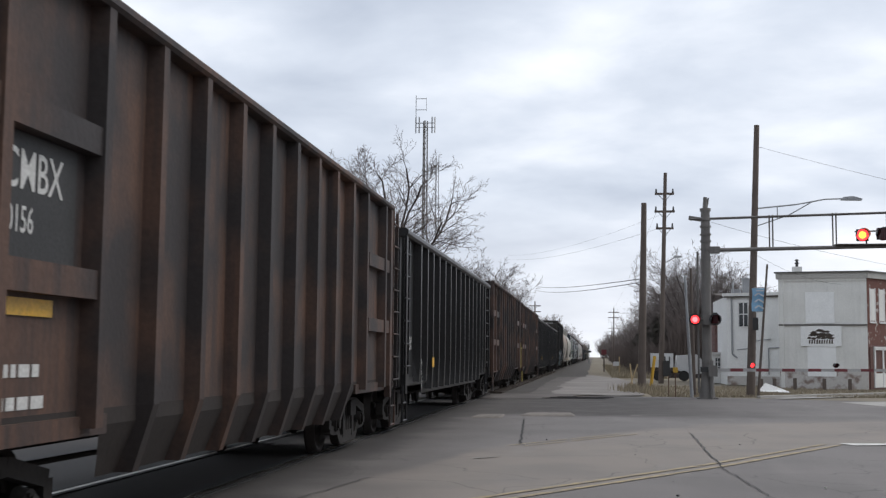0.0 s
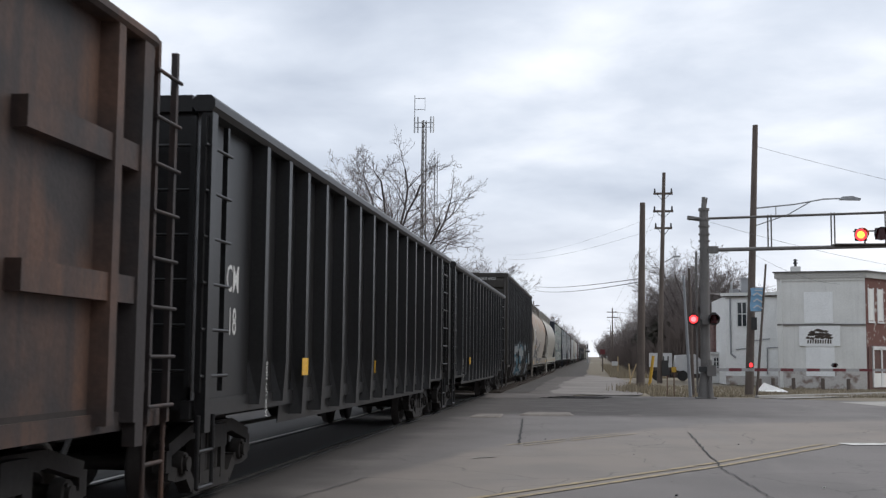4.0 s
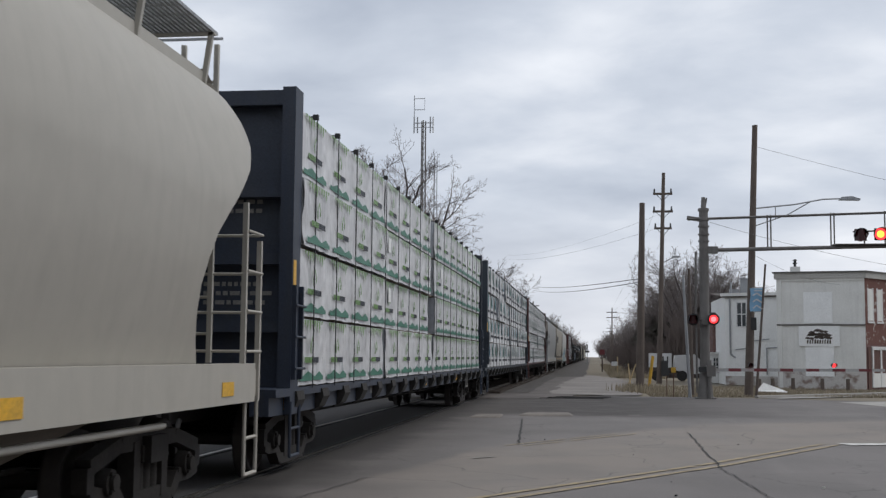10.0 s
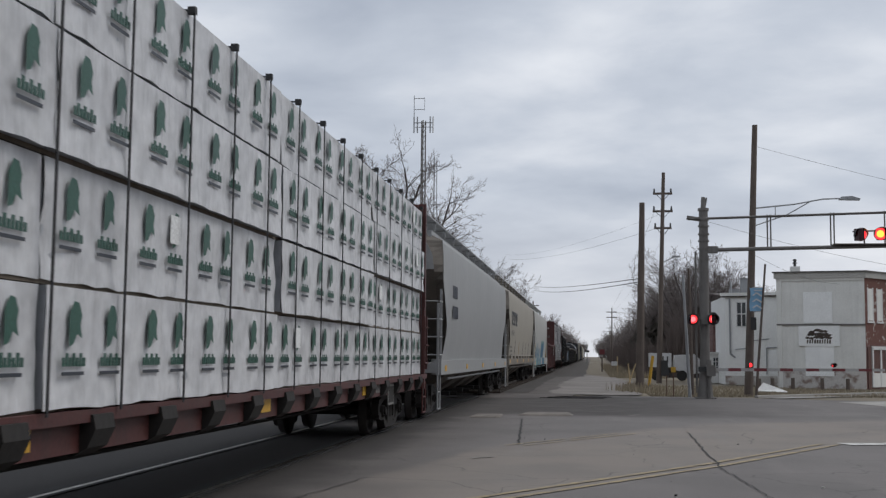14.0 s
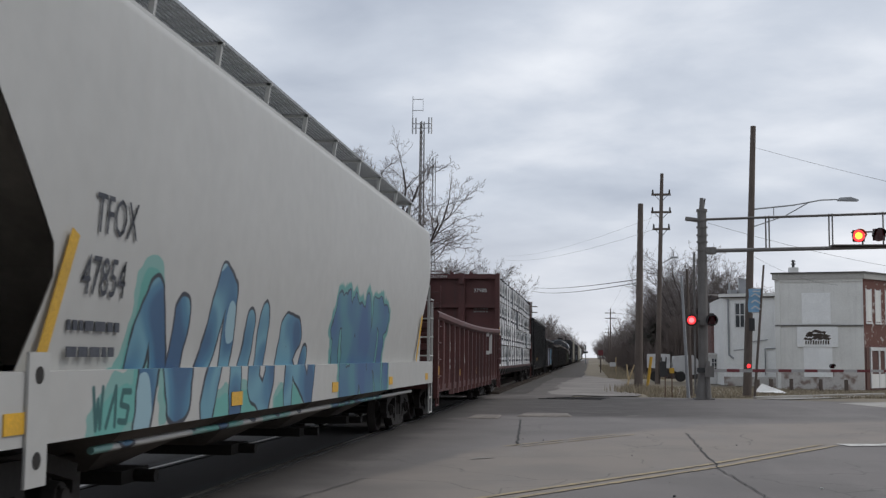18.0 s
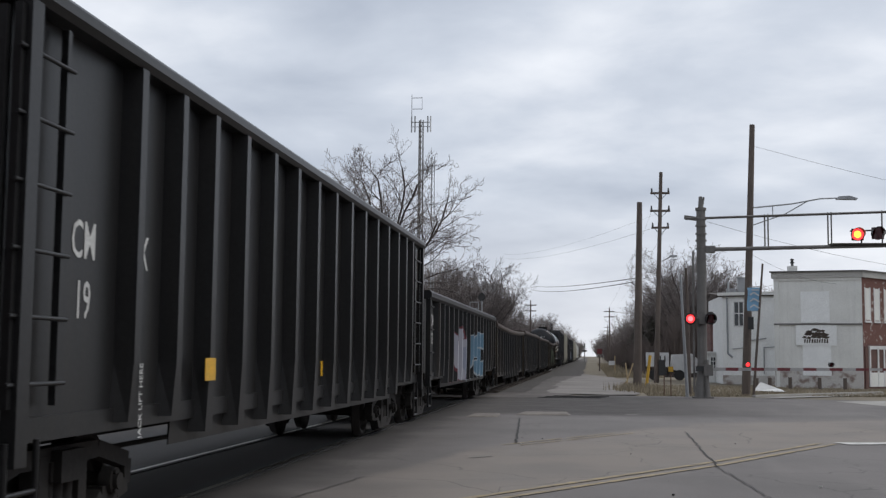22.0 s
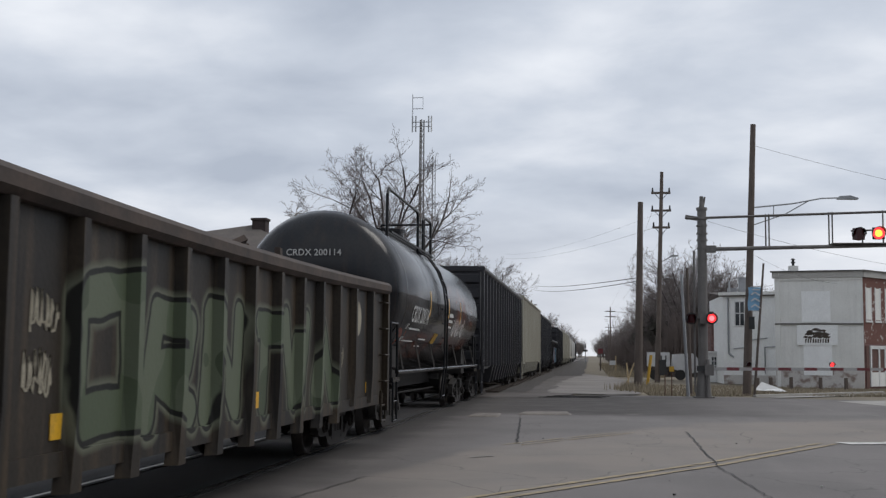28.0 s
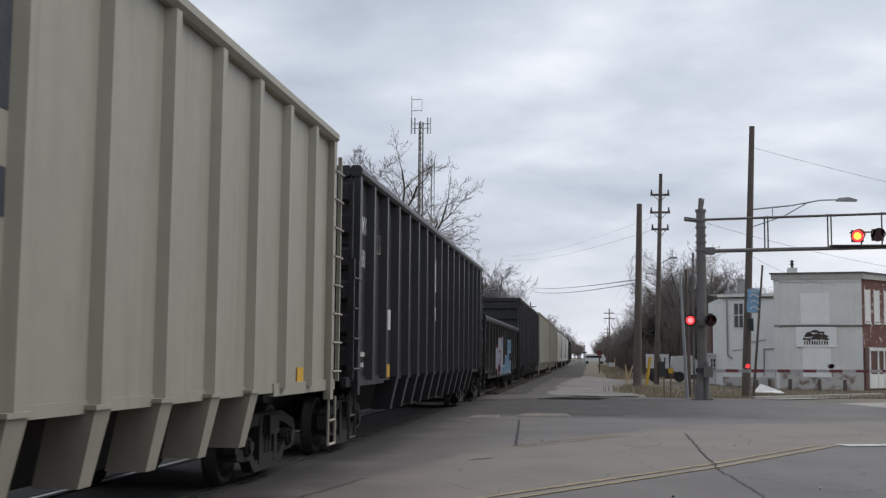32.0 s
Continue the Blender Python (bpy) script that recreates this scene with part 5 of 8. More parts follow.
def wrap_surface():
    """White woven wrap, soiled in patches, with slanting folds and small crumples."""
    m = surface("white lumber wrap", (0.645, 0.65, 0.66), (0.53, 0.535, 0.55), 0.42, coarse=1.6, fine=5, amount=0.8, bump=0.0, rand=0.07, streak=0.25, streak_colour=(0.47, 0.465, 0.46))
    n, l = m.node_tree.nodes, m.node_tree.links
    b = n["Principled BSDF"]
    tc = n.new("ShaderNodeTexCoord")
    oi = n.new("ShaderNodeObjectInfo")
    shift = n.new("ShaderNodeVectorMath")
    shift.operation = "SCALE"
    shift.inputs[0].default_value = (3.0, 37.0, 11.0)
    l.new(oi.outputs["Random"], shift.inputs["Scale"])
    away = n.new("ShaderNodeVectorMath")
    l.new(tc.outputs["Object"], away.inputs[0])
    l.new(shift.outputs[0], away.inputs[1])
    normal = None
    for turn, stretch, scale, strength, depth in ((38, (1, 5.0, 0.7), 1.5, 0.75, 0.05), (-30, (1, 2.2, 0.8), 2.6, 0.5, 0.03), (0, (1, 1, 1), 9.0, 0.35, 0.012)):
        mp = n.new("ShaderNodeMapping")
        mp.inputs["Rotation"].default_value = (radians(turn), 0, 0)
        mp.inputs["Scale"].default_value = stretch
        l.new(away.outputs[0], mp.inputs[0])
        k = n.new("ShaderNodeTexNoise")
        k.inputs["Scale"].default_value, k.inputs["Detail"].default_value = scale, 3
        l.new(mp.outputs[0], k.inputs["Vector"])
        bp = n.new("ShaderNodeBump")
        bp.inputs["Strength"].default_value, bp.inputs["Distance"].default_value = strength, depth
        l.new(k.outputs["Fac"], bp.inputs["Height"])
        if normal:
            l.new(normal, bp.inputs["Normal"])
        normal = bp.outputs[0]
    l.new(normal, b.inputs["Normal"])
    return m


BLACK = surface("black car paint", (0.0205, 0.0205, 0.021), (0.0135, 0.0133, 0.0135), 0.38, coarse=0.7, fine=25, streak=0.5, streak_colour=(0.026, 0.024, 0.022), bump=0.06, spec=0.32)
DUSTY = surface("dust-brown charcoal paint", (0.048, 0.043, 0.037), (0.030, 0.027, 0.024), 0.5, coarse=0.8, fine=25, streak=0.7, streak_colour=(0.062, 0.053, 0.045), bump=0.08, spec=0.3)
TALL_BLACK = surface("charcoal car paint", (0.038, 0.038, 0.043), (0.024, 0.024, 0.027), 0.38, coarse=0.7, fine=25, streak=0.6, streak_colour=(0.042, 0.038, 0.035), bump=0.06, spec=0.3)
RUST = surface("rusted brown steel", (0.098, 0.051, 0.033), (0.027, 0.021, 0.020), 0.65, coarse=1.0, fine=22, amount=1.0, blotch=(0.37, 0.58), streak=0.95, streak_colour=(0.03, 0.022, 0.021), bump=0.3)
RUST_RED = surface("oxide red car paint", (0.094, 0.028, 0.025), (0.054, 0.021, 0.019), 0.6, coarse=0.9, fine=25, streak=0.5, streak_colour=(0.05, 0.03, 0.028), bump=0.15)
BEIGE = surface("beige car paint", (0.355, 0.335, 0.272), (0.305, 0.288, 0.233), 0.5, coarse=0.6, fine=4, streak=0.4, streak_colour=(0.26, 0.24, 0.185), bump=0.03, grainy=0.25)
TAN = surface("faded tan hopper paint", (0.345, 0.31, 0.268), (0.28, 0.25, 0.213), 0.6, coarse=0.5, fine=5, streak=0.45, streak_colour=(0.30, 0.19, 0.125), bump=0.03, grainy=0.25)
PALE = surface("pale grey hopper paint", (0.41, 0.39, 0.345), (0.37, 0.35, 0.305), 0.5, coarse=0.5, fine=4, streak=0.3, streak_colour=(0.33, 0.31, 0.27), bump=0.03, grainy=0.25)
PALE_WARM = surface("cream hopper paint", (0.345, 0.318, 0.27), (0.30, 0.278, 0.237), 0.55, coarse=0.5, fine=4, streak=0.35, streak_colour=(0.33, 0.30, 0.25), bump=0.03, grainy=0.25)
GREY_CAR = surface("mid grey hopper paint", (0.33, 0.335, 0.335), (0.28, 0.285, 0.285), 0.55, coarse=0.5, fine=4, streak=0.45, bump=0.03, grainy=0.25)
WHITE_CAR = surface("off-white hopper paint", (0.455, 0.455, 0.437), (0.41, 0.41, 0.392), 0.5, coarse=0.5, fine=4, streak=0.25, streak_colour=(0.44, 0.43, 0.40), bump=0.03, grainy=0.25)
TANK_BLACK = surface("black tank paint", (0.0115, 0.0135, 0.0165), (0.019, 0.0165, 0.0155), 0.21, coarse=0.6, fine=25, streak=0.5, streak_colour=(0.032, 0.023, 0.019), bump=0.03, spec=0.3)
GON_GREEN = surface("grimy olive gondola paint", (0.034, 0.0265, 0.0185), (0.0125, 0.0115, 0.0108), 0.52, coarse=1.0, fine=25, amount=1.0, blotch=(0.36, 0.66), streak=0.7, streak_colour=(0.085, 0.06, 0.035), bump=0.2, spec=0.3)
GON_BLACK = surface("grimy black gondola paint", (0.0165, 0.0168, 0.0175), (0.0105, 0.0105, 0.011), 0.48, coarse=1.0, fine=25, streak=0.6, streak_colour=(0.06, 0.045, 0.035), bump=0.2, spec=0.3)
BLUE_STEEL = surface("dark blue car paint", (0.022, 0.032, 0.055), (0.035, 0.038, 0.045), 0.55, coarse=1.0, streak=0.5)
SLATE_STEEL = surface("slate blue car paint", (0.042, 0.053, 0.068), (0.026, 0.032, 0.04), 0.6, coarse=1.0, streak=0.5)
UNDER = surface("grimy underframe steel", (0.020, 0.018, 0.0165), (0.030, 0.026, 0.023), 0.85, coarse=3, fine=20, bump=0.3)
TRUCK_STEEL = surface("dusty truck casting", (0.032, 0.028, 0.025), (0.019, 0.017, 0.016), 0.85, coarse=4, fine=25, bump=0.3)
WHEEL_STEEL = surface("wheel steel", (0.03, 0.026, 0.024), (0.05, 0.042, 0.036), 0.7, 0.2, coarse=4)
MARK_WHITE = surface("white stencil paint", (0.62, 0.62, 0.60), (0.42, 0.42, 0.40), 0.7, coarse=6)
MARK_DARK = surface("dark stencil paint", (0.045, 0.05, 0.065), (0.08, 0.085, 0.10), 0.7, coarse=6)
MARK_FAINT = surface("faint grey stencil paint", (0.20, 0.195, 0.185), (0.27, 0.26, 0.24), 0.8, coarse=6)
REFLECT = surface("yellow reflector strip", (0.72, 0.40, 0.02), (0.50, 0.30, 0.05), 0.45, coarse=4)
GRIME_ORANGE = surface("orange brown streak paint", (0.42, 0.22, 0.05), (0.30, 0.18, 0.06), 0.7)
WRAP = wrap_surface()
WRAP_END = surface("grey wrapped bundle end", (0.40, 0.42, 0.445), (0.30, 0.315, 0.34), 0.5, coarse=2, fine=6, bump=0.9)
STRAP = surface("black strap", (0.028, 0.028, 0.03), (0.04, 0.04, 0.04), 0.7)
PRINT_GREEN = surface("green print", (0.05, 0.19, 0.13), (0.04, 0.17, 0.12), 0.5)
PRINT_SLATE = surface("slate grey print", (0.055, 0.078, 0.085), (0.045, 0.065, 0.072), 0.5)
PRINT_FOREST = surface("dark forest print", (0.035, 0.11, 0.08), (0.03, 0.085, 0.065), 0.5)
PRINT_LIME = surface("lime green print", (0.19, 0.33, 0.12), (0.15, 0.27, 0.11), 0.5)
PRINT_BLUE = surface("blue print", (0.025, 0.14, 0.24), (0.025, 0.12, 0.19), 0.5)
PRINT_DARK = surface("dark print", (0.03, 0.037, 0.05), (0.05, 0.055, 0.065), 0.5)
TAN_SILL = surface("grimy tan sill paint", (0.225, 0.20, 0.17), (0.15, 0.132, 0.112), 0.7, coarse=1.0, fine=8, amount=0.8, bump=0.05, grainy=0.4)
# brownish grime, with the shade of the set-back ends put into the colour
GRIME_SHADE = surface("road grime and shade on pale paint", (0.215, 0.195, 0.17), (0.135, 0.12, 0.105), 0.85, coarse=1.2, fine=12, amount=0.9, bump=0.05, grainy=0.5)
TAG_CREAM = surface("cream spray paint", (0.36, 0.33, 0.25), (0.26, 0.235, 0.18), 0.7, coarse=5)
CHORD_BROWN = surface("rusty brown chord", (0.075, 0.052, 0.040), (0.035, 0.027, 0.023), 0.75, coarse=2, fine=20, amount=0.9)
DULL_YELLOW = surface("dulled yellow ladder paint", (0.27, 0.215, 0.06), (0.16, 0.12, 0.05), 0.7, coarse=4)
DUNNAGE = surface("grey brown sawn bearer", (0.20, 0.165, 0.125), (0.10, 0.085, 0.07), 0.9, coarse=5)
DARK_SHEET = surface("dark rusted sheet", (0.030, 0.023, 0.020), (0.018, 0.015, 0.014), 0.85, coarse=1.5, fine=20, bump=0.2)
SCRAP = surface("rusty scrap", (0.07, 0.05, 0.04), (0.03, 0.026, 0.024), 0.9, coarse=5)


# -- running gear
def wheelset_mesh():
    g = Geo()
    g.tube((-1.0, 0, 0), (1.0, 0, 0), 0.075, n=10)
    for s in (-1, 1):
        prof = [(0.69, 0.12), (0.69, 0.455), (0.72, 0.455), (0.735, 0.425), (0.83, 0.418), (0.83, 0.35), (0.77, 0.33), (0.77, 0.17), (0.85, 0.15), (0.85, 0.075)]
        n = 22
        rows = []
        for k in range(n + 1):
            a = 2 * math.pi * k / n
            rows.append([(s * x, r * math.cos(a), r * math.sin(a)) for x, r in prof])
        g.sheet(rows)
    return g.mesh("wheelset", WHEEL_STEEL)


def side_frame_mesh():
    g = Geo()
    # a cast frame: bowed top, tension member, two columns and a pedestal over each bearing
    outline = [(-1.22, 0.60), (-1.22, 0.40), (-1.02, 0.36), (-0.72, 0.36), (-0.55, 0.20), (0.55, 0.20), (0.72, 0.36), (1.02, 0.36), (1.22, 0.40), (1.22, 0.60), (0.62, 0.74), (-0.62, 0.74)]
    m = Matrix(((0, 0, 1, 0), (1, 0, 0, 0), (0, 1, 0, 0), (0, 0, 0, 1)))
    for i in range(len(outline)):
        (a, b), (c, d) = outline[i], outline[(i + 1) % len(outline)]
        g.beam((0, a, b), (0, c, d), 0.13, 0.13, up=(1, 0, 0))
    for y in (-0.32, 0.32):
        g.box(-0.075, 0.075, y - 0.07, y + 0.07, 0.22, 0.74)
    g.box(-0.07, 0.07, -0.26, 0.26, 0.24, 0.32)
    for y in (-0.16, 0.0, 0.16):
        g.tube((0, y, 0.30), (0, y, 0.56), 0.065, n=8)
    g.box(-0.09, 0.09, -0.24, 0.24, 0.56, 0.70)
    g.box(-0.06, 0.06, -0.62, 0.62, 0.665, 0.735)
    return g.mesh("side_frame", TRUCK_STEEL)


def cap_mesh():
    g = Geo()
    g.tube((0, 0, 0), (0.10, 0, 0), 0.125, 0.11, n=14)
    g.tube((0.10, 0, 0), (0.14, 0, 0), 0.07, n=10)
    for k in range(3):
        a = 2.1 * k
        g.tube((0.10, 0.085 * math.cos(a), 0.085 * math.sin(a)), (0.125, 0.085 * math.cos(a), 0.085 * math.sin(a)), 0.02, n=6)
    return g.mesh("bearing_cap", TRUCK_STEEL)


WHEELSET, FRAME_SIDE, CAP = wheelset_mesh(), side_frame_mesh(), cap_mesh()
BOLSTER = Geo().box(-1.15, 1.15, -0.2, 0.2, 0.55, 0.78).tube((0, 0, 0.78), (0, 0, 0.92), 0.2, n=12).mesh("truck", UNDER)
BRAKE = Geo().box(-0.9, 0.9, -0.05, 0.05, 0.38, 0.5).box(-0.84, -0.72, -0.3, 0.3, 0.3, 0.6).box(0.72, 0.84, -0.3, 0.3, 0.3, 0.6).mesh("brake_beam", UNDER)


def truck(car, y):
    t = part("truck", BOLSTER, None, car, m=Matrix.Translation((0, y, 0)))
    for s in (-1, 1):
        part("side_frame", FRAME_SIDE, None, t, m=Matrix.Translation((s * 1.0, 0, 0)))
    for dy in (-0.89, 0.89):
        w = part("wheelset", WHEELSET, None, t, m=Matrix.Translation((0, dy, 0.455)))
        AXLES.append((w, dy, car, y))
        part("bearing_cap", CAP, None, t, m=Matrix.Translation((1.0, dy, 0.455)))
    part("brake_beam", BRAKE, None, t, m=Matrix.Translation((0, -0.36, 0)))
    part("brake_beam", BRAKE, None, t, m=Matrix.Translation((0, 0.36, 0)))


def coupler(car, y, d):
    g = Geo().box(-0.11, 0.11, min(y, y + d * 0.75), max(y, y + d * 0.75), 0.72, 0.96)
    g.box(-0.2, 0.16, min(y + d * 0.62, y + d * 0.86), max(y + d * 0.62, y + d * 0.86), 0.66, 1.0)
    part("coupler", g, UNDER, car)
    g = Geo().path([(0.35, y, 0.75), (0.38, y + d * 0.3, 0.5), (0.36, y + d * 0.55, 0.36), (0.33, y + d * 0.7, 0.42)], 0.03)
    part("brake_hose", g, BLACK_RUBBER, car)


def freight(name, s0, s1, label, group="cars of the train"):
    c = thing(name, (TRACK_X, s0, 0), label, "freight car", group)
    CARS.append((c, s0))
    return c


def running(c, L, inset=1.75, low=0.62, sill=True):
    truck(c, inset)
    truck(c, L - inset)
    coupler(c, 0.0, -1)
    coupler(c, L, 1)
    if sill:
        part("center_sill", Geo().box(-0.25, 0.25, -0.05, L + 0.05, 0.70, 1.12), UNDER, c)
    g = Geo().tube((0.2, L * 0.42, 0.68), (0.2, L * 0.42 + 0.5, 0.68), 0.16, n=12)
    part("brake_cylinder", g, UNDER, c)
    part("air_tank", Geo().tube((-0.4, L * 0.55, 0.7), (-0.4, L * 0.55 + 0.9, 0.7), 0.2, n=12), UNDER, c)
    part("brake_rod", Geo().path([(0.5, inset + 1.2, 0.62), (0.5, L - inset - 1.2, 0.58)], 0.025), UNDER, c)


def rib_geo(profile, depth, y, w):
    pts = profile + [(x - depth, z) for x, z in reversed(profile)]
    return Geo().sweep(pts, y - w / 2, y + w / 2)


def hat_rib(profile, s, depth, y, w, c):
    """A pressed rib with sloping flanks: profile is the (x, z) line of its outer face, with a spread of the flanks as a third number where they widen."""
    rows = []
    for x, z, *more in profile:
        k = more[0] if more else 0.0
        rows.append([(s * (x - depth), y - w / 2 - c - k, z), (s * x, y - w / 2 - k * 0.5, z), (s * x, y + w / 2 + k * 0.5, z), (s * (x - depth), y + w / 2 + c + k, z)])
    g = Geo().sheet(rows, False)
    return g.face(rows[-1])


def evenly(a, b, n):
    return [a + (b - a) * k / (n - 1) for k in range(n)]


def mirrored(profile):
    return [(-x, z) for x, z in profile]


def ladder(car, y, z0, z1, x, mat, n=6, along=0.42, name="ladder"):
    """On the side, between y and y + along."""
    g = Geo()
    g.box(x, x + 0.05, y, y + 0.05, z0, z1).box(x, x + 0.05, y + along - 0.05, y + along, z0, z1)
    for k in range(n):
        z = z0 + (z1 - z0) * (k + 0.35) / n
        g.tube((x + 0.06, y - 0.04, z), (x + 0.06, y + along + 0.04, z), 0.016, n=6)
    part(name, g, mat, car)


def end_ladder(car, y, x0, x1, z0, z1, mat, n=6):
    g = Geo()
    for k in range(n):
        z = z0 + (z1 - z0) * (k + 0.35) / n
        g.tube((x0, y, z), (x1, y, z), 0.016, n=6)
    g.box(x0 - 0.03, x0 + 0.02, y - 0.02, y + 0.03, z0, z1).box(x1 - 0.02, x1 + 0.03, y - 0.02, y + 0.03, z0, z1)
    part("end_ladder", g, mat, car)


def step(car, y, x, mat, z0=0.32, z1=0.95, along=0.4):
    g = Geo().path([(x, y, z1), (x, y, z0), (x, y + along, z0), (x, y + along, z1)], 0.022).path([(x, y, (z0 + z1) / 2), (x, y + along, (z0 + z1) / 2)], 0.018)
    part("sill_step", g, mat, car)


def reflector(car, y, z, x, w=0.32, h=0.2):
    part("reflector", Geo().box(x, x + 0.006, y, y + w, z, z + h), REFLECT, car, "yellow reflective strip")


def stencil_bars(car, y, z, x, rows, mat, w=0.7, h=0.07, gap=0.12, seed=1):
    rnd = random.Random(seed)
    g = Geo()
    for r in range(rows):
        u = y
        while u < y + w * (0.7 + 0.3 * rnd.random()):
            k = 0.05 + 0.12 * rnd.random()
            g.box(x, x + 0.005, u, u + k, z - r * gap - h, z - r * gap)
            u += k + 0.035
    part("stencilled_data", g, mat, car, "small painted capacity data")["kind"] = "stuff"


def open_car(name, s0, s1, label, mat, top, ribs, low=0.8, sill=1.05, W=1.55, rib_w=0.1, depth=0.11, chord=0.16, chord_mat=None,
             end="flat", first=0.55, last=0.55, knee=None, feet=None, inset=1.75, end_in=0.0, flank=0.0, end_far=None, sag=0.0, posts=None, floor=None, post_mat=None):
    """An open-topped steel car: side walls, posts, top chord, ends, floor. knee: the wall turns in below that height between the trucks."""
    c = freight(name, s0, s1, label)
    L = s1 - s0
    xs = W - depth
    chord_mat = chord_mat or mat
    running(c, L, inset)
    y0, y1 = end_in, L - (end_in if end_far is None else end_far)
    for s, nm in ((1, "side_wall"), (-1, "side_wall")):
        g = Geo()
        a, b = sorted((s * (xs - 0.03), s * xs))
        z0 = sill if knee is None else knee
        if sag:
            ys = [y0 + (y1 - y0) * k / 14 for k in range(15)]
            for x in (a, b):
                g.sheet([[(x, y, z0) for y in ys], [(x, y, top - chord + 0.06 - sag * math.sin(math.pi * y / L)) for y in ys]], False)
        else:
            g.box(a, b, y0, y1, z0, top - chord + min(0.07, chord * 0.5))
        part(nm, g, mat, c)
        if knee is not None:
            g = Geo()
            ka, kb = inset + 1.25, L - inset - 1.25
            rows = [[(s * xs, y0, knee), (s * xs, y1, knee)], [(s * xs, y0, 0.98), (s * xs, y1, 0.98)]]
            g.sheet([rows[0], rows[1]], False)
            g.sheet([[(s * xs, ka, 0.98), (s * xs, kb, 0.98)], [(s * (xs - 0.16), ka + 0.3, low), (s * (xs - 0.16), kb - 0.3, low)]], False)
            part("hopper_slope", g, DARK_SHEET, c)
        if feet:
            ka, kb = inset + 1.3, L - inset - 1.3
            part("hopper_bay", Geo().sweep([(s * (xs - 0.35), sill + 0.02), (s * 0.3, sill + 0.02), (s * 0.3, 0.45), (s * 0.55, 0.45)], ka, kb), UNDER, c)
        elif knee is None and low < sill:
            ka, kb = inset + 1.3, L - inset - 1.3
            part("tub", Geo().sweep([(a, sill + 0.02), (b, sill + 0.02), (b - s * 0.02, low), (a, low)], ka, kb), mat, c)
    fz = floor or sill + 0.02
    part("floor", Geo().box(-xs + 0.06, xs - 0.06, y0 + 0.06, y1 - 0.06, fz, fz + 0.08), UNDER, c)
    g = Geo()
    for s in (-1, 1):
        a, b = sorted((s * (xs - 0.04), s * (W + 0.025)))
        e = min(0.05, chord * 0.28)
        rim = [(a + e, top - chord), (b - e, top - chord), (b, top - chord + e), (b, top - e), (b - e, top), (a + e, top), (a, top - e), (a, top - chord + e)]
        if sag:
            ys = [y0 - 0.05 + (y1 - y0 + 0.1) * k / 14 for k in range(15)]
            g.sheet([[(x, y, z - sag * math.sin(math.pi * min(1, max(0, y / L)))) for x, z in rim + rim[:1]] for y in ys], False)
            g.face([(x, ys[0], z) for x, z in rim]), g.face([(x, ys[-1], z) for x, z in reversed(rim)])
        else:
            g.sweep(rim, y0 - 0.05, y1 + 0.05)
    g.box(-xs + 0.04, xs - 0.04, y0 - 0.05, y0 + 0.12, top - chord, top).box(-xs + 0.04, xs - 0.04, y1 - 0.12, y1 + 0.05, top - chord, top)
    part("top_chord", g, chord_mat, c)
    # posts
    for y in posts or evenly(first, L - last, ribs):
        mid = inset + 1.3 < y < L - inset - 1.3
        peak = top - chord - sag * math.sin(math.pi * y / L)
        for s in (1, -1):
            if knee is not None:
                prof = [(W, top - chord), (W, knee)] + ([(W - 0.16, low)] if mid else [(W, 0.98)])
            elif feet:
                prof = [(W, top - chord), (W, sill)]
            elif flank:
                prof = [(W, peak), (W, sill + 0.42), (W - 0.02, sill - (0.2 if mid and low < sill else 0.02), 0.07)]
            else:
                prof = [(W, peak), (W, sill - (0.22 if mid and low < sill else 0.02))]
            part("side_post", hat_rib(prof, s, depth, y, rib_w, flank) if flank else rib_geo(prof if s > 0 else mirrored(prof), depth * s, y, rib_w), post_mat or mat, c)
            if feet and mid:
                # a tapered leg under each post, and the ledge it hangs from
                h = rib_w / 2 + flank + 0.02
                g = Geo()
                q = [(s * (W - 0.005), y - h, sill), (s * (W - 0.005), y + h, sill), (s * (W - 0.13), y + h * 0.78, feet), (s * (W - 0.13), y - h * 0.78, feet)]
                k = [(x - s * 0.34, yy, z) for x, yy, z in q]
                g.face(q), g.face(list(reversed(k)))
                for j in range(4):
                    g.face([q[j], k[j], k[(j + 1) % 4], q[(j + 1) % 4]])
                part("post_leg", g, mat, c)
                part("leg_ledge", Geo().box(*sorted((s * (xs - 0.04), s * (W + 0.012))), y - h - 0.03, y + h + 0.03, sill - 0.012, sill + 0.022), mat, c)
    # ends
    for y, d in ((y0, 1), (y1, -1)):
        g = Geo().box(-xs, xs, min(y, y + d * 0.05), max(y, y + d * 0.05), sill, top - chord)
        if end == "corrugated":
            k, h = 6, top - chord - sill - 0.1
            rows = []
            for j in range(k):
                z = sill + 0.05 + h * j / k
                for f, o in ((0.0, 0.002), (0.25, 0.002), (0.38, 0.085), (0.85, 0.085), (0.98, 0.002)):
                    rows.append([(-xs + 0.04, y - d * o, z + h / k * f), (xs - 0.04, y - d * o, z + h / k * f)])
            g = Geo().sheet(rows, False)
            part("end_backing", Geo().box(-xs, xs, min(y + d * 0.01, y + d * 0.06), max(y + d * 0.01, y + d * 0.06), sill, top - chord), mat, c)
        part("end_wall", g, mat, c)
        for s in (-1, 1):
            a, b = sorted((s * (W - 0.1), s * W))
            part("corner_post", Geo().box(a, b, min(y - d * 0.03, y + d * 0.12), max(y - d * 0.03, y + d * 0.12), sill - 0.2, top - chord), mat, c)
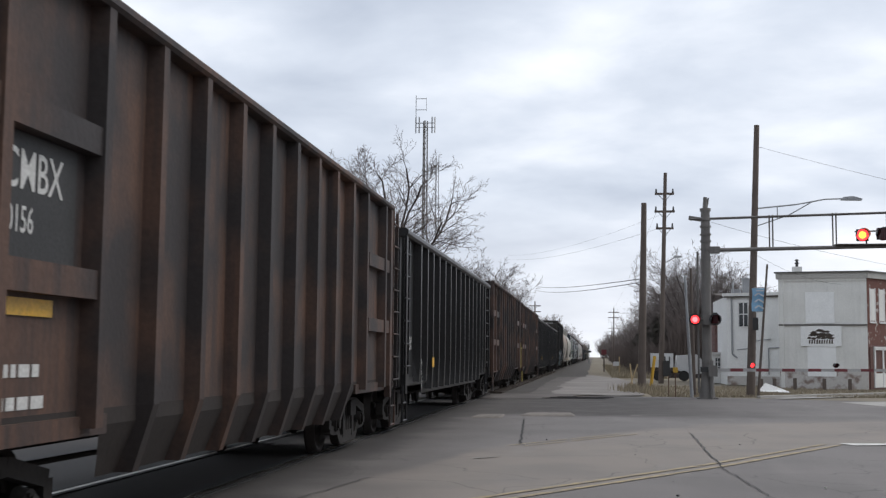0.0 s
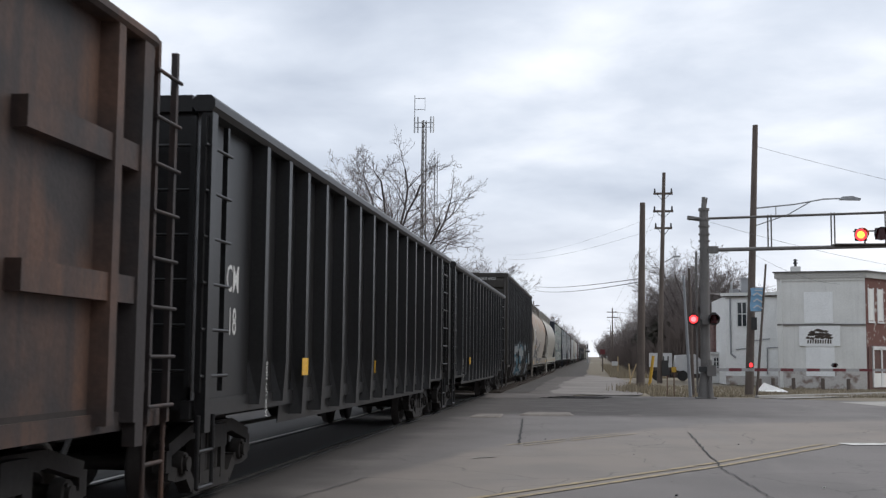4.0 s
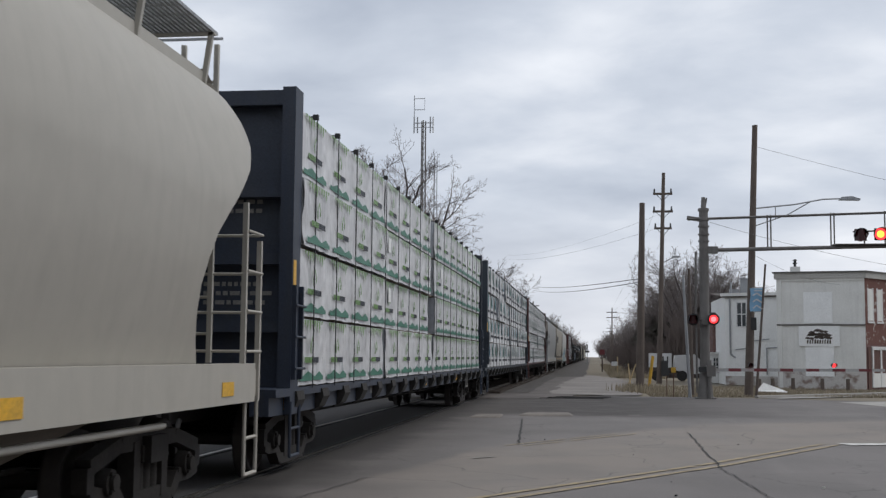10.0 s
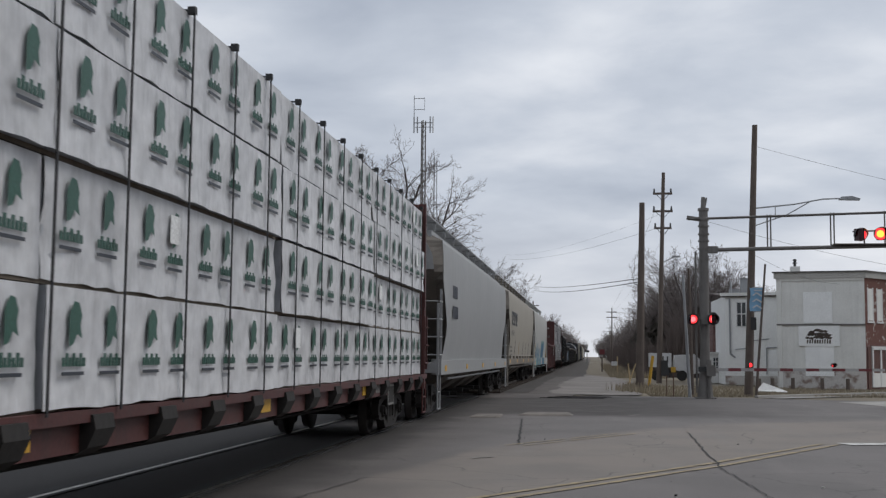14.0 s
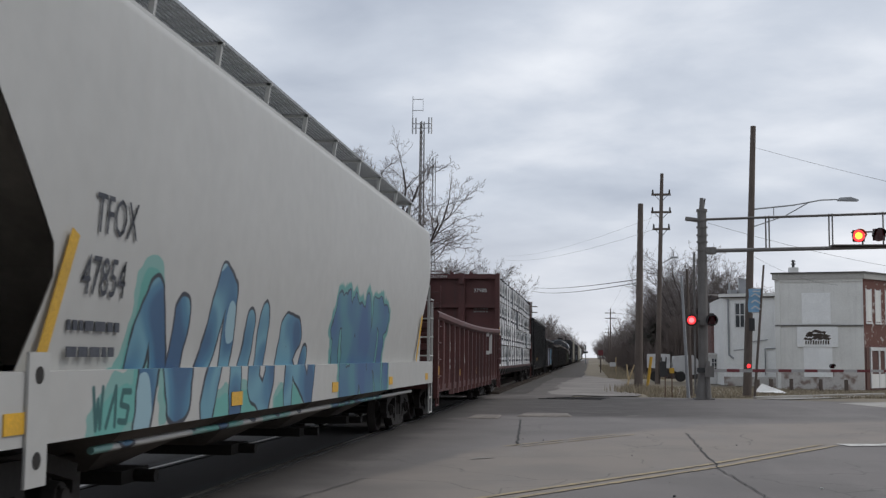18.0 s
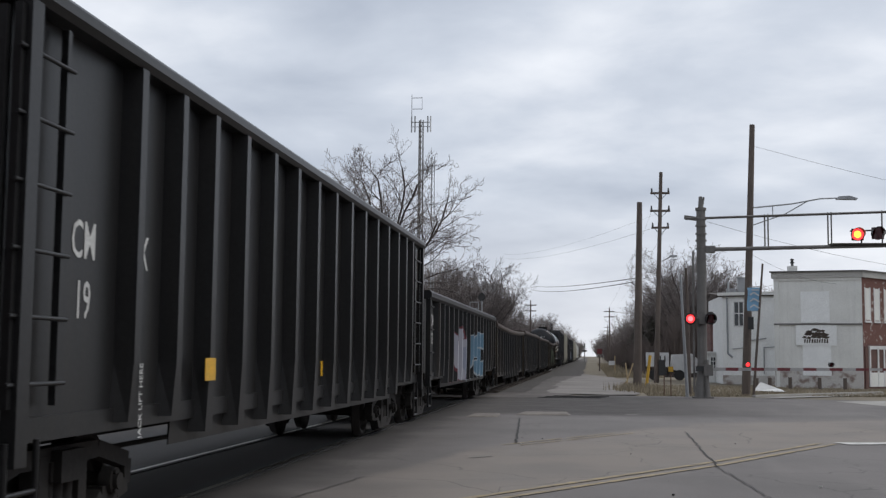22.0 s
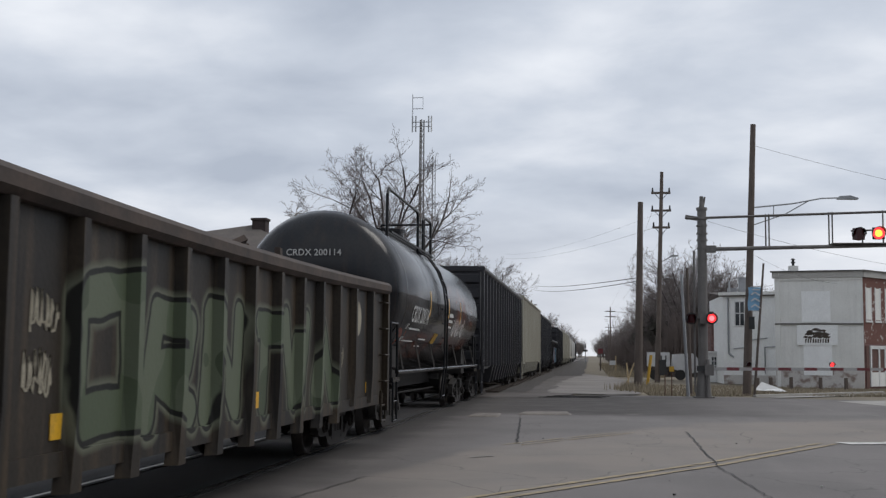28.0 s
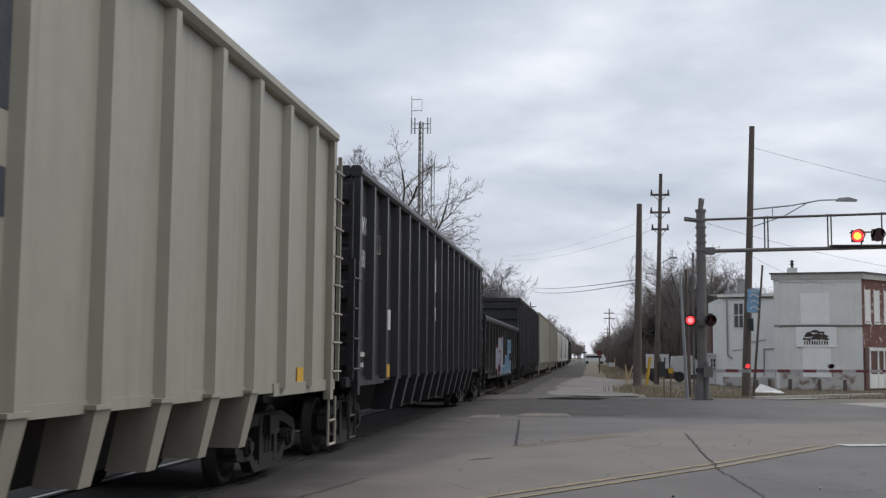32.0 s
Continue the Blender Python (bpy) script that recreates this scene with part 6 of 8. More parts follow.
    if feet:
        part("side_sill", Geo().box(xs - 0.045, xs + 0.012, inset + 1.3, L - inset - 1.3, sill - 0.04, sill + 0.05), mat, c)
    if knee is None and not feet:
        part("side_sill", Geo().box(xs - 0.05, xs + 0.03, 0, L, sill - 0.08, sill + 0.08), mat, c)
        part("side_sill", Geo().box(-xs - 0.03, -xs + 0.05, 0, L, sill - 0.08, sill + 0.08), mat, c)
    else:
        for ya, yb in ((0, inset + 1.3), (L - inset - 1.3, L)):
            part("side_sill", Geo().box(xs - 0.05, xs + 0.03, ya, yb, sill - 0.08, sill + 0.06), mat, c)
    return c, L


def coal_black(s0, s1, label, mark=None, seed=3):
    L_COAL = s1 - s0
    c, L = open_car("coal_gondola", s0, s1, label, BLACK, 3.81, 17, low=0.72, sill=1.0, depth=0.15, rib_w=0.12, end_in=0.1, chord=0.15, flank=0.03,
                    posts=[1.9, 2.8, 3.65] + evenly(4.62, L_COAL - 3.2, 10) + [L_COAL - 2.3, L_COAL - 1.5])
    for y, w in ((0.02, 0.68), (L - 1.02, 0.7)):
        ladder(c, y, 1.15, 3.62, 1.46, BLACK, n=6, along=w)
        step(c, y + 0.02, 1.5, BLACK)
    end_ladder(c, 0.0, 0.95, 1.4, 1.2, 3.6, BLACK, 6)
    reflector(c, 3.42, 1.25, 1.56, 0.28, 0.2)
    reflector(c, L - 1.1, 1.2, 1.403, 0.3, 0.26)
    reflector(c, L * 0.5, 1.2, 1.403, 0.3, 0.2)
    if seed == 3:
        lettering(mark[0], 0.36, MARK_WHITE, c, (1.404, 0.98, mark[2]), SIDE, 0.64)
        for text, y in zip(mark[1], (2.3, 3.12)):
            lettering(text, 0.36, MARK_WHITE, c, (1.404, y, mark[2]), SIDE, 0.9)
    elif mark:
        lettering(mark[0][:2], 0.38, MARK_WHITE, c, (1.404, 1.02, mark[2]), SIDE, 0.72)
        lettering(mark[0][3:], 0.38, MARK_WHITE, c, (1.404, 2.2, mark[2]), SIDE, 0.8)
        lettering(mark[1], 0.38, MARK_WHITE, c, (1.404, 1.1, mark[2] - 0.42), SIDE, 0.7)
    lettering("JACK LIFT HERE", 0.09, MARK_WHITE, c, (1.556, 2.0, 0.85), SIDE @ Matrix.Rotation(radians(90), 4, "Z"), 0.9)
    stencil_bars(c, L - 1.0, 1.75, 1.403, 3, MARK_WHITE, 0.3, 0.03, 0.06, seed)
    return c


def rusty_hopper(s0, s1, label, mark, number, seed, lead=2.7, top=4.03):
    c, L = open_car("ore_hopper", s0, s1, label, RUST, top, 15, low=0.58, sill=1.0, knee=1.1, depth=0.13, rib_w=0.12, chord=0.1, end_in=0.0, flank=0.035, end_far=0.62,
                    posts=[0.1, lead - 1.4] + evenly(lead, lead + 9.42, 10) + [s1 - s0 - 1.2, s1 - s0 - 0.72])
    # two heavy bands round each end and the set-back lower end
    for y, d in ((0, 1), (L - 0.62, -1)):
        for z in (2.86, 1.86):
            a, b = sorted((y + d * 0.02, y + d * (lead if d > 0 else 1.9)))
            part("end_band", Geo().box(1.40, 1.53, a, b, z, z + 0.2), RUST, c)
            a, b = sorted((y - d * 0.08, y + d * 0.06))
            part("end_beam", Geo().box(-1.5, 1.5, a, b, z, z + 0.2), RUST, c)
    nb = lead - 1.24
    part("number_board", Geo().box(1.422, 1.43, nb, nb + 1.0, 2.07, 2.85), DARK_METAL, c, "black stencil panel")
    lead_in, size = (0.0, 0.24) if number == "70156" else (0.1, 0.33)
    lettering(mark, 0.36, MARK_WHITE, c, (1.434, nb + lead_in, 2.5), SIDE, 0.8)
    lettering(number, size, MARK_WHITE, c, (1.434, nb + lead_in - 0.02, 2.47 - size), SIDE, 0.72)
    part("end_panel", Geo().box(-0.3, 0.85, -0.012, -0.002, 3.1, 3.92), DARK_METAL, c, "black painted end panel")
    lettering(mark, 0.23, MARK_WHITE, c, (0.12, -0.016, 3.62), FRONT, 0.85)
    lettering(number, 0.23, MARK_WHITE, c, (0.14, -0.016, 3.3), FRONT, 0.85)
    reflector(c, nb + 0.05, 1.72, 1.43, 0.66, 0.11)
    stencil_bars(c, nb + 0.02, 1.42, 1.422, 2, MARK_WHITE, 0.6, 0.08, 0.2, seed)
    yel = DULL_YELLOW if seed == 4 else RUST
    ladder(c, L - 0.5, 0.95, 2.1, 1.5, DULL_YELLOW if seed == 3 else RUST, n=3, along=0.45)
    ladder(c, L - 0.5, 2.1, 3.95, 1.5, RUST, n=5, along=0.45)
    for z in (3.8, 2.9, 1.2):
        part("ladder_bracket", Geo().box(1.43, 1.52, L - 0.66, L - 0.46, z, z + 0.07), RUST, c)
    part("end_cage", Geo().path([(1.5, 0.02, 0.9), (1.5, 0.02, 1.85), (1.5, 0.4, 1.85), (1.5, 0.4, 0.9), (1.5, 0.02, 0.9)], 0.025).path([(1.5, 0.02, 1.4), (1.5, 0.4, 1.4)], 0.02), yel, c)
    if seed == 4:
        part("end_plate", Geo().box(-0.6, 0.9, -0.03, -0.01, 1.0, 2.8), DULL_YELLOW, c, "dull yellow painted end plate")
    if seed == 4:
        part("corner_step", Geo().box(0.9, 1.46, -0.14, -0.02, 1.0, 1.82).box(0.86, 1.53, -0.2, 0.34, 1.82, 1.93).box(1.46, 1.5, -0.18, -0.12, 0.95, 1.82), DULL_YELLOW, c, "dull yellow corner step box")
    scribble(c, 1.424, 0.3, lead - 1.6, 2.15, 2.75, seed, MARK_WHITE)
    step(c, 0.05, 1.5, yel)
    step(c, L - 0.45, 1.5, RUST)
    return c


def tall_hopper(s0, s1, label, mat, top, mark=None, ribs=16, dark=True, seed=5, panel=True, posts=None, post_mat=None):
    L_TALL = s1 - s0
    if posts is None:
        posts = evenly(1.57, L_TALL - 1.92, 15) + [L_TALL - 0.84] if dark else [0.72] + evenly(1.95, L_TALL - 1.5, 15)
    c, L = open_car("coal_hopper", s0, s1, label, mat, top, ribs, low=0.62, sill=1.12, feet=0.56, depth=0.126 if dark else 0.09, rib_w=0.12 if dark else 0.13, end="corrugated", end_in=0.4, chord=0.16, flank=0.05, posts=posts, post_mat=post_mat)
    face = 1.43 if dark else 1.466
    mk = MARK_WHITE if dark else MARK_DARK
    for y in (0.0, L - 0.42):
        ladder(c, y, 1.15, top - 0.3 if y else 2.9, 1.5, mat, n=8 if y else 4, along=0.4)
        step(c, y, 1.5, mat)
    end_ladder(c, 0.36, 0.95, 1.4, 1.2, top - 0.2, mat, 8)
    reflector(c, 0.55, 1.18, face + 0.004, 0.4, 0.28)
    reflector(c, 3.4, 1.13, face + 0.004, 0.3, 0.22)
    reflector(c, L - 2.0, 1.13, face + 0.004, 0.3, 0.22)
    if mark:
        my, mz, gap = (2.2, 2.32, 0.46) if seed == 8 else (0.86 if dark else 1.1, 3.38, 0.52)
        lettering(mark[0], 0.4, mk, c, (face, my, mz), SIDE, 0.64)
        cut = len(mark[1]) if dark else 2
        lettering(mark[1][:cut], 0.4, mk, c, (face, my + 0.08, mz - gap), SIDE, 0.62)
        if not dark:
            lettering(mark[1][-1], 0.4, mk, c, (face, my + 1.36, mz - gap), SIDE, 0.62)
        part("plate_frame", Geo().cord([(face, my + 1.5, mz - 0.2), (face, my + 1.78, mz - 0.2), (face, my + 1.78, mz + 0.1), (face, my + 1.5, mz + 0.1), (face, my + 1.5, mz - 0.2)], 0.012), mk, c, "painted outline of a stencil box")
    if panel:
        # the owner's sign on one bay: two blocks and a slanted bar
        y = 9.12 if dark else 10.82
        g = Geo()
        for pts in (((0.36, 2.95), (0.86, 2.95), (0.86, 3.68), (0.5, 3.68)), ((0.12, 2.84), (0.3, 2.84), (0.36, 2.98), (0.2, 2.98)), ((0.1, 2.62), (0.24, 2.62), (0.2, 2.12), (0.02, 2.12)), ((0.24, 2.3), (0.86, 2.3), (0.86, 2.6), (0.24, 2.6))):
            g.face([(face, y + u, z) for u, z in pts])
        part("painted_sign", g, mk, c, "plain block sign in contrasting paint")
    part("data_panel", Geo().box(face - 0.004, face + 0.002, 3.5, 3.78, 1.95, 2.3), MARK_WHITE if dark else MARK_DARK, c, "small painted data panel")
    stencil_bars(c, 2.15 if seed == 8 else 0.95, 1.55, face - 0.002, 2, mk, 0.6, 0.07, 0.16, seed)
    return c


def gondola(s0, s1, label, mat, top, ribs=16, seed=6, load=0.0, low=0.72, marks=(), chord_mat=None, sag=0.0, posts=None, glint=1.0, deep=True, tall=0.17, post_mat=None):
    c, L = open_car("mill_gondola", s0, s1, label, mat, top, ribs, low=0.68 if deep else 0.8, sill=0.76 if deep else 1.02, floor=1.06, depth=0.10 if deep else 0.15, rib_w=0.10 if deep else 0.13, end="corrugated", chord=0.19, chord_mat=chord_mat, flank=0.035 if deep else 0.06, sag=sag, post_mat=post_mat,
                    posts=posts or [1.65, 3.05] + evenly(4.2, s1 - s0 - 4.2, 9) + [s1 - s0 - 3.05, s1 - s0 - 1.65])
    face = 1.453 if deep else 1.403
    if not deep:
        part("lower_skirt", Geo().box(1.34, 1.385, 2.9, L - 2.9, low, 1.0), mat, c)
    for y in (0.03, L - 0.45):
        for k in range(4):
            z = 1.05 + (top - 1.4) * k / 3
            part("grab_iron", Geo().path([(1.46, y, z), (1.56, y, z), (1.56, y + 0.38, z), (1.46, y + 0.38, z)], 0.014, 6), mat, c)
        step(c, y, 1.5, mat, 0.4, 0.9)
    reflector(c, 0.68, glint + 0.02, face, 0.3, 0.26)
    reflector(c, L * 0.3, glint, face, 0.42, 0.17)
    reflector(c, L * 0.55, glint, face, 0.42, 0.17)
    reflector(c, L - 3.82, glint - 0.03, face, 0.46, tall)
    reflector(c, L - 1.54, glint - 0.03, face, 0.46, tall)
    for text, y, z, size in marks:
        lettering(text, size, MARK_WHITE, c, (face + 0.001, y, z), SIDE, 0.9)
    if load:
        rnd = random.Random(seed)
        g = Geo()
        for k in range(90):
            y, x = 0.4 + rnd.random() * (L - 0.8), -1.2 + 2.4 * rnd.random()
            m = Matrix.Translation((x, y, top - 0.17 + load * rnd.random())) @ Euler((rnd.random() * 3, rnd.random() * 3, rnd.random() * 3)).to_matrix().to_4x4()
            a = 0.05 + 0.17 * rnd.random()
            g.box(-a, a, -a * 0.5, a * 0.5, -0.03, 0.04, m)
        g.box(-1.3, 1.3, 0.2, L - 0.2, 1.2, top - 0.22)
        ob = part("scrap_load", g, SCRAP, c, "rusty heap of scrap pieces")
        ob["kind"] = "stuff"
    return c, L


def run(z, line):
    """Straight runs between (height, inset) marks."""
    for (a, p), (b, q) in zip(line, line[1:]):
        if z <= b:
            return p + (q - p) * max(0.0, (z - a) / (b - a))
    return line[-1][1]


def side_x(profile, z):
    """How far out the side lies at a height."""
    for (xa, za), (xb, zb) in zip(profile, profile[1:]):
        if z <= zb:
            return xa + (xb - xa) * max(0.0, (z - za) / (zb - za))
    return profile[-1][0]


def side_text(car, profile, text, size, mat, y, z, stretch):
    """Lettering that lies on a bowed side."""
    lo, hi = side_x(profile, z), side_x(profile, z + 0.72 * size)
    tilt = Matrix.Rotation(math.atan2(hi - lo, 0.72 * size), 4, "X")
    ob = lettering(text, size, mat, car, ((lo + hi) / 2 + 0.5 * (lo - hi) + 0.016, y, z), SIDE @ tilt, stretch)
    back = ob.matrix_basis.inverted()
    for v in ob.data.vertices:
        q = ob.matrix_basis @ v.co
        v.co = back @ Vector((side_x(profile, q.z) + 0.014, q.y, q.z))
    return ob


def side_patch(car, profile, y0, y1, z0, z1, mat, name, label):
    """A painted patch that follows the bowed side."""
    rows = []
    for k in range(9):
        z = z0 + (z1 - z0) * k / 8
        x = side_x(profile, z) + 0.004
        rows.append([(x, y0, z), (x, y1, z)])
    return part(name, Geo().sheet(rows), mat, car, label)


def covered_hopper(s0, s1, label, mat, profile, y_end, sill, roof, walk_z, sill_mat=None, body_mat=None, eave=True, seed=7, bays=4):
    """profile: (x, z) from sill to roof ridge of the near half; y_end(z): how far the body's end lies in from the car's end."""
    c = freight("covered_hopper", s0, s1, label)
    L = s1 - s0
    sill = (sill[0], max(sill[1], profile[0][1] + 0.02))
    sill_mat, body_mat = sill_mat or mat, body_mat or mat
    running(c, L)
    full = profile + [(-x, z) for x, z in reversed(profile)]
    g = Geo()
    steps = 6
    rows = []
    for k in range(steps + 1):
        f = k / steps
        rows.append([(x, y_end(z) + (L - 2 * y_end(z)) * f, z) for x, z in full])
    g.sheet(rows)
    part("body", g, body_mat, c)
    for e in (0, 1):
        g = Geo()
        zt = profile[-2][1]
        rows = []
        inner = ((0.42, zt, 1.0), (0.42, 3.8, 1.3), (0.42, 3.45, 1.34), (1.3, 2.85, 1.3), (2.3, 2.1, 1.26), (2.95, sill[1] + 0.02, 1.2))
        for y, z, w in inner:
            y = y if e == 0 else L - y
            rows.append([(w, y, z), (-w, y, z)])
        part("end_panel", g.sheet(rows[:3], False), mat, c)
        part("slope_sheet", Geo().sheet(rows[2:], False), GRIME_SHADE, c, "grimy sloping end sheet with shade in its colour")
        for q in (1, -1):
            rows = []
            for _, z in profile[:-1]:
                y, w = run(z, [(zz, yy) for yy, zz, _ in reversed(inner)]), run(z, [(zz, ww) for _, zz, ww in reversed(inner)])
                yo = y_end(z)
                if e:
                    y, yo = L - y, L - yo
                rows.append([(q * w, y, z), (q * (side_x(profile, z) - 0.01), yo, z)])
            part("end_wing", Geo().sheet(rows, False), GRIME_SHADE, c)
        for x in (-0.62, 0.62):
            ya, yb, yc = (0.36, 0.5, 2.5) if e == 0 else (L - 0.36, L - 0.5, L - 2.5)
            g = Geo()
            for xx in (x - 0.015, x + 0.015):
                g.face([(xx, yb, zt - 0.1), (xx, ya, 3.2), (xx, ya + (yc - ya) * 0.3, sill[1]), (xx, yc, sill[1]), (xx, ya + (yc - ya) * 0.5, 2.4)])
            part("end_web", g, sill_mat, c)
    for s in (-1, 1):
        a, b = sorted((s * 1.33, s * 1.55))
        part("side_sill", Geo().box(a, b, 0.25, L - 0.25, sill[0], sill[1]), sill_mat, c)
        if eave:
            ex, ez = profile[-3]
            a, b = sorted((s * (ex - 0.08), s * (ex + 0.06)))
            part("eave", Geo().box(a, b, y_end(ez) - 0.05, L - y_end(ez) + 0.05, ez - 0.2, ez + 0.07), mat, c)
    part("end_platform", Geo().box(-1.5, 1.5, 0.0, 1.7, sill[0] + 0.05, sill[1] - 0.06), sill_mat, c)
    part("end_platform", Geo().box(-1.5, 1.5, L - 1.7, L, sill[0] + 0.05, sill[1] - 0.06), sill_mat, c)
    # outlets between the trucks
    a, b = 3.3, L - 3.3
    for k in range(bays):
        u, v = a + (b - a) * k / bays, a + (b - a) * (k + 1) / bays
        g = Geo()
        q = [(1.3, u + 0.03, sill[0]), (1.3, v - 0.03, sill[0]), (-1.3, v - 0.03, sill[0]), (-1.3, u + 0.03, sill[0])]
        mu = (u + v) / 2
        r = [(0.4, mu + 0.3 - 0.6, 0.42), (0.4, mu + 0.3, 0.42), (-0.4, mu + 0.3, 0.42), (-0.4, mu - 0.3, 0.42)]
        for j in range(4):
            g.face([q[j], r[j], r[(j + 1) % 4], q[(j + 1) % 4]])
        g.face(list(reversed(r)))
        part("outlet_hopper", g, GRIME_SHADE, c)
        part("outlet_gate", Geo().box(-0.5, 0.75, mu - 0.32, mu + 0.32, 0.32, 0.44).tube((0.75, mu, 0.38), (0.95, mu, 0.38), 0.06, n=8), UNDER, c)
    # roof: hatches and the running board on brackets
    for k in range(6):
        y = L * (0.14 + 0.72 * k / 5)
        part("roof_hatch", Geo().box(-0.35, 0.35, y - 0.45, y + 0.45, roof - 0.05, roof + 0.12), sill_mat, c)
    g = Geo()
    for k in range(15):
        x = 0.34 + 0.052 * k
        g.box(x, x + 0.03, 0.35, L - 0.35, walk_z, walk_z + 0.035)
    for k in range(int(L / 0.3)):
        g.box(0.34, 1.1, 0.4 + k * 0.3, 0.42 + k * 0.3, walk_z + 0.004, walk_z + 0.03)
    part("running_board", g, GALV, c, "open steel grating walkway")
    n = 11
    for k in range(n):
        y = 0.5 + (L - 1.0) * k / (n - 1)
        part("board_bracket", Geo().beam((1.08, y, walk_z), (1.0, y, roof - 0.25), 0.05, 0.05).beam((0.34, y, walk_z - 0.02), (1.12, y, walk_z - 0.02), 0.05, 0.03), sill_mat, c)
    # ladders and cages at the corners
    for y, d in ((0.02, 1), (L - 0.02, -1)):
        for s in (1, -1):
            x = 1.5 * s
            g = Geo()
            for yy in (y, y + d * 0.5):
                g.box(x - 0.025, x + 0.025, yy - 0.025, yy + 0.025, sill[0], 2.66 if yy == y else 3.0)
            for k in range(4):
                z = sill[1] + 0.12 + 0.4 * k
                g.tube((x + 0.03 * s, y, z), (x + 0.03 * s, y + d * 0.5, z), 0.016, n=6)
                g.tube((x, y, z), (x - 0.75 * s, y, z), 0.016, n=6)
            g.box(x - 0.78 * s - 0.025, x - 0.78 * s + 0.025, y - 0.025, y + 0.025, sill[0], 2.66)
            part("corner_ladder", g, sill_mat, c)
            step(c, y if d > 0 else y - 0.4, 1.5 * s, sill_mat, 0.3, sill[0])
        g = Geo()
        for x in (0.62, 0.98):
            g.beam((x, y, sill[1]), (x, y, walk_z), 0.05, 0.05)
        for k in range(8):
            z = sill[1] + 0.3 + 0.38 * k
            g.tube((0.62, y, z), (0.98, y, z), 0.016, n=6)
        part("end_ladder", g, sill_mat, c)
    part("brake_pipe", Geo().path([(1.42, 2.4, sill[0] - 0.12), (1.42, L - 2.4, sill[0] - 0.12)], 0.03), sill_mat, c)
    for k in range(5):
        reflector(c, 0.9 + (L - 2.2) * k / 4, sill[0] + 0.08, 1.553, 0.34, 0.13)
    return c, L


def bundle_prints(length, kind):
    """Meshes of the print on one wrapped bundle, in its own space: y along, z up."""
    a, b, k = Geo(), Geo(), Geo()
    n = max(1, int(length / 1.2))
    x = 0.006
    for i in range(n):
        y = (i + 0.5) * length / n
        if kind == "tree":
            # a stepped fir: three stacked roofs in two halves, and a row of plain bars under it
            for g, q in ((a, -1), (b, 1)):
                for j in range(3):
                    z0, w = 0.30 + 0.115 * j, 0.2 - 0.018 * j
                    tip = z0 + (0.13 if j < 2 else 0.22)
                    quad = [(x, y, z0 + 0.045), (x, y + q * w, z0 - 0.005), (x, y + q * w, z0 + (0.105 if j < 2 else 0.085)), (x, y, tip + 0.03 if j < 2 else tip + 0.06)]
                    g.face(quad if q > 0 else list(reversed(quad)))
            for j in range(8):
                u = y - 0.44 + j * 0.113
                k.box(0, x, u, u + 0.07, 0.14, 0.225)
        elif kind == "house":
            a.face([(x, y - 0.10, 0.46), (x, y, 0.58), (x, y, 0.53), (x, y - 0.07, 0.45)])
            a.face([(x, y, 0.58), (x, y + 0.10, 0.46), (x, y + 0.07, 0.45), (x, y, 0.53)])
            a.box(0, x, y - 0.08, y - 0.05, 0.36, 0.46).box(0, x, y + 0.05, y + 0.08, 0.40, 0.46)
            for j in range(10):
                u = y - 0.36 + j * 0.073
                (a if j < 5 else k).box(0, x, u, u + 0.05, 0.24, 0.31)
            for j in range(9):
                u = y - 0.55 + j * 0.125
                d = 0.05 + 0.035 * ((j * 5) % 4)
                a.face([(x, u, 0.77), (x, u + 0.02, 0.77 - d), (x, u + 0.07, 0.77 - d * 0.6), (x, u + 0.09, 0.77)])
            b.face([(x, y + v, z) for v, z in ((-0.6, 0.02), (0.6, 0.02), (0.6, 0.07), (0.38, 0.13), (0.15, 0.07), (-0.2, 0.14), (-0.45, 0.08), (-0.6, 0.09))])
        else:
            for q, s in ((-0.3, 1), (0.3, 0.9)):
                a.face([(x, y + q + v * s, z) for v, z in ((-0.09, 0.38), (-0.02, 0.40), (0.03, 0.47), (0.11, 0.44), (0.08, 0.53), (0.1, 0.6), (0.05, 0.68), (-0.03, 0.69), (-0.09, 0.6))])
                for j in range(7):
                    u = y + q - 0.17 + j * 0.052
                    b.box(0, x, u, u + 0.035, 0.25, 0.25 + 0.06 + 0.03 * (j % 2))
                k.box(0, x, y + q - 0.17, y + q + 0.16, 0.19, 0.215)
    return a, b, k


def torn_sheet(length, h, seed):
    """The wrapped face of a bundle, slightly slack, with a ragged lower hem."""
    rnd = random.Random(seed)
    n = max(6, int(length / 0.2))
    rows = []
    for j in range(6):
        row = []
        for i in range(n + 1):
            y, z = length * i / n, h * j / 5
            slack = 0.009 * math.sin(y * 5.2 + seed) * math.sin(z * 4 + 1) + 0.009 * math.sin(y * 9 + z * 11 + seed) * math.sin(y * 1.7 + seed) + 0.014 * (rnd.random() - 0.5)
            if j == 0:
                z -= 0.004 + 0.02 * rnd.random()
                slack += 0.012
            if j == 5:
                z, slack = h, 0.0
            row.append((slack, y, z))
        rows.append(row)
    return Geo().sheet(rows)


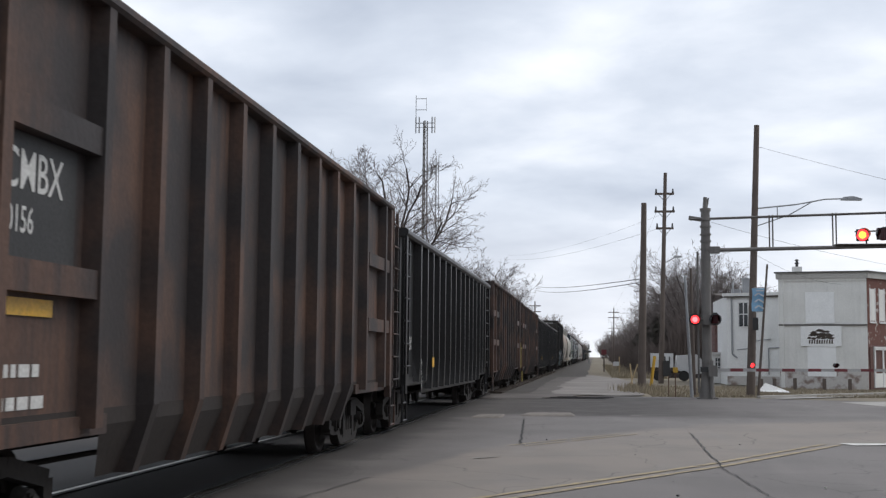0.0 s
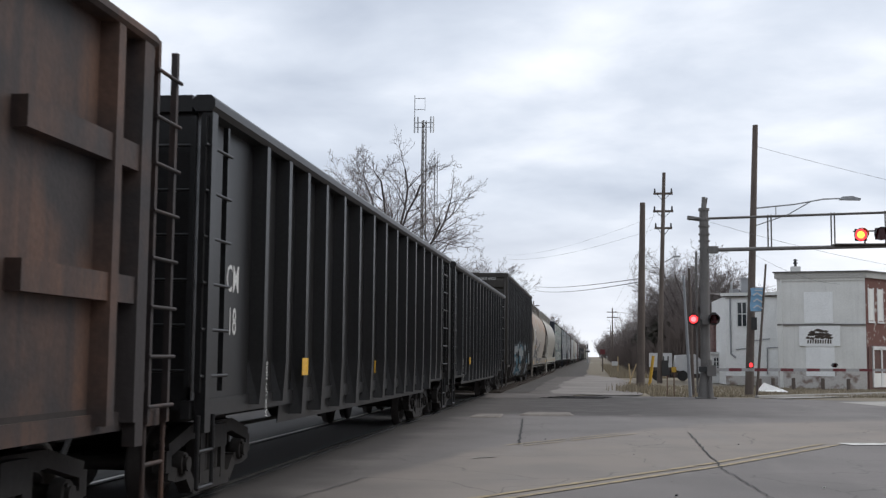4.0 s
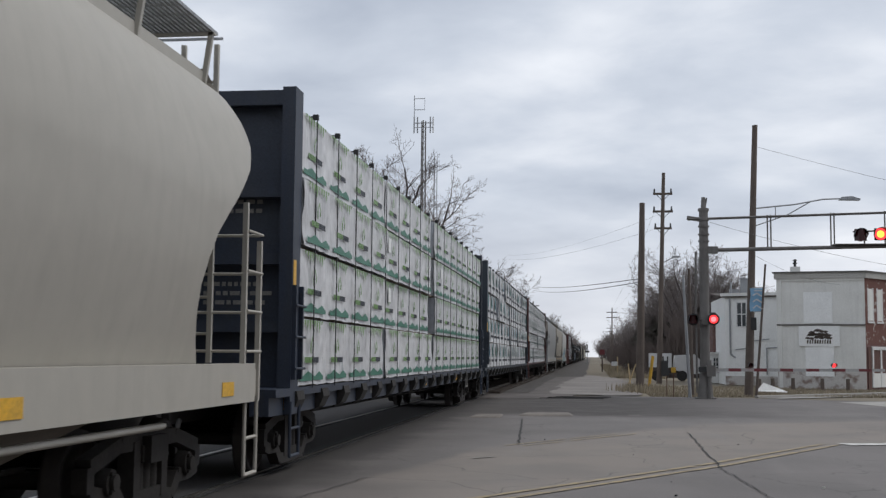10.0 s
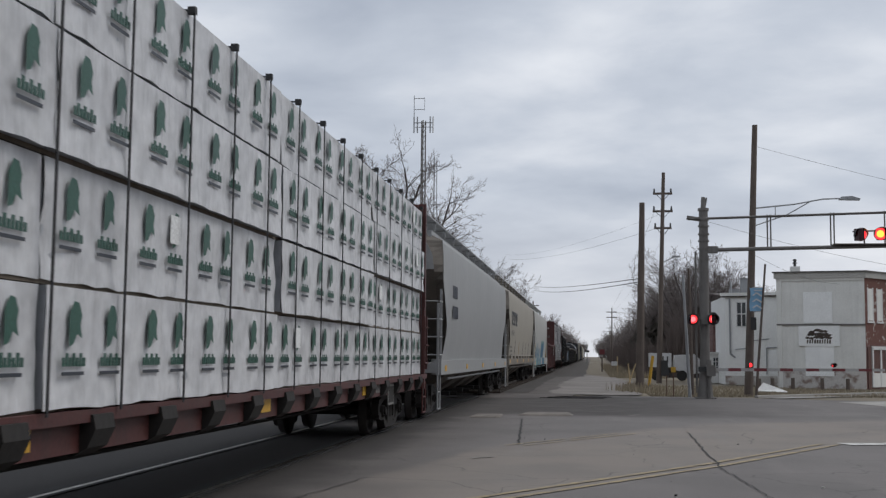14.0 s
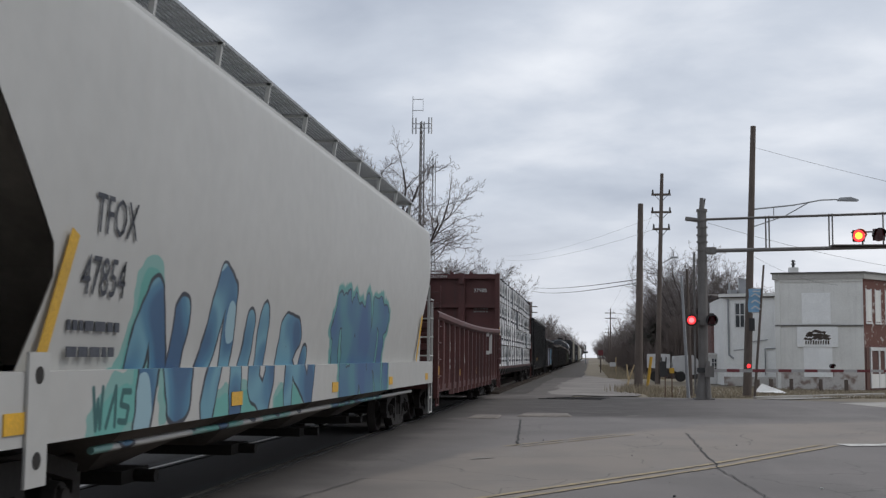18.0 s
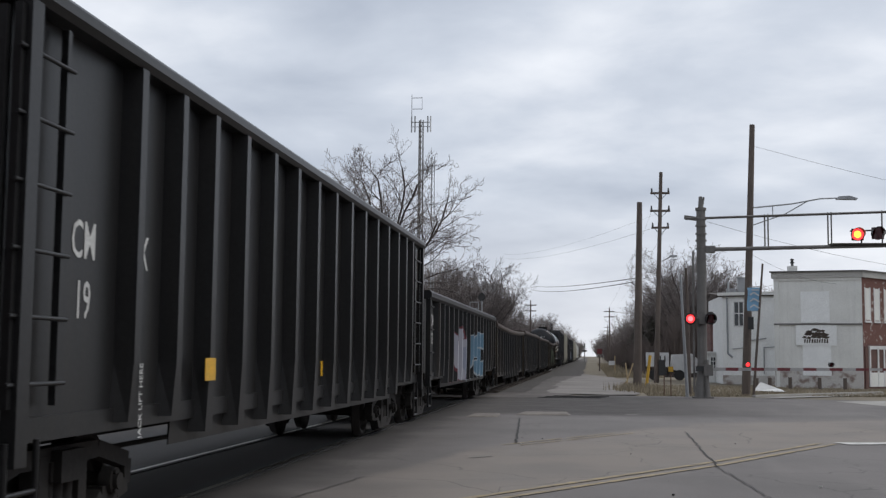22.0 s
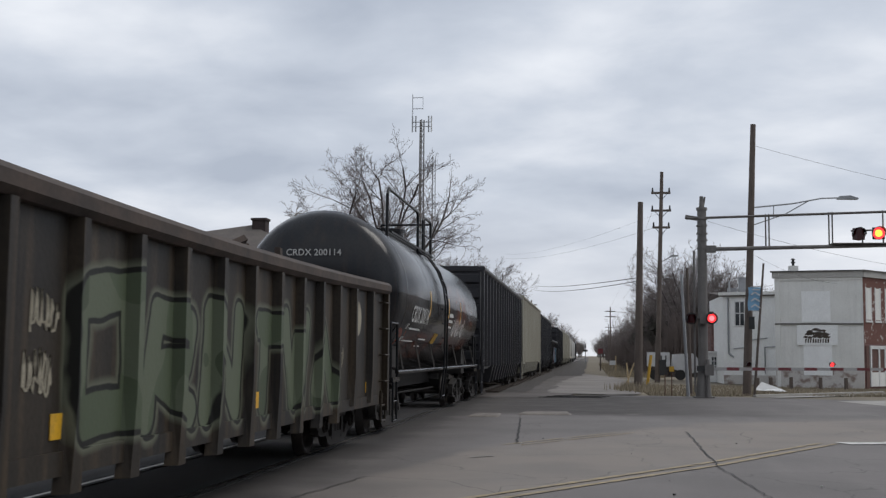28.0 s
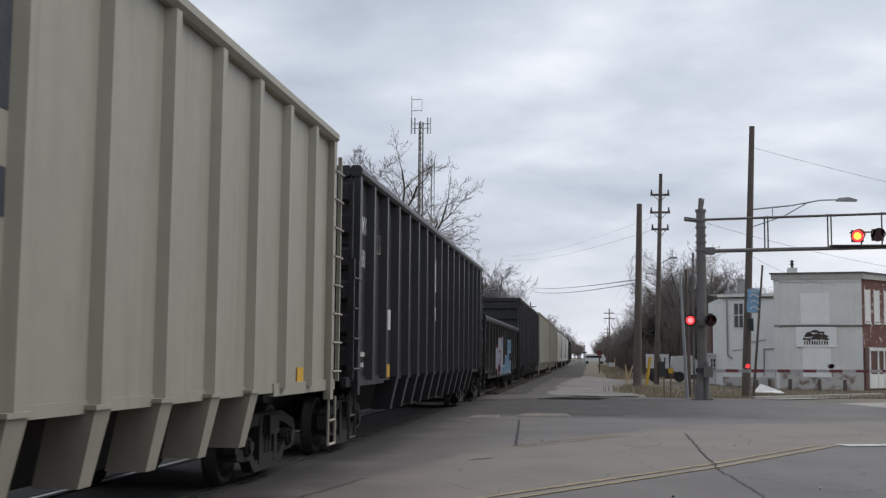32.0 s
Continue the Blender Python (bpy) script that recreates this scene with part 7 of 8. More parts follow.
def lumber_car(s0, s1, label, mat, prints, inks, seed, number=None, red_end=False):
    c = freight("centerbeam_flatcar", s0, s1, label)
    L = s1 - s0
    running(c, L, 2.2)
    W, deck = 1.45, 1.10
    part("deck", Geo().box(-W, W, 0, L, deck - 0.09, deck), mat, c)
    for s in (1, -1):
        a, b = sorted((s * (W - 0.3), s * (W - 0.08)))
        part("side_sill", Geo().box(a, b, 0, L, 0.80, deck - 0.09), mat, c)
    part("center_beam", Geo().box(-0.1, 0.1, 0.5, L - 0.5, deck, 1.5).box(-0.1, 0.1, 0.5, L - 0.5, 4.25, 4.45), mat, c)
    for k in range(10):
        y = 1.4 + (L - 2.8) * k / 9
        part("beam_post", Geo().box(-0.09, 0.09, y - 0.08, y + 0.08, 1.5, 4.25), mat, c)
    # strap winches along the sill
    n = 18
    winch = Geo().sweep([(0, 0), (0.16, -0.02), (0.18, -0.12), (0.12, -0.25), (0.02, -0.31), (0, -0.31)], -0.17, 0.17).mesh("strap_pocket", UNDER)
    for k in range(n):
        y = 1.0 + (L - 2.0) * k / (n - 1)
        part("strap_pocket", winch, None, c, m=Matrix.Translation((W - 0.14, y, deck - 0.02)))
    for k in range(5):
        reflector(c, 0.6 + (L - 1.6) * k / 4, 0.86, W - 0.075, 0.36, 0.17)
    for k, (y, w, h) in enumerate(((5.9, 0.55, 0.12), (7.4, 0.4, 0.12), (L - 7.6, 0.5, 0.08), (L - 5.4, 0.45, 0.14))):
        stencil_bars(c, y, 1.0, W - 0.08, 1, MARK_FAINT, w, h, 0.2, seed + k)
    part("test_panel", Geo().box(W - 0.08, W - 0.06, L - 4.3, L - 3.75, 0.62, 0.98), MARK_FAINT, c, "pale framed test record panel")
    part("test_panel", Geo().box(W - 0.062, W - 0.055, L - 4.26, L - 3.79, 0.66, 0.94), UNDER, c)
    # bulkheads: frame, cross ribs, sheet
    top = 4.66
    for y, d in ((0.6, 1), (L - 0.28, -1)):
        ya, yb = sorted((y, y + d * (0.35 if d > 0 else 0.14)))
        part("bulkhead_sheet", Geo().box(-W + 0.08, W - 0.08, *sorted((y + d * 0.24, y + d * 0.29)), deck, top - 0.1), mat, c)
        for s in (-1, 1):
            a, b = sorted((s * (W - 0.16), s * W))
            part("bulkhead_post", Geo().box(a, b, ya, yb, deck - 0.3, top), mat, c)
        part("bulkhead_post", Geo().box(-0.12, 0.12, *sorted((y + d * 0.05, y + d * 0.24)), deck, top), mat, c)
        for z in (1.75, 2.55, 3.35, 4.46):
            part("bulkhead_rib", Geo().box(-W + 0.16, W - 0.16, *sorted((y + d * 0.08, y + d * 0.24)), z, z + (0.13 if z < 4 else 0.18)), mat, c)
        for s in (-1, 1):
            g = Geo().face([(s * (W - 0.16), y + d * 0.2, top - 0.4), (s * (W - 0.5), y + d * 0.2, top - 0.16), (s * (W - 0.16), y + d * 0.2, top - 0.16)])
            part("gusset", g, mat, c)
        end_ladder(c, y + d * 0.06, -W + 0.2, -W + 0.62, 1.3, 4.2, mat, 7)
        ladder(c, y - 0.4 if d < 0 else y + 0.02, deck + 0.1, 2.3, W, mat, 3, 0.36)
        step(c, y - 0.38 if d < 0 else y + 0.02, W, mat, 0.32, 0.95)
        part("end_handhold", Geo().path([(-1.3, y + d * 0.1, top), (-1.3, y + d * 0.1, top + 0.09), (-0.75, y + d * 0.1, top + 0.09), (-0.75, y + d * 0.1, top)], 0.02), mat, c)
        for x in (-0.45, 0.3):
            part("lift_lug", Geo().box(x, x + 0.05, *sorted((y + d * 0.1, y + d * 0.2)), top - 0.04, top + 0.1).box(x + 0.05, x + 0.13, *sorted((y + d * 0.1, y + d * 0.2)), top - 0.04, top + 0.05), mat, c)
    part("bulkhead_reflector", Geo().box(W, W + 0.006, 0.64, 0.76, 1.3, 2.0).box(W, W + 0.006, 0.64, 0.76, 2.1, 2.6), REFLECT, c, "yellow strip on the post")
    if number:
        lettering(number, 0.2, MARK_WHITE, c, (0.45, 0.832, 3.95), FRONT)
    if red_end:
        stencil_bars_front(c, 0.45, 3.45, 3, 0.55)
        stencil_bars_front(c, 0.3, 2.35, 3, 0.75)
        lettering("CAUTION", 0.15, MARK_WHITE, c, (-1.25, 0.672, 4.49), FRONT)
    # bundles: tiers of wrapped lumber on both sides of the beam
    rnd = random.Random(seed)
    face_x, depth = W - 0.02, 1.28
    tiers, h = 4, 0.80
    lengths = {"tree": (4.2, 3.4, 3.3, 4.2, 3.3, 3.9), "house": (5.7, 5.55, 5.3, 5.3), "leaf": (4.95, 4.95, 4.95, 4.95)}[prints]
    gap = {"tree": 0.4, "house": 0.55, "leaf": 0.06}[prints]
    span = L - 1.55 - gap
    lengths = [q * span / sum(lengths) for q in lengths]
    made = {}
    for tier in range(tiers):
        z = deck + 0.03 + tier * (h + 0.045)
        y = 0.98
        for i, q in enumerate(lengths):
            out = 0.11 * (rnd.random() - 0.5)
            if i == len(lengths) // 2:
                y += gap
            for s in (1, -1):
                g = Geo()
                a, b = sorted((s * (face_x - depth), s * (face_x - 0.03)))
                g.box(0, 1, 0.03, q - 0.03, 0.0, h)
                g.v = [(a + vx * (b - a), vy, vz) for vx, vy, vz in g.v]
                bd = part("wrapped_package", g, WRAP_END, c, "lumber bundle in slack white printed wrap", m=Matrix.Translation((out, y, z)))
                if s < 0:
                    continue
                part("wrap", torn_sheet(q - 0.02, h, seed * 50 + tier * 7 + i), WRAP, bd, m=Matrix.Translation((face_x - 0.015, 0.01, 0)))
                key = round(q, 2)
                if key not in made:
                    made[key] = [gg.mesh("print", ink) for gg, ink in zip(bundle_prints(q, prints), inks)]
                for nm, me in zip(("printed_mark", "printed_mark", "printed_band"), made[key]):
                    part(nm, me, None, bd, m=Matrix.Translation((face_x + 0.006, 0, 0.02)))["kind"] = "stuff"
                if rnd.random() < 0.35:
                    u = 0.1 + rnd.random() * (q - 0.6)
                    part("label_sheet", Geo().box(0, 0.004, u, u + 0.24, h * 0.55, h * 0.85), BOARD_WHITE, bd, m=Matrix.Translation((face_x + 0.012, 0, 0)))
            y += q
        for s in (1, -1):
            a, b = sorted((s * 0.15, s * (face_x - 0.06)))
            part("dunnage", Geo().box(a, b, 0.98, L - 0.55, z - 0.035, z - 0.002), DUNNAGE, c, "sawn timber bearers between tiers")
    n = 18
    hz = deck + 0.03 + tiers * (h + 0.045)
    strap = Geo().box(0, 0.01, -0.014, 0.014, deck - 0.02, hz).box(-1.3, 0.01, -0.016, 0.016, hz - 0.03, hz - 0.015).box(-0.05, 0.018, -0.03, 0.03, hz - 0.06, hz + 0.005).mesh("strap", STRAP)
    for k in range(n):
        y = 1.5 + (L - 2.6) * k / (n - 1) + 0.12 * (rnd.random() - 0.5)
        part("strap", strap, None, c, m=Matrix.Translation((face_x + 0.045, y, 0)))
    return c


def stencil_bars_front(car, x, z, rows, w):
    g = Geo()
    rnd = random.Random(int(z * 100))
    for r in range(rows):
        u = x
        while u < x + w:
            k = 0.04 + 0.1 * rnd.random()
            g.box(u, u + k, 0.828, 0.834, z - r * 0.11 - 0.05, z - r * 0.11)
            u += k + 0.03
    part("stencilled_data", g, MARK_FAINT, car, "small faded painted lines")["kind"] = "stuff"


def tank_car(s0, s1, label):
    c = freight("tank_car", s0, s1, label)
    L = s1 - s0
    running(c, L, 1.7)
    R, cz = 1.52, 2.63
    spray = mural(TANK_BLACK, 7.4, 13.2, 1.7, 3.0, 4, 0.17, [(0.24, 0.065, 0.03), (0.06, 0.035, 0.03), (0.30, 0.085, 0.03), (0.02, 0.018, 0.018)], (0.03, 0.03, 0.034), None, 0.1, 24, 0.8)
    spray = mural(spray, 1.0, 6.2, 1.45, 1.95, 6, 0.05, [(0.26, 0.06, 0.03), (0.32, 0.09, 0.03)], (0.10, 0.035, 0.03), None, 0.1, 3, 0.6, 0.02)
    rows = []
    prof = [(0.0, 0.02), (0.02, 0.5), (0.08, 0.9), (0.19, 1.2), (0.31, 1.38), (0.4, 1.45), (0.55, R)]
    ys = [(0.08 + a, r) for a, r in prof] + [(L * k / 8, R) for k in range(2, 7)] + [(L - 0.08 - a, r) for a, r in reversed(prof)]
    n = 40
    for y, r in ys:
        rows.append([(r * math.cos(2 * math.pi * k / n), y, cz + r * math.sin(2 * math.pi * k / n)) for k in range(n + 1)])
    part("tank", Geo().sheet(rows), spray, c)
    for y in (4.0, L - 4.0, 1.12, L - 1.12, 7.4):
        g = Geo()
        rr = R + 0.006
        g.sheet([[(rr * math.cos(2 * math.pi * k / n), y + dy, cz + rr * math.sin(2 * math.pi * k / n)) for k in range(n + 1)] for dy in (-0.02, 0.02)])
        part("weld_band", g, TANK_BLACK, c)
    part("side_pipe", Geo().path([(1.47, 0.3, 1.17), (1.47, L - 0.3, 1.17)], 0.04, 8), TANK_BLACK, c)
    part("side_pipe", Geo().path([(-1.47, 0.3, 1.17), (-1.47, L - 0.3, 1.17)], 0.04, 8), TANK_BLACK, c)
    for k in range(7):
        y = 1.0 + (L - 2.0) * k / 6
        part("pipe_bracket", Geo().beam((1.47, y, 1.17), (0.9, y, 1.35), 0.05, 0.05).beam((1.47, y, 1.17), (1.25, y + 0.7, 1.75), 0.03, 0.03), UNDER, c)
    for y in (1.7, L - 1.7):
        part("saddle", Geo().box(-1.2, 1.2, y - 0.35, y + 0.35, 0.95, 1.65), UNDER, c)
    for y, d in ((0, 1), (L, -1)):
        a, b = sorted((y, y + d * 0.75))
        part("end_platform", Geo().box(-1.45, 1.45, a, b, 1.0, 1.08), TANK_BLACK, c)
        g = Geo()
        for x in (-1.4, -0.5, 0.5, 1.4):
            g.tube((x, y, 1.05), (x, y, 2.05), 0.025, n=6)
        g.path([(-1.4, y, 2.05), (1.4, y, 2.05)], 0.025).path([(1.4, y, 2.05), (1.4, y + d * 0.7, 2.05), (1.4, y + d * 0.7, 1.05)], 0.025)
        part("end_rail", g, TANK_BLACK, c)
        step(c, y if d > 0 else y - 0.4, 1.45, TANK_BLACK, 0.32, 1.0)
    # manway, platform, rails, ladder
    my = 7.05
    top = cz + R
    part("manway", Geo().tube((0, my, top - 0.15), (0, my, top + 0.25), 0.46, n=26).tube((0, my, top + 0.25), (0, my, top + 0.32), 0.5, n=26), TANK_BLACK, c)
    g = Geo()
    for k in range(7):
        x = 0.45 + 0.09 * k
        g.box(x, x + 0.03, 2.2, 8.3, top - 0.26, top - 0.22)
    part("platform", g, DARK_METAL, c, "narrow steel grating platform")
    z0, z1, xb = top - 0.35, top + 0.62, 0.95
    part("platform_rail", Geo().path([(xb, 2.0, z0), (xb, 2.0, z1 - 0.14), (xb, 2.15, z1), (xb, 5.9, z1), (xb, 6.02, z1 - 0.06), (xb, 6.06, z1 - 0.2), (xb, 6.06, z0)], 0.032, 8), TANK_BLACK, c)
    part("platform_rail", Geo().path([(xb, 6.85, z0), (xb, 6.85, z1 - 0.12), (xb, 6.95, z1 - 0.02), (xb, 7.1, z1), (xb, 8.1, z1), (xb, 8.18, z1 - 0.06), (xb, 8.18, z0)], 0.032, 8).path([(xb, 7.05, z0), (xb, 7.05, z1 - 0.02)], 0.026, 8), TANK_BLACK, c)
    part("platform_rail", Geo().path([(xb, 6.06, z0 + 0.55), (xb, 8.18, z0 + 0.55)], 0.022).path([(xb, 8.18, z1 - 0.05), (-0.3, 8.18, z1 - 0.05), (-0.3, 8.18, z0)], 0.026), TANK_BLACK, c)
    part("rail_foot", Geo().beam((xb, 6.06, z0), (xb, 8.18, z0), 0.09, 0.05), TANK_BLACK, c)
    ly = 6.02
    g = Geo()
    for dy in (0.0, 0.42):
        pts = [(0.98, ly + dy, top - 0.3)] + [((R + 0.1) * math.cos(a), ly + dy, cz + (R + 0.1) * math.sin(a)) for a in (0.75, 0.5, 0.25, 0.0)] + [(1.6, ly + dy, 1.2), (1.52, ly + dy, 0.5)]
        g.path(pts, 0.024)
    for k in range(10):
        z = 0.55 + 0.33 * k
        x = 1.55 if z < cz else math.sqrt(max(0.1, (R + 0.1) ** 2 - (z - cz) ** 2))
        g.tube((x, ly, z), (x, ly + 0.42, z), 0.018, n=6)
    part("ladder", g, TANK_BLACK, c)
    scribble(c, lambda z: math.sqrt(R * R - (z - cz) ** 2) + 0.012, 8.7, 11.2, 1.95, 2.45, 61, MARK_WHITE, 0.035, 11)
    lettering("CRDX 200114", 0.47, MARK_WHITE, c, (1.452, 1.97, cz - 0.5), SIDE @ Matrix.Rotation(radians(13), 4, "X"), 0.8)
    lettering("LMT", 0.17, MARK_WHITE, c, (1.37, 1.75, 1.98), SIDE @ Matrix.Rotation(radians(26), 4, "X"))
    lettering("WT", 0.17, MARK_WHITE, c, (1.235, 1.75, 1.74), SIDE @ Matrix.Rotation(radians(34), 4, "X"))
    lettering("CRDX 200114", 0.17, MARK_WHITE, c, (-0.56, 0.075, 3.26), FRONT)
    g = Geo()
    for k, (y, z, w) in enumerate(((2.2, 1.98, 1.4), (2.1, 1.75, 1.3), (4.1, 1.8, 0.9), (4.1, 1.66, 0.8), (7.8, 2.4, 0.6), (7.8, 2.27, 0.7), (7.8, 2.14, 0.6))):
        x = math.sqrt(R * R - (z - cz) ** 2) + 0.012
        u = y
        while u < y + w:
            g.box(x - 0.012, x, u, u + 0.1, z, z + 0.09)
            u += 0.14
    part("stencilled_data", g, MARK_WHITE, c, "rows of small white painted data")["kind"] = "stuff"
    for y in (4.28, 7.5, 10.0):
        g = Geo().sheet([[(1.528 * math.cos(a), y + dy, cz + 1.528 * math.sin(a)) for a in (-0.22, -0.1, 0.02, 0.14)] for dy in (0, 0.09)])
        part("reflector", g, REFLECT, c, "yellow vertical reflector strip")
    part("warning_panel", Geo().sheet([[(1.53 * math.cos(a), y, cz + 1.53 * math.sin(a)) for a in (-0.62, -0.45)] for y in (6.0, 6.6)]), PAINT_YELLOW, c, "yellow square panel low on the tank")
    return c


ROUND = [(1.30, 1.34), (1.36, 1.55), (1.42, 1.8), (1.48, 2.1), (1.52, 2.35), (1.54, 2.6), (1.55, 2.8), (1.55, 3.0), (1.50, 3.35), (1.38, 3.75), (1.18, 4.1), (0.95, 4.28), (0.5, 4.40), (0.02, 4.44)]
SLAB = [(1.42, 1.36), (1.47, 1.8), (1.52, 2.4), (1.54, 2.9), (1.54, 3.4), (1.53, 3.85), (1.51, 4.12), (1.2, 4.28), (0.7, 4.38), (0.02, 4.42)]


def finer(profile, n=3):
    """More points on a bowed side, rounded between the given ones."""
    out = []
    for i in range(len(profile) - 1):
        p = [Vector(profile[max(0, min(len(profile) - 1, k))]) for k in (i - 1, i, i + 1, i + 2)]
        for j in range(n):
            t = j / n
            q = 0.5 * (2 * p[1] + (p[2] - p[0]) * t + (2 * p[0] - 5 * p[1] + 4 * p[2] - p[3]) * t * t + (3 * p[1] - p[0] - 3 * p[2] + p[3]) * t ** 3)
            out.append(tuple(q))
    return out + [profile[-1]]


ROUND, SLAB = finer(ROUND[:-2]) + ROUND[-2:], finer(SLAB[:-3]) + SLAB[-3:]


def round_end(z):
    """The body's end bulges in towards the car's middle."""
    line = ((1.34, 1.3), (1.6, 1.55), (1.85, 1.7), (2.1, 1.74), (2.35, 1.66), (2.6, 1.48), (2.85, 1.16), (3.1, 0.78), (3.35, 0.42), (3.6, 0.2), (3.85, 0.18), (4.05, 0.3), (4.5, 0.55))
    return run(z, line)


def slab_end(z):
    if z > 3.15:
        return 0.6
    if z > 2.1:
        return 0.6 + (3.15 - z) * 1.0
    return 1.65 - (2.1 - z) * 0.55


# -- the consist, in the order in which it passes
rusty_hopper(4.95, 19.8, "rust-streaked brown steel ore hopper in motion", "CMBX", "70156", 2)
coal_black(20.6, 37.5, "black steel coal gondola with tall posts", ("CMBX", "15", 1.6), 3)
rusty_hopper(38.95, 53.75, "rusty brown hopper with banded ends", "CMBX", "01190", 3, 2.62)
rusty_hopper(54.92, 70.45, "rusty brown hopper with yellow end plate", "CMBX", "01151", 4, 3.05, 3.97)
coal_black(71.2, 88.7, "black coal gondola behind the rusty hoppers", ("CMBX", "18", 2.1), 5)
coal_black(89.6, 106.0, "black coal gondola ahead of a taller hopper", ("CMBX", "10", 1.6), 6)
DUSTY_GRAF = mural(DUSTY, 5.2, 16.6, 0.75, 2.1, 7, 0.13, [(0.30, 0.32, 0.32), (0.07, 0.15, 0.19), (0.34, 0.35, 0.34), (0.10, 0.20, 0.24), (0.30, 0.18, 0.05)], (0.02, 0.022, 0.03), (0.15, 0.19, 0.20), 0.03, 4, 0.9, 0.03, None, 0.22)
RIB_GRAF = mural(BLACK, 5.2, 16.6, 0.75, 2.1, 7, 0.13, [(0.30, 0.32, 0.32), (0.07, 0.15, 0.19), (0.34, 0.35, 0.34), (0.10, 0.20, 0.24), (0.30, 0.18, 0.05)], (0.02, 0.022, 0.03), (0.15, 0.19, 0.20), 0.03, 4, 0.9, 0.03, None, 0.22)
c7 = tall_hopper(107.0, 126.0, "tall charcoal hopper with spray-painted lower panels", DUSTY_GRAF, 4.79, ("AIMX", "6933"), 17, seed=8, panel=False, posts=[1.0, 2.2] + evenly(3.41, 16.07, 13) + [17.3, 18.35], post_mat=RIB_GRAF)
lettering("AIMX 6933", 0.17, MARK_WHITE, c7, (0.36, 0.3, 4.5), FRONT, 0.9)
RUSTY_TAN = mural(TAN, 0.3, 18.3, 3.3, 3.9, 5, 0.28, [(0.33, 0.23, 0.165), (0.31, 0.20, 0.14), (0.34, 0.27, 0.215)], (0.335, 0.285, 0.235), (0.34, 0.30, 0.255), 0.12, 12, 0.8, 0.12, None, 1.3)
SHAS = [[(1.05, 0.92), (0.5, 1.1), (0.42, 0.75), (0.95, 0.5), (0.7, 0.1), (-0.35, 0.08)], [(0.25, 0.95), (-0.05, 0.05), (0.25, 0.55), (0.7, 0.5), (0.65, 0.0)],
        [(0.85, 0.62), (0.35, 0.6), (0.1, 0.2), (0.65, 0.12), (0.9, 0.7), (0.8, 0.05)], [(0.9, 0.95), (0.35, 0.85), (0.75, 0.5), (0.65, 0.1), (0.0, 0.1)]]
TAN_GRAF = mural(RUSTY_TAN, 4.1, 10.1, 1.1, 2.3, 4, 0.235, [(0.018, 0.018, 0.02), (0.025, 0.025, 0.03)], (0.5, 0.5, 0.49), None, 0.1, 9, 0.97, 0.07, SHAS, 0.25)
SILL_GRAF = mural(TAN_SILL, 4.1, 10.1, 1.1, 2.3, 4, 0.235, [(0.018, 0.018, 0.02), (0.025, 0.025, 0.03)], (0.5, 0.5, 0.49), None, 0.1, 9, 0.97, 0.07, SHAS, 0.25)
c8, L8 = covered_hopper(126.6, 144.8, "rusty tan covered hopper with black graffiti", TAN, ROUND, round_end, (0.98, 1.34), 4.4, 4.76, sill_mat=SILL_GRAF, body_mat=TAN_GRAF, seed=7)
side_patch(c8, ROUND, 2.72, 3.8, 2.1, 3.08, WHITE_CAR, "number_patch", "pale repainted number patch")
side_text(c8, ROUND, "CRDX", 0.42, MARK_DARK, 2.78, 2.66, 0.72)
side_text(c8, ROUND, "11361", 0.42, MARK_DARK, 2.78, 2.22, 0.72)
for r, m_, o in ((0.19, PAINT_RED, 0.0), (0.145, WHITE_CAR, 0.004)):
    x = side_x(ROUND, 2.46) - 0.006 + o
    part("warning_disc", Geo().tube((x, 4.04, 2.46), (x + 0.012, 4.04, 2.46), r, n=20), m_, c8, "round red-rimmed warning mark")
part("warning_bar", Geo().beam((1.54, 3.94, 2.56), (1.54, 4.14, 2.36), 0.04, 0.006, up=(1, 0, 0)), PAINT_RED, c8)
side_patch(c8, ROUND, 4.32, 4.66, 2.28, 2.66, WHITE_CAR, "plate_mark", "small white plate mark")
for u, sd in ((3.3, 91), (6.3, 92), (8.4, 93)):
    scribble(c8, 1.53, u, u + 1.2, 1.95 if u < 4 else 2.45, 2.15 if u < 4 else 2.6, sd, GRIME_ORANGE, 0.035, 7)
c9, L9 = covered_hopper(147.0, 165.6, "clean pale grey covered hopper with rounded sides", PALE, ROUND, round_end, (1.02, 1.40), 4.4, 4.76, seed=9)
side_text(c9, ROUND, "AOKX", 0.38, MARK_DARK, 2.36, 2.56, 1.0)
side_text(c9, ROUND, "600598", 0.38, MARK_DARK, 2.3, 2.12, 1.0)
lettering("AOKX", 0.15, MARK_DARK, c9, (0.86, 0.412, 3.8), FRONT)
lettering("600598", 0.15, MARK_DARK, c9, (0.84, 0.412, 3.6), FRONT)
stencil_bars(c9, 2.75, 1.9, 1.47, 3, MARK_FAINT, 1.0, 0.07, 0.2, 9)
stencil_bars(c9, 7.3, 1.75, 1.47, 2, MARK_FAINT, 0.9, 0.06, 0.12, 19)
stencil_bars(c9, 10.8, 1.75, 1.47, 2, MARK_FAINT, 1.1, 0.06, 0.12, 29)
lumber_car(166.5, 190.7, "dark blue centerbeam flatcar of green-printed lumber", BLUE_STEEL, "house", (PRINT_LIME, PRINT_GREEN, PRINT_DARK), 11, "95", True)
lumber_car(191.6, 215.95, "slate centerbeam flatcar of tree-printed lumber", SLATE_STEEL, "tree", (PRINT_GREEN, PRINT_BLUE, PRINT_DARK), 12, "32300")
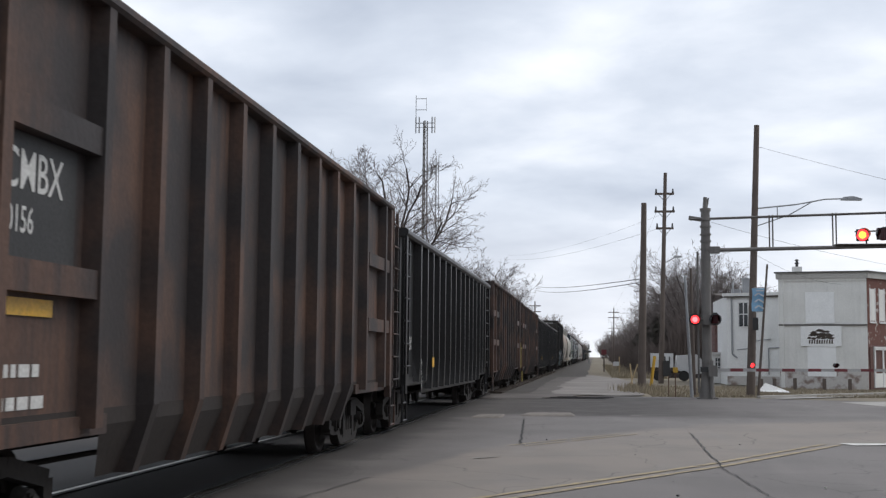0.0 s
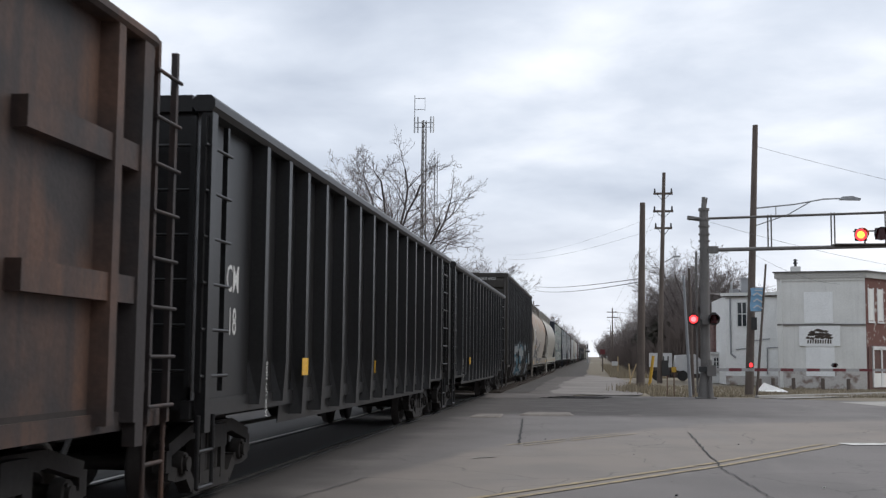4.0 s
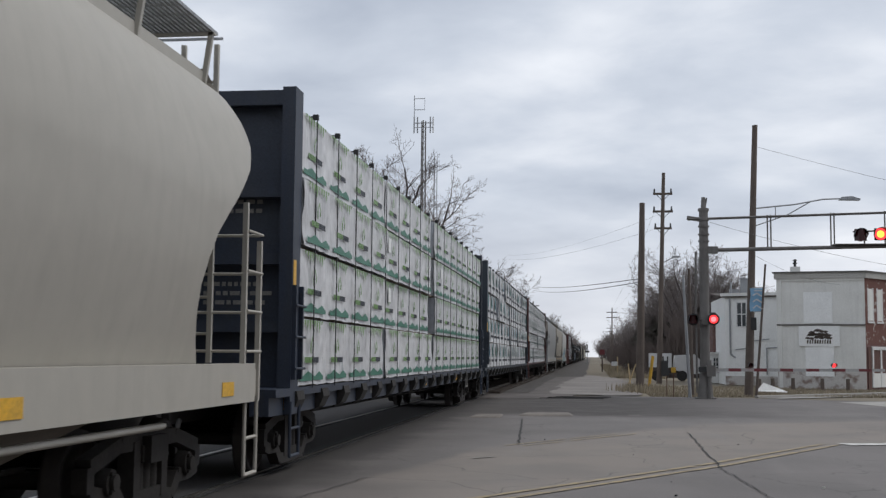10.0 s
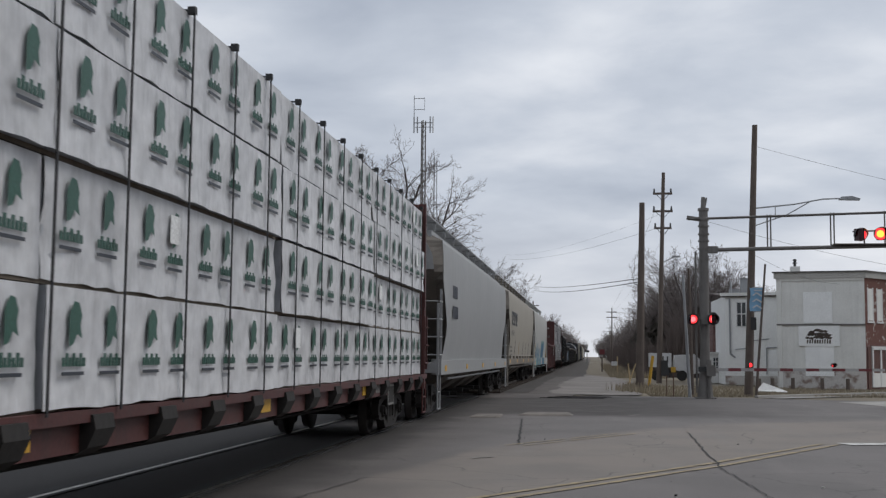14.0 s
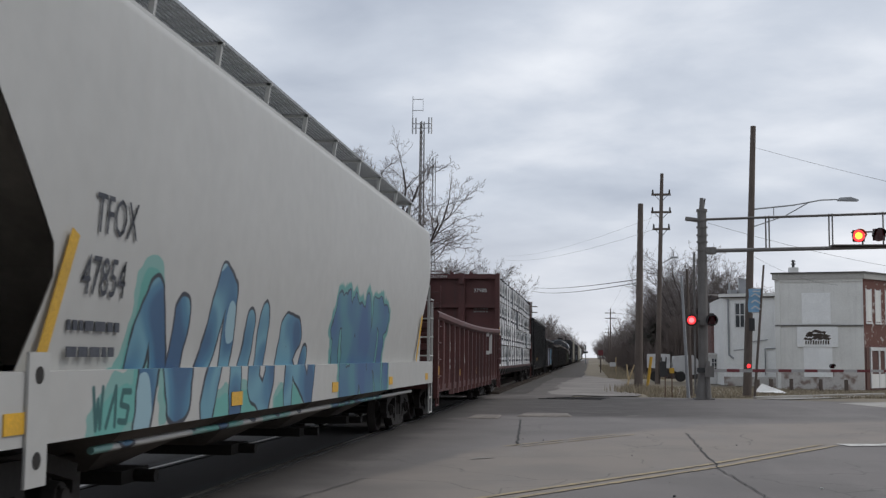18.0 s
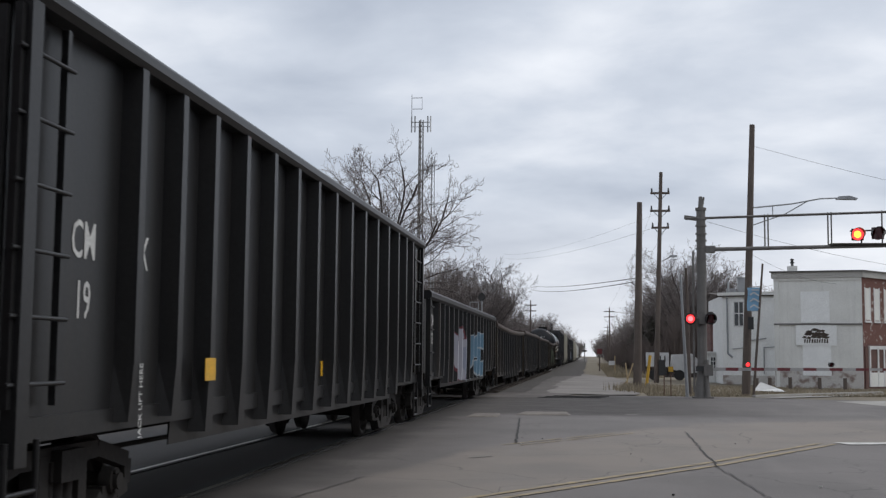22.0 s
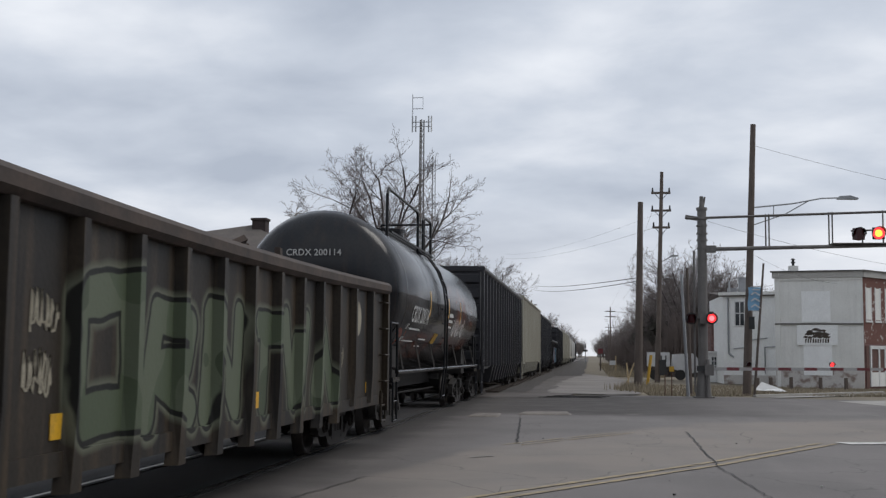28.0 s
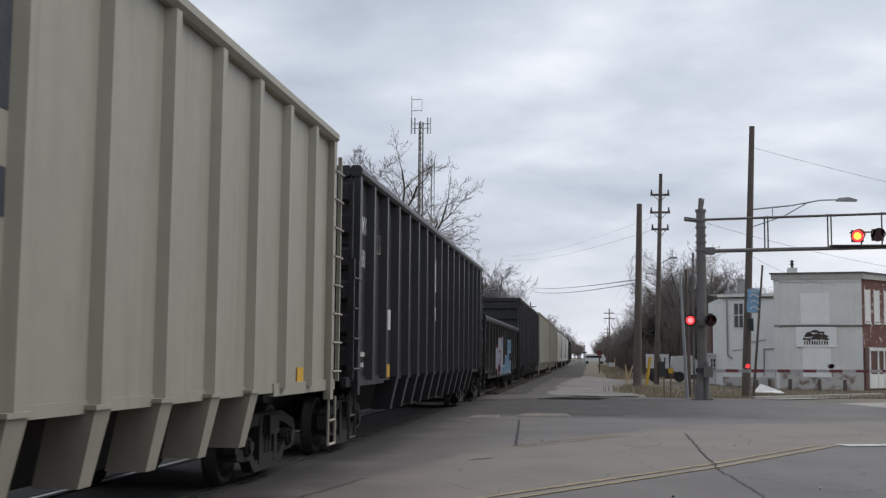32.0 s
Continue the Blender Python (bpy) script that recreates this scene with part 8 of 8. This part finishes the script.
lumber_car(216.5, 240.3, "brown centerbeam flatcar of leaf-printed lumber", RUST_RED, "leaf", (PRINT_FOREST, PRINT_FOREST, PRINT_DARK), 13, "37590", True)
c13, L13 = covered_hopper(241.6, 262.0, "mid grey covered hopper with slab sides", GREY_CAR, SLAB, slab_end, (1.05, 1.36), 4.4, 4.76, seed=13)
lettering("0009", 0.22, MARK_DARK, c13, (0.6, 0.58, 4.0), FRONT)
stencil_bars(c13, 2.4, 3.2, 1.545, 2, MARK_DARK, 1.3, 0.3, 0.5, 14)
c14, L14 = covered_hopper(262.7, 283.0, "cream covered hopper with large block lettering", PALE_WARM, SLAB, slab_end, (1.12, 1.38), 4.4, 4.76, sill_mat=TAN_SILL, body_mat=PALE_WARM, seed=14)
g = Geo()
for k in range(6):
    y = 2.1 + k * 0.63
    g.box(1.545, 1.55, y, y + 0.11, 2.8, 3.38).box(1.545, 1.55, y + 0.11, y + 0.48, 3.27, 3.38)
    g.box(1.545, 1.55, y + 0.37, y + 0.48, 3.02 if k % 2 else 2.8, 3.27)
    if k % 3:
        g.box(1.545, 1.55, y + 0.11, y + 0.37, 2.8, 2.9)
part("grab_rail", Geo().path([(1.56, 1.2, 1.5), (1.56, L14 - 1.6, 1.5)], 0.02), PALE_WARM, c14)
for k in range(9):
    part("rail_bracket", Geo().box(1.5, 1.57, 1.25 + 2.15 * k, 1.31 + 2.15 * k, 1.36, 1.5), TAN_SILL, c14)
part("owner_sign", g, MARK_DARK, c14, "row of large blue-grey blocks")
side_text(c14, SLAB, "UNPX 123408", 0.32, MARK_DARK, 2.08, 2.36, 0.85)
stencil_bars(c14, 1.75, 1.9, 1.50, 3, MARK_FAINT, 1.3, 0.08, 0.17, 14)
for y in (4.3, 7.0, 10.0, 12.4, 14.9):
    part("paint_streak", Geo().beam((1.49, y, 1.45), (1.535, y + 0.25, 2.15), 0.06, 0.006, up=(1, 0, 0)), MARK_DARK if y != 7.0 else GRIME_ORANGE, c14, "slanted dark streak")
SPIKES = [[(-0.05, -0.05), (0.12, 0.7), (0.32, 1.0), (0.62, 0.1), (0.82, 0.15), (0.98, 0.92)], [(0.02, 0.0), (0.4, 0.75), (0.62, 1.3), (0.86, 1.15), (0.84, -0.05)],
          [(0.16, 0.85), (0.06, 0.2), (0.42, 0.0), (0.62, 0.3), (0.66, 0.95)], [(0.0, 0.0), (0.12, 0.85), (0.7, 0.8), (0.3, 0.45), (0.95, 0.0), (1.1, 0.5)]]
TEAL_MIST = [[(-0.2, 0.0), (0.3, 0.2), (0.5, 0.9), (0.7, 0.2)], [(0.0, 0.0), (0.8, 0.05)], [(0.2, 0.0), (0.9, 0.1)]]
WHITE_GRAF = mural(WHITE_CAR, 2.3, 8.4, 0.95, 2.1, 3, 0.16, [(0.07, 0.30, 0.26), (0.10, 0.36, 0.32)], (0.12, 0.34, 0.31), None, 0.1, 35, 0.8, 0.09, TEAL_MIST, 0.5, True)
WHITE_GRAF = mural(WHITE_GRAF, 2.9, 8.5, 1.0, 1.92, 4, 0.165, [(0.035, 0.10, 0.20), (0.06, 0.18, 0.29), (0.13, 0.30, 0.38), (0.27, 0.42, 0.48), (0.04, 0.13, 0.24)], (0.012, 0.016, 0.03), None, 0.1, 15, 0.97, 0.035, SPIKES, 0.18, True)
WHITE_GRAF = mural(WHITE_GRAF, 2.1, 2.75, 0.98, 1.24, 3, 0.02, [(0.02, 0.10, 0.10), (0.02, 0.09, 0.09)], (0.02, 0.10, 0.10), None, 0.1, 36, 0.9, 0.004, None, 0.05)
WHITE_GRAF = mural(WHITE_GRAF, 9.9, 14.0, 1.0, 2.2, 4, 0.24, [(0.045, 0.11, 0.24), (0.055, 0.15, 0.25), (0.07, 0.21, 0.26)], (0.012, 0.025, 0.06), (0.07, 0.27, 0.25), 0.10, 16, 0.95, 0.035, None, 0.55, True)
c15, L15 = covered_hopper(283.7, 303.1, "white covered hopper with blue and teal graffiti", WHITE_CAR, SLAB, slab_end, (0.93, 1.32), 4.4, 4.76, body_mat=WHITE_GRAF, sill_mat=WHITE_GRAF, seed=15)
side_text(c15, SLAB, "TFOX", 0.4, MARK_DARK, 2.1, 2.34, 0.72)
side_text(c15, SLAB, "47854", 0.4, MARK_DARK, 1.98, 1.9, 0.75)
stencil_bars(c15, 1.85, 1.72, 1.468, 2, MARK_DARK, 0.95, 0.07, 0.18, 15)
part("paint_stripe", Geo().beam((1.48, 1.44, 1.4), (1.545, 1.78, 2.3), 0.12, 0.006, up=(1, 0, 0)), PAINT_YELLOW, c15, "slanted yellow stripe")
part("paint_stripe", Geo().beam((1.48, L15 - 2.1, 1.4), (1.545, L15 - 1.75, 2.3), 0.12, 0.006, up=(1, 0, 0)), PAINT_YELLOW, c15, "slanted yellow stripe")
part("jacking_plate", Geo().box(1.555, 1.575, 1.15, 1.42, 0.68, 1.5), WHITE_CAR, c15, "white lifting plate with two holes")
for z in (0.84, 1.36):
    part("plate_hole", Geo().tube((1.57, 1.285, z), (1.578, 1.285, z), 0.055, n=14), UNDER, c15)
RED_TAG = mural(RUST_RED, 11.98, 14.2, 1.62, 2.22, 2, 0.055, [(0.55, 0.55, 0.53), (0.5, 0.5, 0.48)], (0.5, 0.5, 0.48), None, 0.1, 16, 0.92, 0.005,
                [[(1.0, 1.0), (0.25, 1.0), (0.05, 0.8), (0.0, 0.4), (0.1, 0.1), (0.3, 0.0), (1.05, 0.0)], [(0.0, 0.0), (0.05, 0.9), (0.2, 1.0), (0.75, 0.0), (0.9, 0.05), (1.0, 1.0)]], 0.03)
c16, L16 = gondola(303.8, 321.0, "oxide red mill gondola with white signs", RED_TAG, 2.51, 16, 16, sag=0.1, posts=evenly(1.0, 16.2, 15), glint=0.98)
for u, sd in ((0.72, 81), (5.9, 82), (7.86, 83), (9.82, 84), (14.72, 85)):
    scribble(c16, 1.454, u, u + 0.55, 1.25, 1.75, sd, MARK_WHITE, 0.03)
lettering("N13", 0.32, MARK_WHITE, c16, (1.454, 2.64, 1.62), SIDE, 0.8)
lettering("5366", 0.32, MARK_WHITE, c16, (1.454, 3.6, 1.61), SIDE, 0.8)
lettering("136366", 0.22, MARK_WHITE, c16, (0.35, -0.09, 1.98), FRONT)
for z in (2.0, 1.78, 1.56):
    stencil_bars(c16, 9.85, z, 1.452, 1, MARK_WHITE, 0.6, 0.12, 0.2, int(z * 100))
for y, z in ((2.65, 1.42), (2.65, 1.26), (3.6, 1.42), (3.6, 1.26)):
    stencil_bars(c16, y, z, 1.452, 1, MARK_WHITE, 0.4, 0.08, 0.2, int(z * 90 + y))
stencil_bars(c16, 11.85, 1.46, 1.452, 1, MARK_WHITE, 3.3, 0.17, 0.3, 3)
part("data_panel", Geo().box(1.448, 1.452, 14.58, 15.02, 1.32, 1.72), MARK_WHITE, c16, "white framed data panel")
part("data_panel", Geo().box(1.452, 1.455, 14.61, 14.99, 1.35, 1.56).box(1.452, 1.455, 14.61, 14.78, 1.59, 1.69).box(1.452, 1.455, 14.81, 14.99, 1.59, 1.69), UNDER, c16)
part("paint_stripe", Geo().box(1.448, 1.453, 16.06, 16.11, 1.32, 1.8), PAINT_YELLOW, c16, "thin yellow upright stripe")
for u, z, sd in ((12.3, 0.8, 91), (14.6, 1.78, 92)):
    scribble(c16, 1.454, u, u + 0.5, z, z + 0.3, sd, MARK_WHITE, 0.022)
lumber_car(321.55, 345.75, "red-brown centerbeam flatcar of tree-printed lumber", RUST_RED, "tree", (PRINT_SLATE, PRINT_DARK, PRINT_DARK), 17, "37988", True)
coal_black(347.2, 364.2, "black coal gondola behind a lumber car", ("CMBX", "19", 2.15), 18)
GON_A = mural(GON_BLACK, 4.7, 7.9, 1.0, 2.1, 3, 0.19, [(0.40, 0.41, 0.46), (0.30, 0.33, 0.40), (0.42, 0.42, 0.46)], (0.16, 0.04, 0.05), None, 0.1, 19, 0.92, 0.035)
GON_A = mural(GON_A, 8.7, 12.9, 1.0, 2.0, 3, 0.2, [(0.13, 0.24, 0.33), (0.18, 0.30, 0.38)], (0.40, 0.44, 0.47), None, 0.1, 20, 0.92, 0.04)
gondola(365.2, 382.2, "black gondola with white and blue graffiti", GON_A, 2.87, 16, 19, marks=(("CM", 1.06, 2.14, 0.36), ("62", 1.12, 1.74, 0.36), ("X", 2.12, 2.14, 0.36), ("9", 2.14, 1.74, 0.36), ("1", 3.02, 1.74, 0.36)),
        posts=[1.6, 2.45] + evenly(3.3, 15.3, 13) + [16.15], glint=1.2, deep=False, tall=0.27)
c20, L20 = gondola(383.1, 400.4, "grimy olive gondola with sagging top chord and tags", GON_GREEN, 2.70, 16, 20, glint=0.92, post_mat=GON_BLACK, chord_mat=CHORD_BROWN, sag=0.11, load=0.0, marks=(("C", 2.8, 2.1, 0.36), ("X", 4.0, 2.1, 0.36), ("200", 2.4, 1.68, 0.38), ("21", 3.8, 1.68, 0.38)))
part("disc_sign", Geo().tube((1.448, 14.86, 2.08), (1.456, 14.86, 2.08), 0.3, n=24), TAG_CREAM, c20, "round cream painted disc")
c21, L21 = gondola(401.2, 417.9, "grimy black gondola with white number", GON_BLACK, 2.78, 16, 21, glint=0.92, post_mat=GON_BLACK, chord_mat=CHORD_BROWN, load=0.1, marks=(("GACX", 2.08, 1.68, 0.36), ("3830", 2.1, 1.26, 0.36)))
part("patch_panel", Geo().box(1.448, 1.454, 8.75, 9.2, 1.3, 2.25), WRAP_END, c21, "pale grey patch panel")
c22, L22 = gondola(418.5, 436.1, "grimy olive gondola with a pale disc sign", GON_GREEN, 2.72, 16, 22, glint=0.92, post_mat=GON_BLACK, chord_mat=CHORD_BROWN, load=0.1)
part("disc_sign", Geo().tube((1.448, 15.14, 2.05), (1.456, 15.14, 2.05), 0.3, n=24), TAG_CREAM, c22, "round cream painted disc")
GON_D = mural(GON_GREEN, 5.3, 13.6, 0.98, 1.92, 6, 0.15, [(0.085, 0.108, 0.066), (0.12, 0.142, 0.095), (0.07, 0.088, 0.055), (0.15, 0.165, 0.125)], (0.006, 0.006, 0.006), (0.13, 0.14, 0.10), 0.035, 23, 0.95, 0.045, None, 0.12)
c23, L23 = gondola(436.9, 454.2, "black gondola with olive green graffiti", GON_D, 2.69, 16, 23, glint=0.92, chord_mat=CHORD_BROWN, sag=0.12, load=0.1, marks=(("CM", 2.66, 2.06, 0.34), ("BX", 3.8, 2.04, 0.34), ("200", 2.56, 1.6, 0.4), ("040", 3.68, 1.58, 0.4)),
                   posts=[1.3, 2.4] + evenly(3.43, 12.5, 10) + [13.5, 14.6, 15.9])
for u, z, sd in ((4.78, 1.22, 61), (4.85, 1.6, 62), (13.7, 1.3, 63)):
    scribble(c23, 1.455, u, u + 0.42, z, z + 0.32, sd, TAG_CREAM, 0.024)
stencil_bars(c23, 3.75, 1.42, 1.452, 2, MARK_FAINT, 0.4, 0.06, 0.18, 23)
part("disc_sign", Geo().tube((1.448, 15.1, 2.02), (1.456, 15.1, 2.02), 0.26, n=24), TAG_CREAM, c23, "round cream painted disc")
tags = random.Random(77)
for car, bays in ((c20, (0, 3, 4, 6, 7, 9, 11, 13)), (c21, (0, 5, 7, 10, 12, 14)), (c22, (0, 1, 3, 6, 8, 9, 12, 13))):
    for k in bays:
        u = 2.32 + 1.06 * (k - 1) if k else 0.9
        z = 1.2 + 0.3 * tags.random()
        for row in range(1 + tags.randrange(3)):
            h = 0.2 + 0.2 * tags.random()
            scribble(car, 1.455, u + 0.1 * tags.random(), u + 0.4 + 0.25 * tags.random(), z, z + h, tags.randrange(999), TAG_CREAM if tags.random() < 0.6 else MARK_WHITE, 0.02 + 0.014 * tags.random(), 4 + tags.randrange(3))
            z += h + 0.08
for car, u in ((c20, 14.45), (c22, 13.9), (c21, 4.9)):
    part("stencil_frame", Geo().cord([(1.454, u, 1.5), (1.454, u + 0.4, 1.5), (1.454, u + 0.42, 1.9), (1.454, u + 0.02, 1.9), (1.454, u, 1.5)], 0.012), TAG_CREAM, car, "painted outline of a stencil box")
tank_car(455.2, 470.3, "black tank car with orange spray paint")
tall_hopper(471.2, 491.8, "tall charcoal hopper with white block sign", TALL_BLACK, 4.32, ("AIMX", "0176"), 16, seed=25)
tall_hopper(492.8, 513.5, "tall beige hopper with black block sign", BEIGE, 4.51, ("AIMX", "2339"), 16, dark=False, seed=26)
tall_hopper(514.4, 534.6, "tall charcoal hopper following the beige one", TALL_BLACK, 4.32, ("AIMX", "2381"), 16, seed=27)
gondola(535.5, 553.2, "black gondola with pale graffiti far back", GON_A, 2.85, 16, 28, deep=False)
tall_hopper(554.4, 575.0, "tall charcoal hopper far back in the train", TALL_BLACK, 4.38, ("AIMX", "9983"), 16, seed=29)
tall_hopper(576.0, 596.4, "tall beige hopper near the train's end", BEIGE, 4.51, ("AIMX", "2347"), 16, dark=False, seed=30)
tall_hopper(597.4, 617.8, "tall beige hopper before the white ones", BEIGE, 4.51, ("AIMX", "2352"), 16, dark=False, seed=31)
covered_hopper(618.8, 638.4, "pale covered hopper near the train's end", PALE, SLAB, slab_end, (1.05, 1.36), 4.4, 4.76)
covered_hopper(639.2, 658.8, "white covered hopper near the train's end", WHITE_CAR, SLAB, slab_end, (1.05, 1.36), 4.4, 4.76)
covered_hopper(659.6, 679.2, "white covered hopper last but one", WHITE_CAR, SLAB, slab_end, (1.05, 1.36), 4.4, 4.76)
tall_hopper(680.2, 700.6, "charcoal hopper at the train's end", TALL_BLACK, 4.32, None, 16, seed=35)


# ---------------------------------------------------------------- what moves
BLINK = 0.6955


def motions():
    for car, s in CARS:
        walk(car, [(t, Matrix.Translation((TRACK_X, ahead(s, t), 0))) for t in (0, 4, 8, 12, 16, 20, 24, 28, 32)])
    # wheels roll while they pass near the camera
    step, radius = 1 / FPS, 0.42
    for w, dy, car, y in AXLES:
        s = dict((id(k), v) for k, v in CARS)[id(car)] + y + dy
        t0, t1 = (s - 45) / 15.5, (s - 3) / 15.4
        if t1 < 0.2 or t0 > 31.5:
            continue
        t0, t1 = max(0.0, round(t0 * FPS) / FPS), min(32.0, round(t1 * FPS) / FPS)
        at, rows, k = Matrix.Translation((0, dy, 0.455)), [], 0
        if t0 > 0:
            rows.append((0, at))
        while t0 + k * step <= t1:
            rows.append((t0 + k * step, at @ Matrix.Rotation(15.4 * k * step / radius, 4, "X")))
            k += 1
        if rows[-1][0] < 31.95:
            rows.append((32, rows[-1][1]))
        walk(w, rows)
    # the half drums turn on by half a turn at every blink
    for sh, place, phase, late in FLASHERS:
        rows, turn = [], 180 * phase + 180
        t = 0.03 + late
        if t < 0:
            t, turn = t + BLINK, turn + 180
        rows.append((0, Matrix.Translation(place) @ Matrix.Rotation(radians(turn), 4, "Z")))
        while t < 31.85:
            for k in range(4):
                rows.append((t + k / 30, Matrix.Translation(place) @ Matrix.Rotation(radians(turn + 60 * k), 4, "Z")))
            turn += 180
            t += BLINK
        rows.append((32, Matrix.Translation(place) @ Matrix.Rotation(radians(turn), 4, "Z")))
        walk(sh, rows)
    walk(camper, [(t, Matrix.Translation((x, 272, 0))) for t, x in ((0, -95.0), (29.5, -6.5), (31, -2.6), (32, 1.0))])


motions()
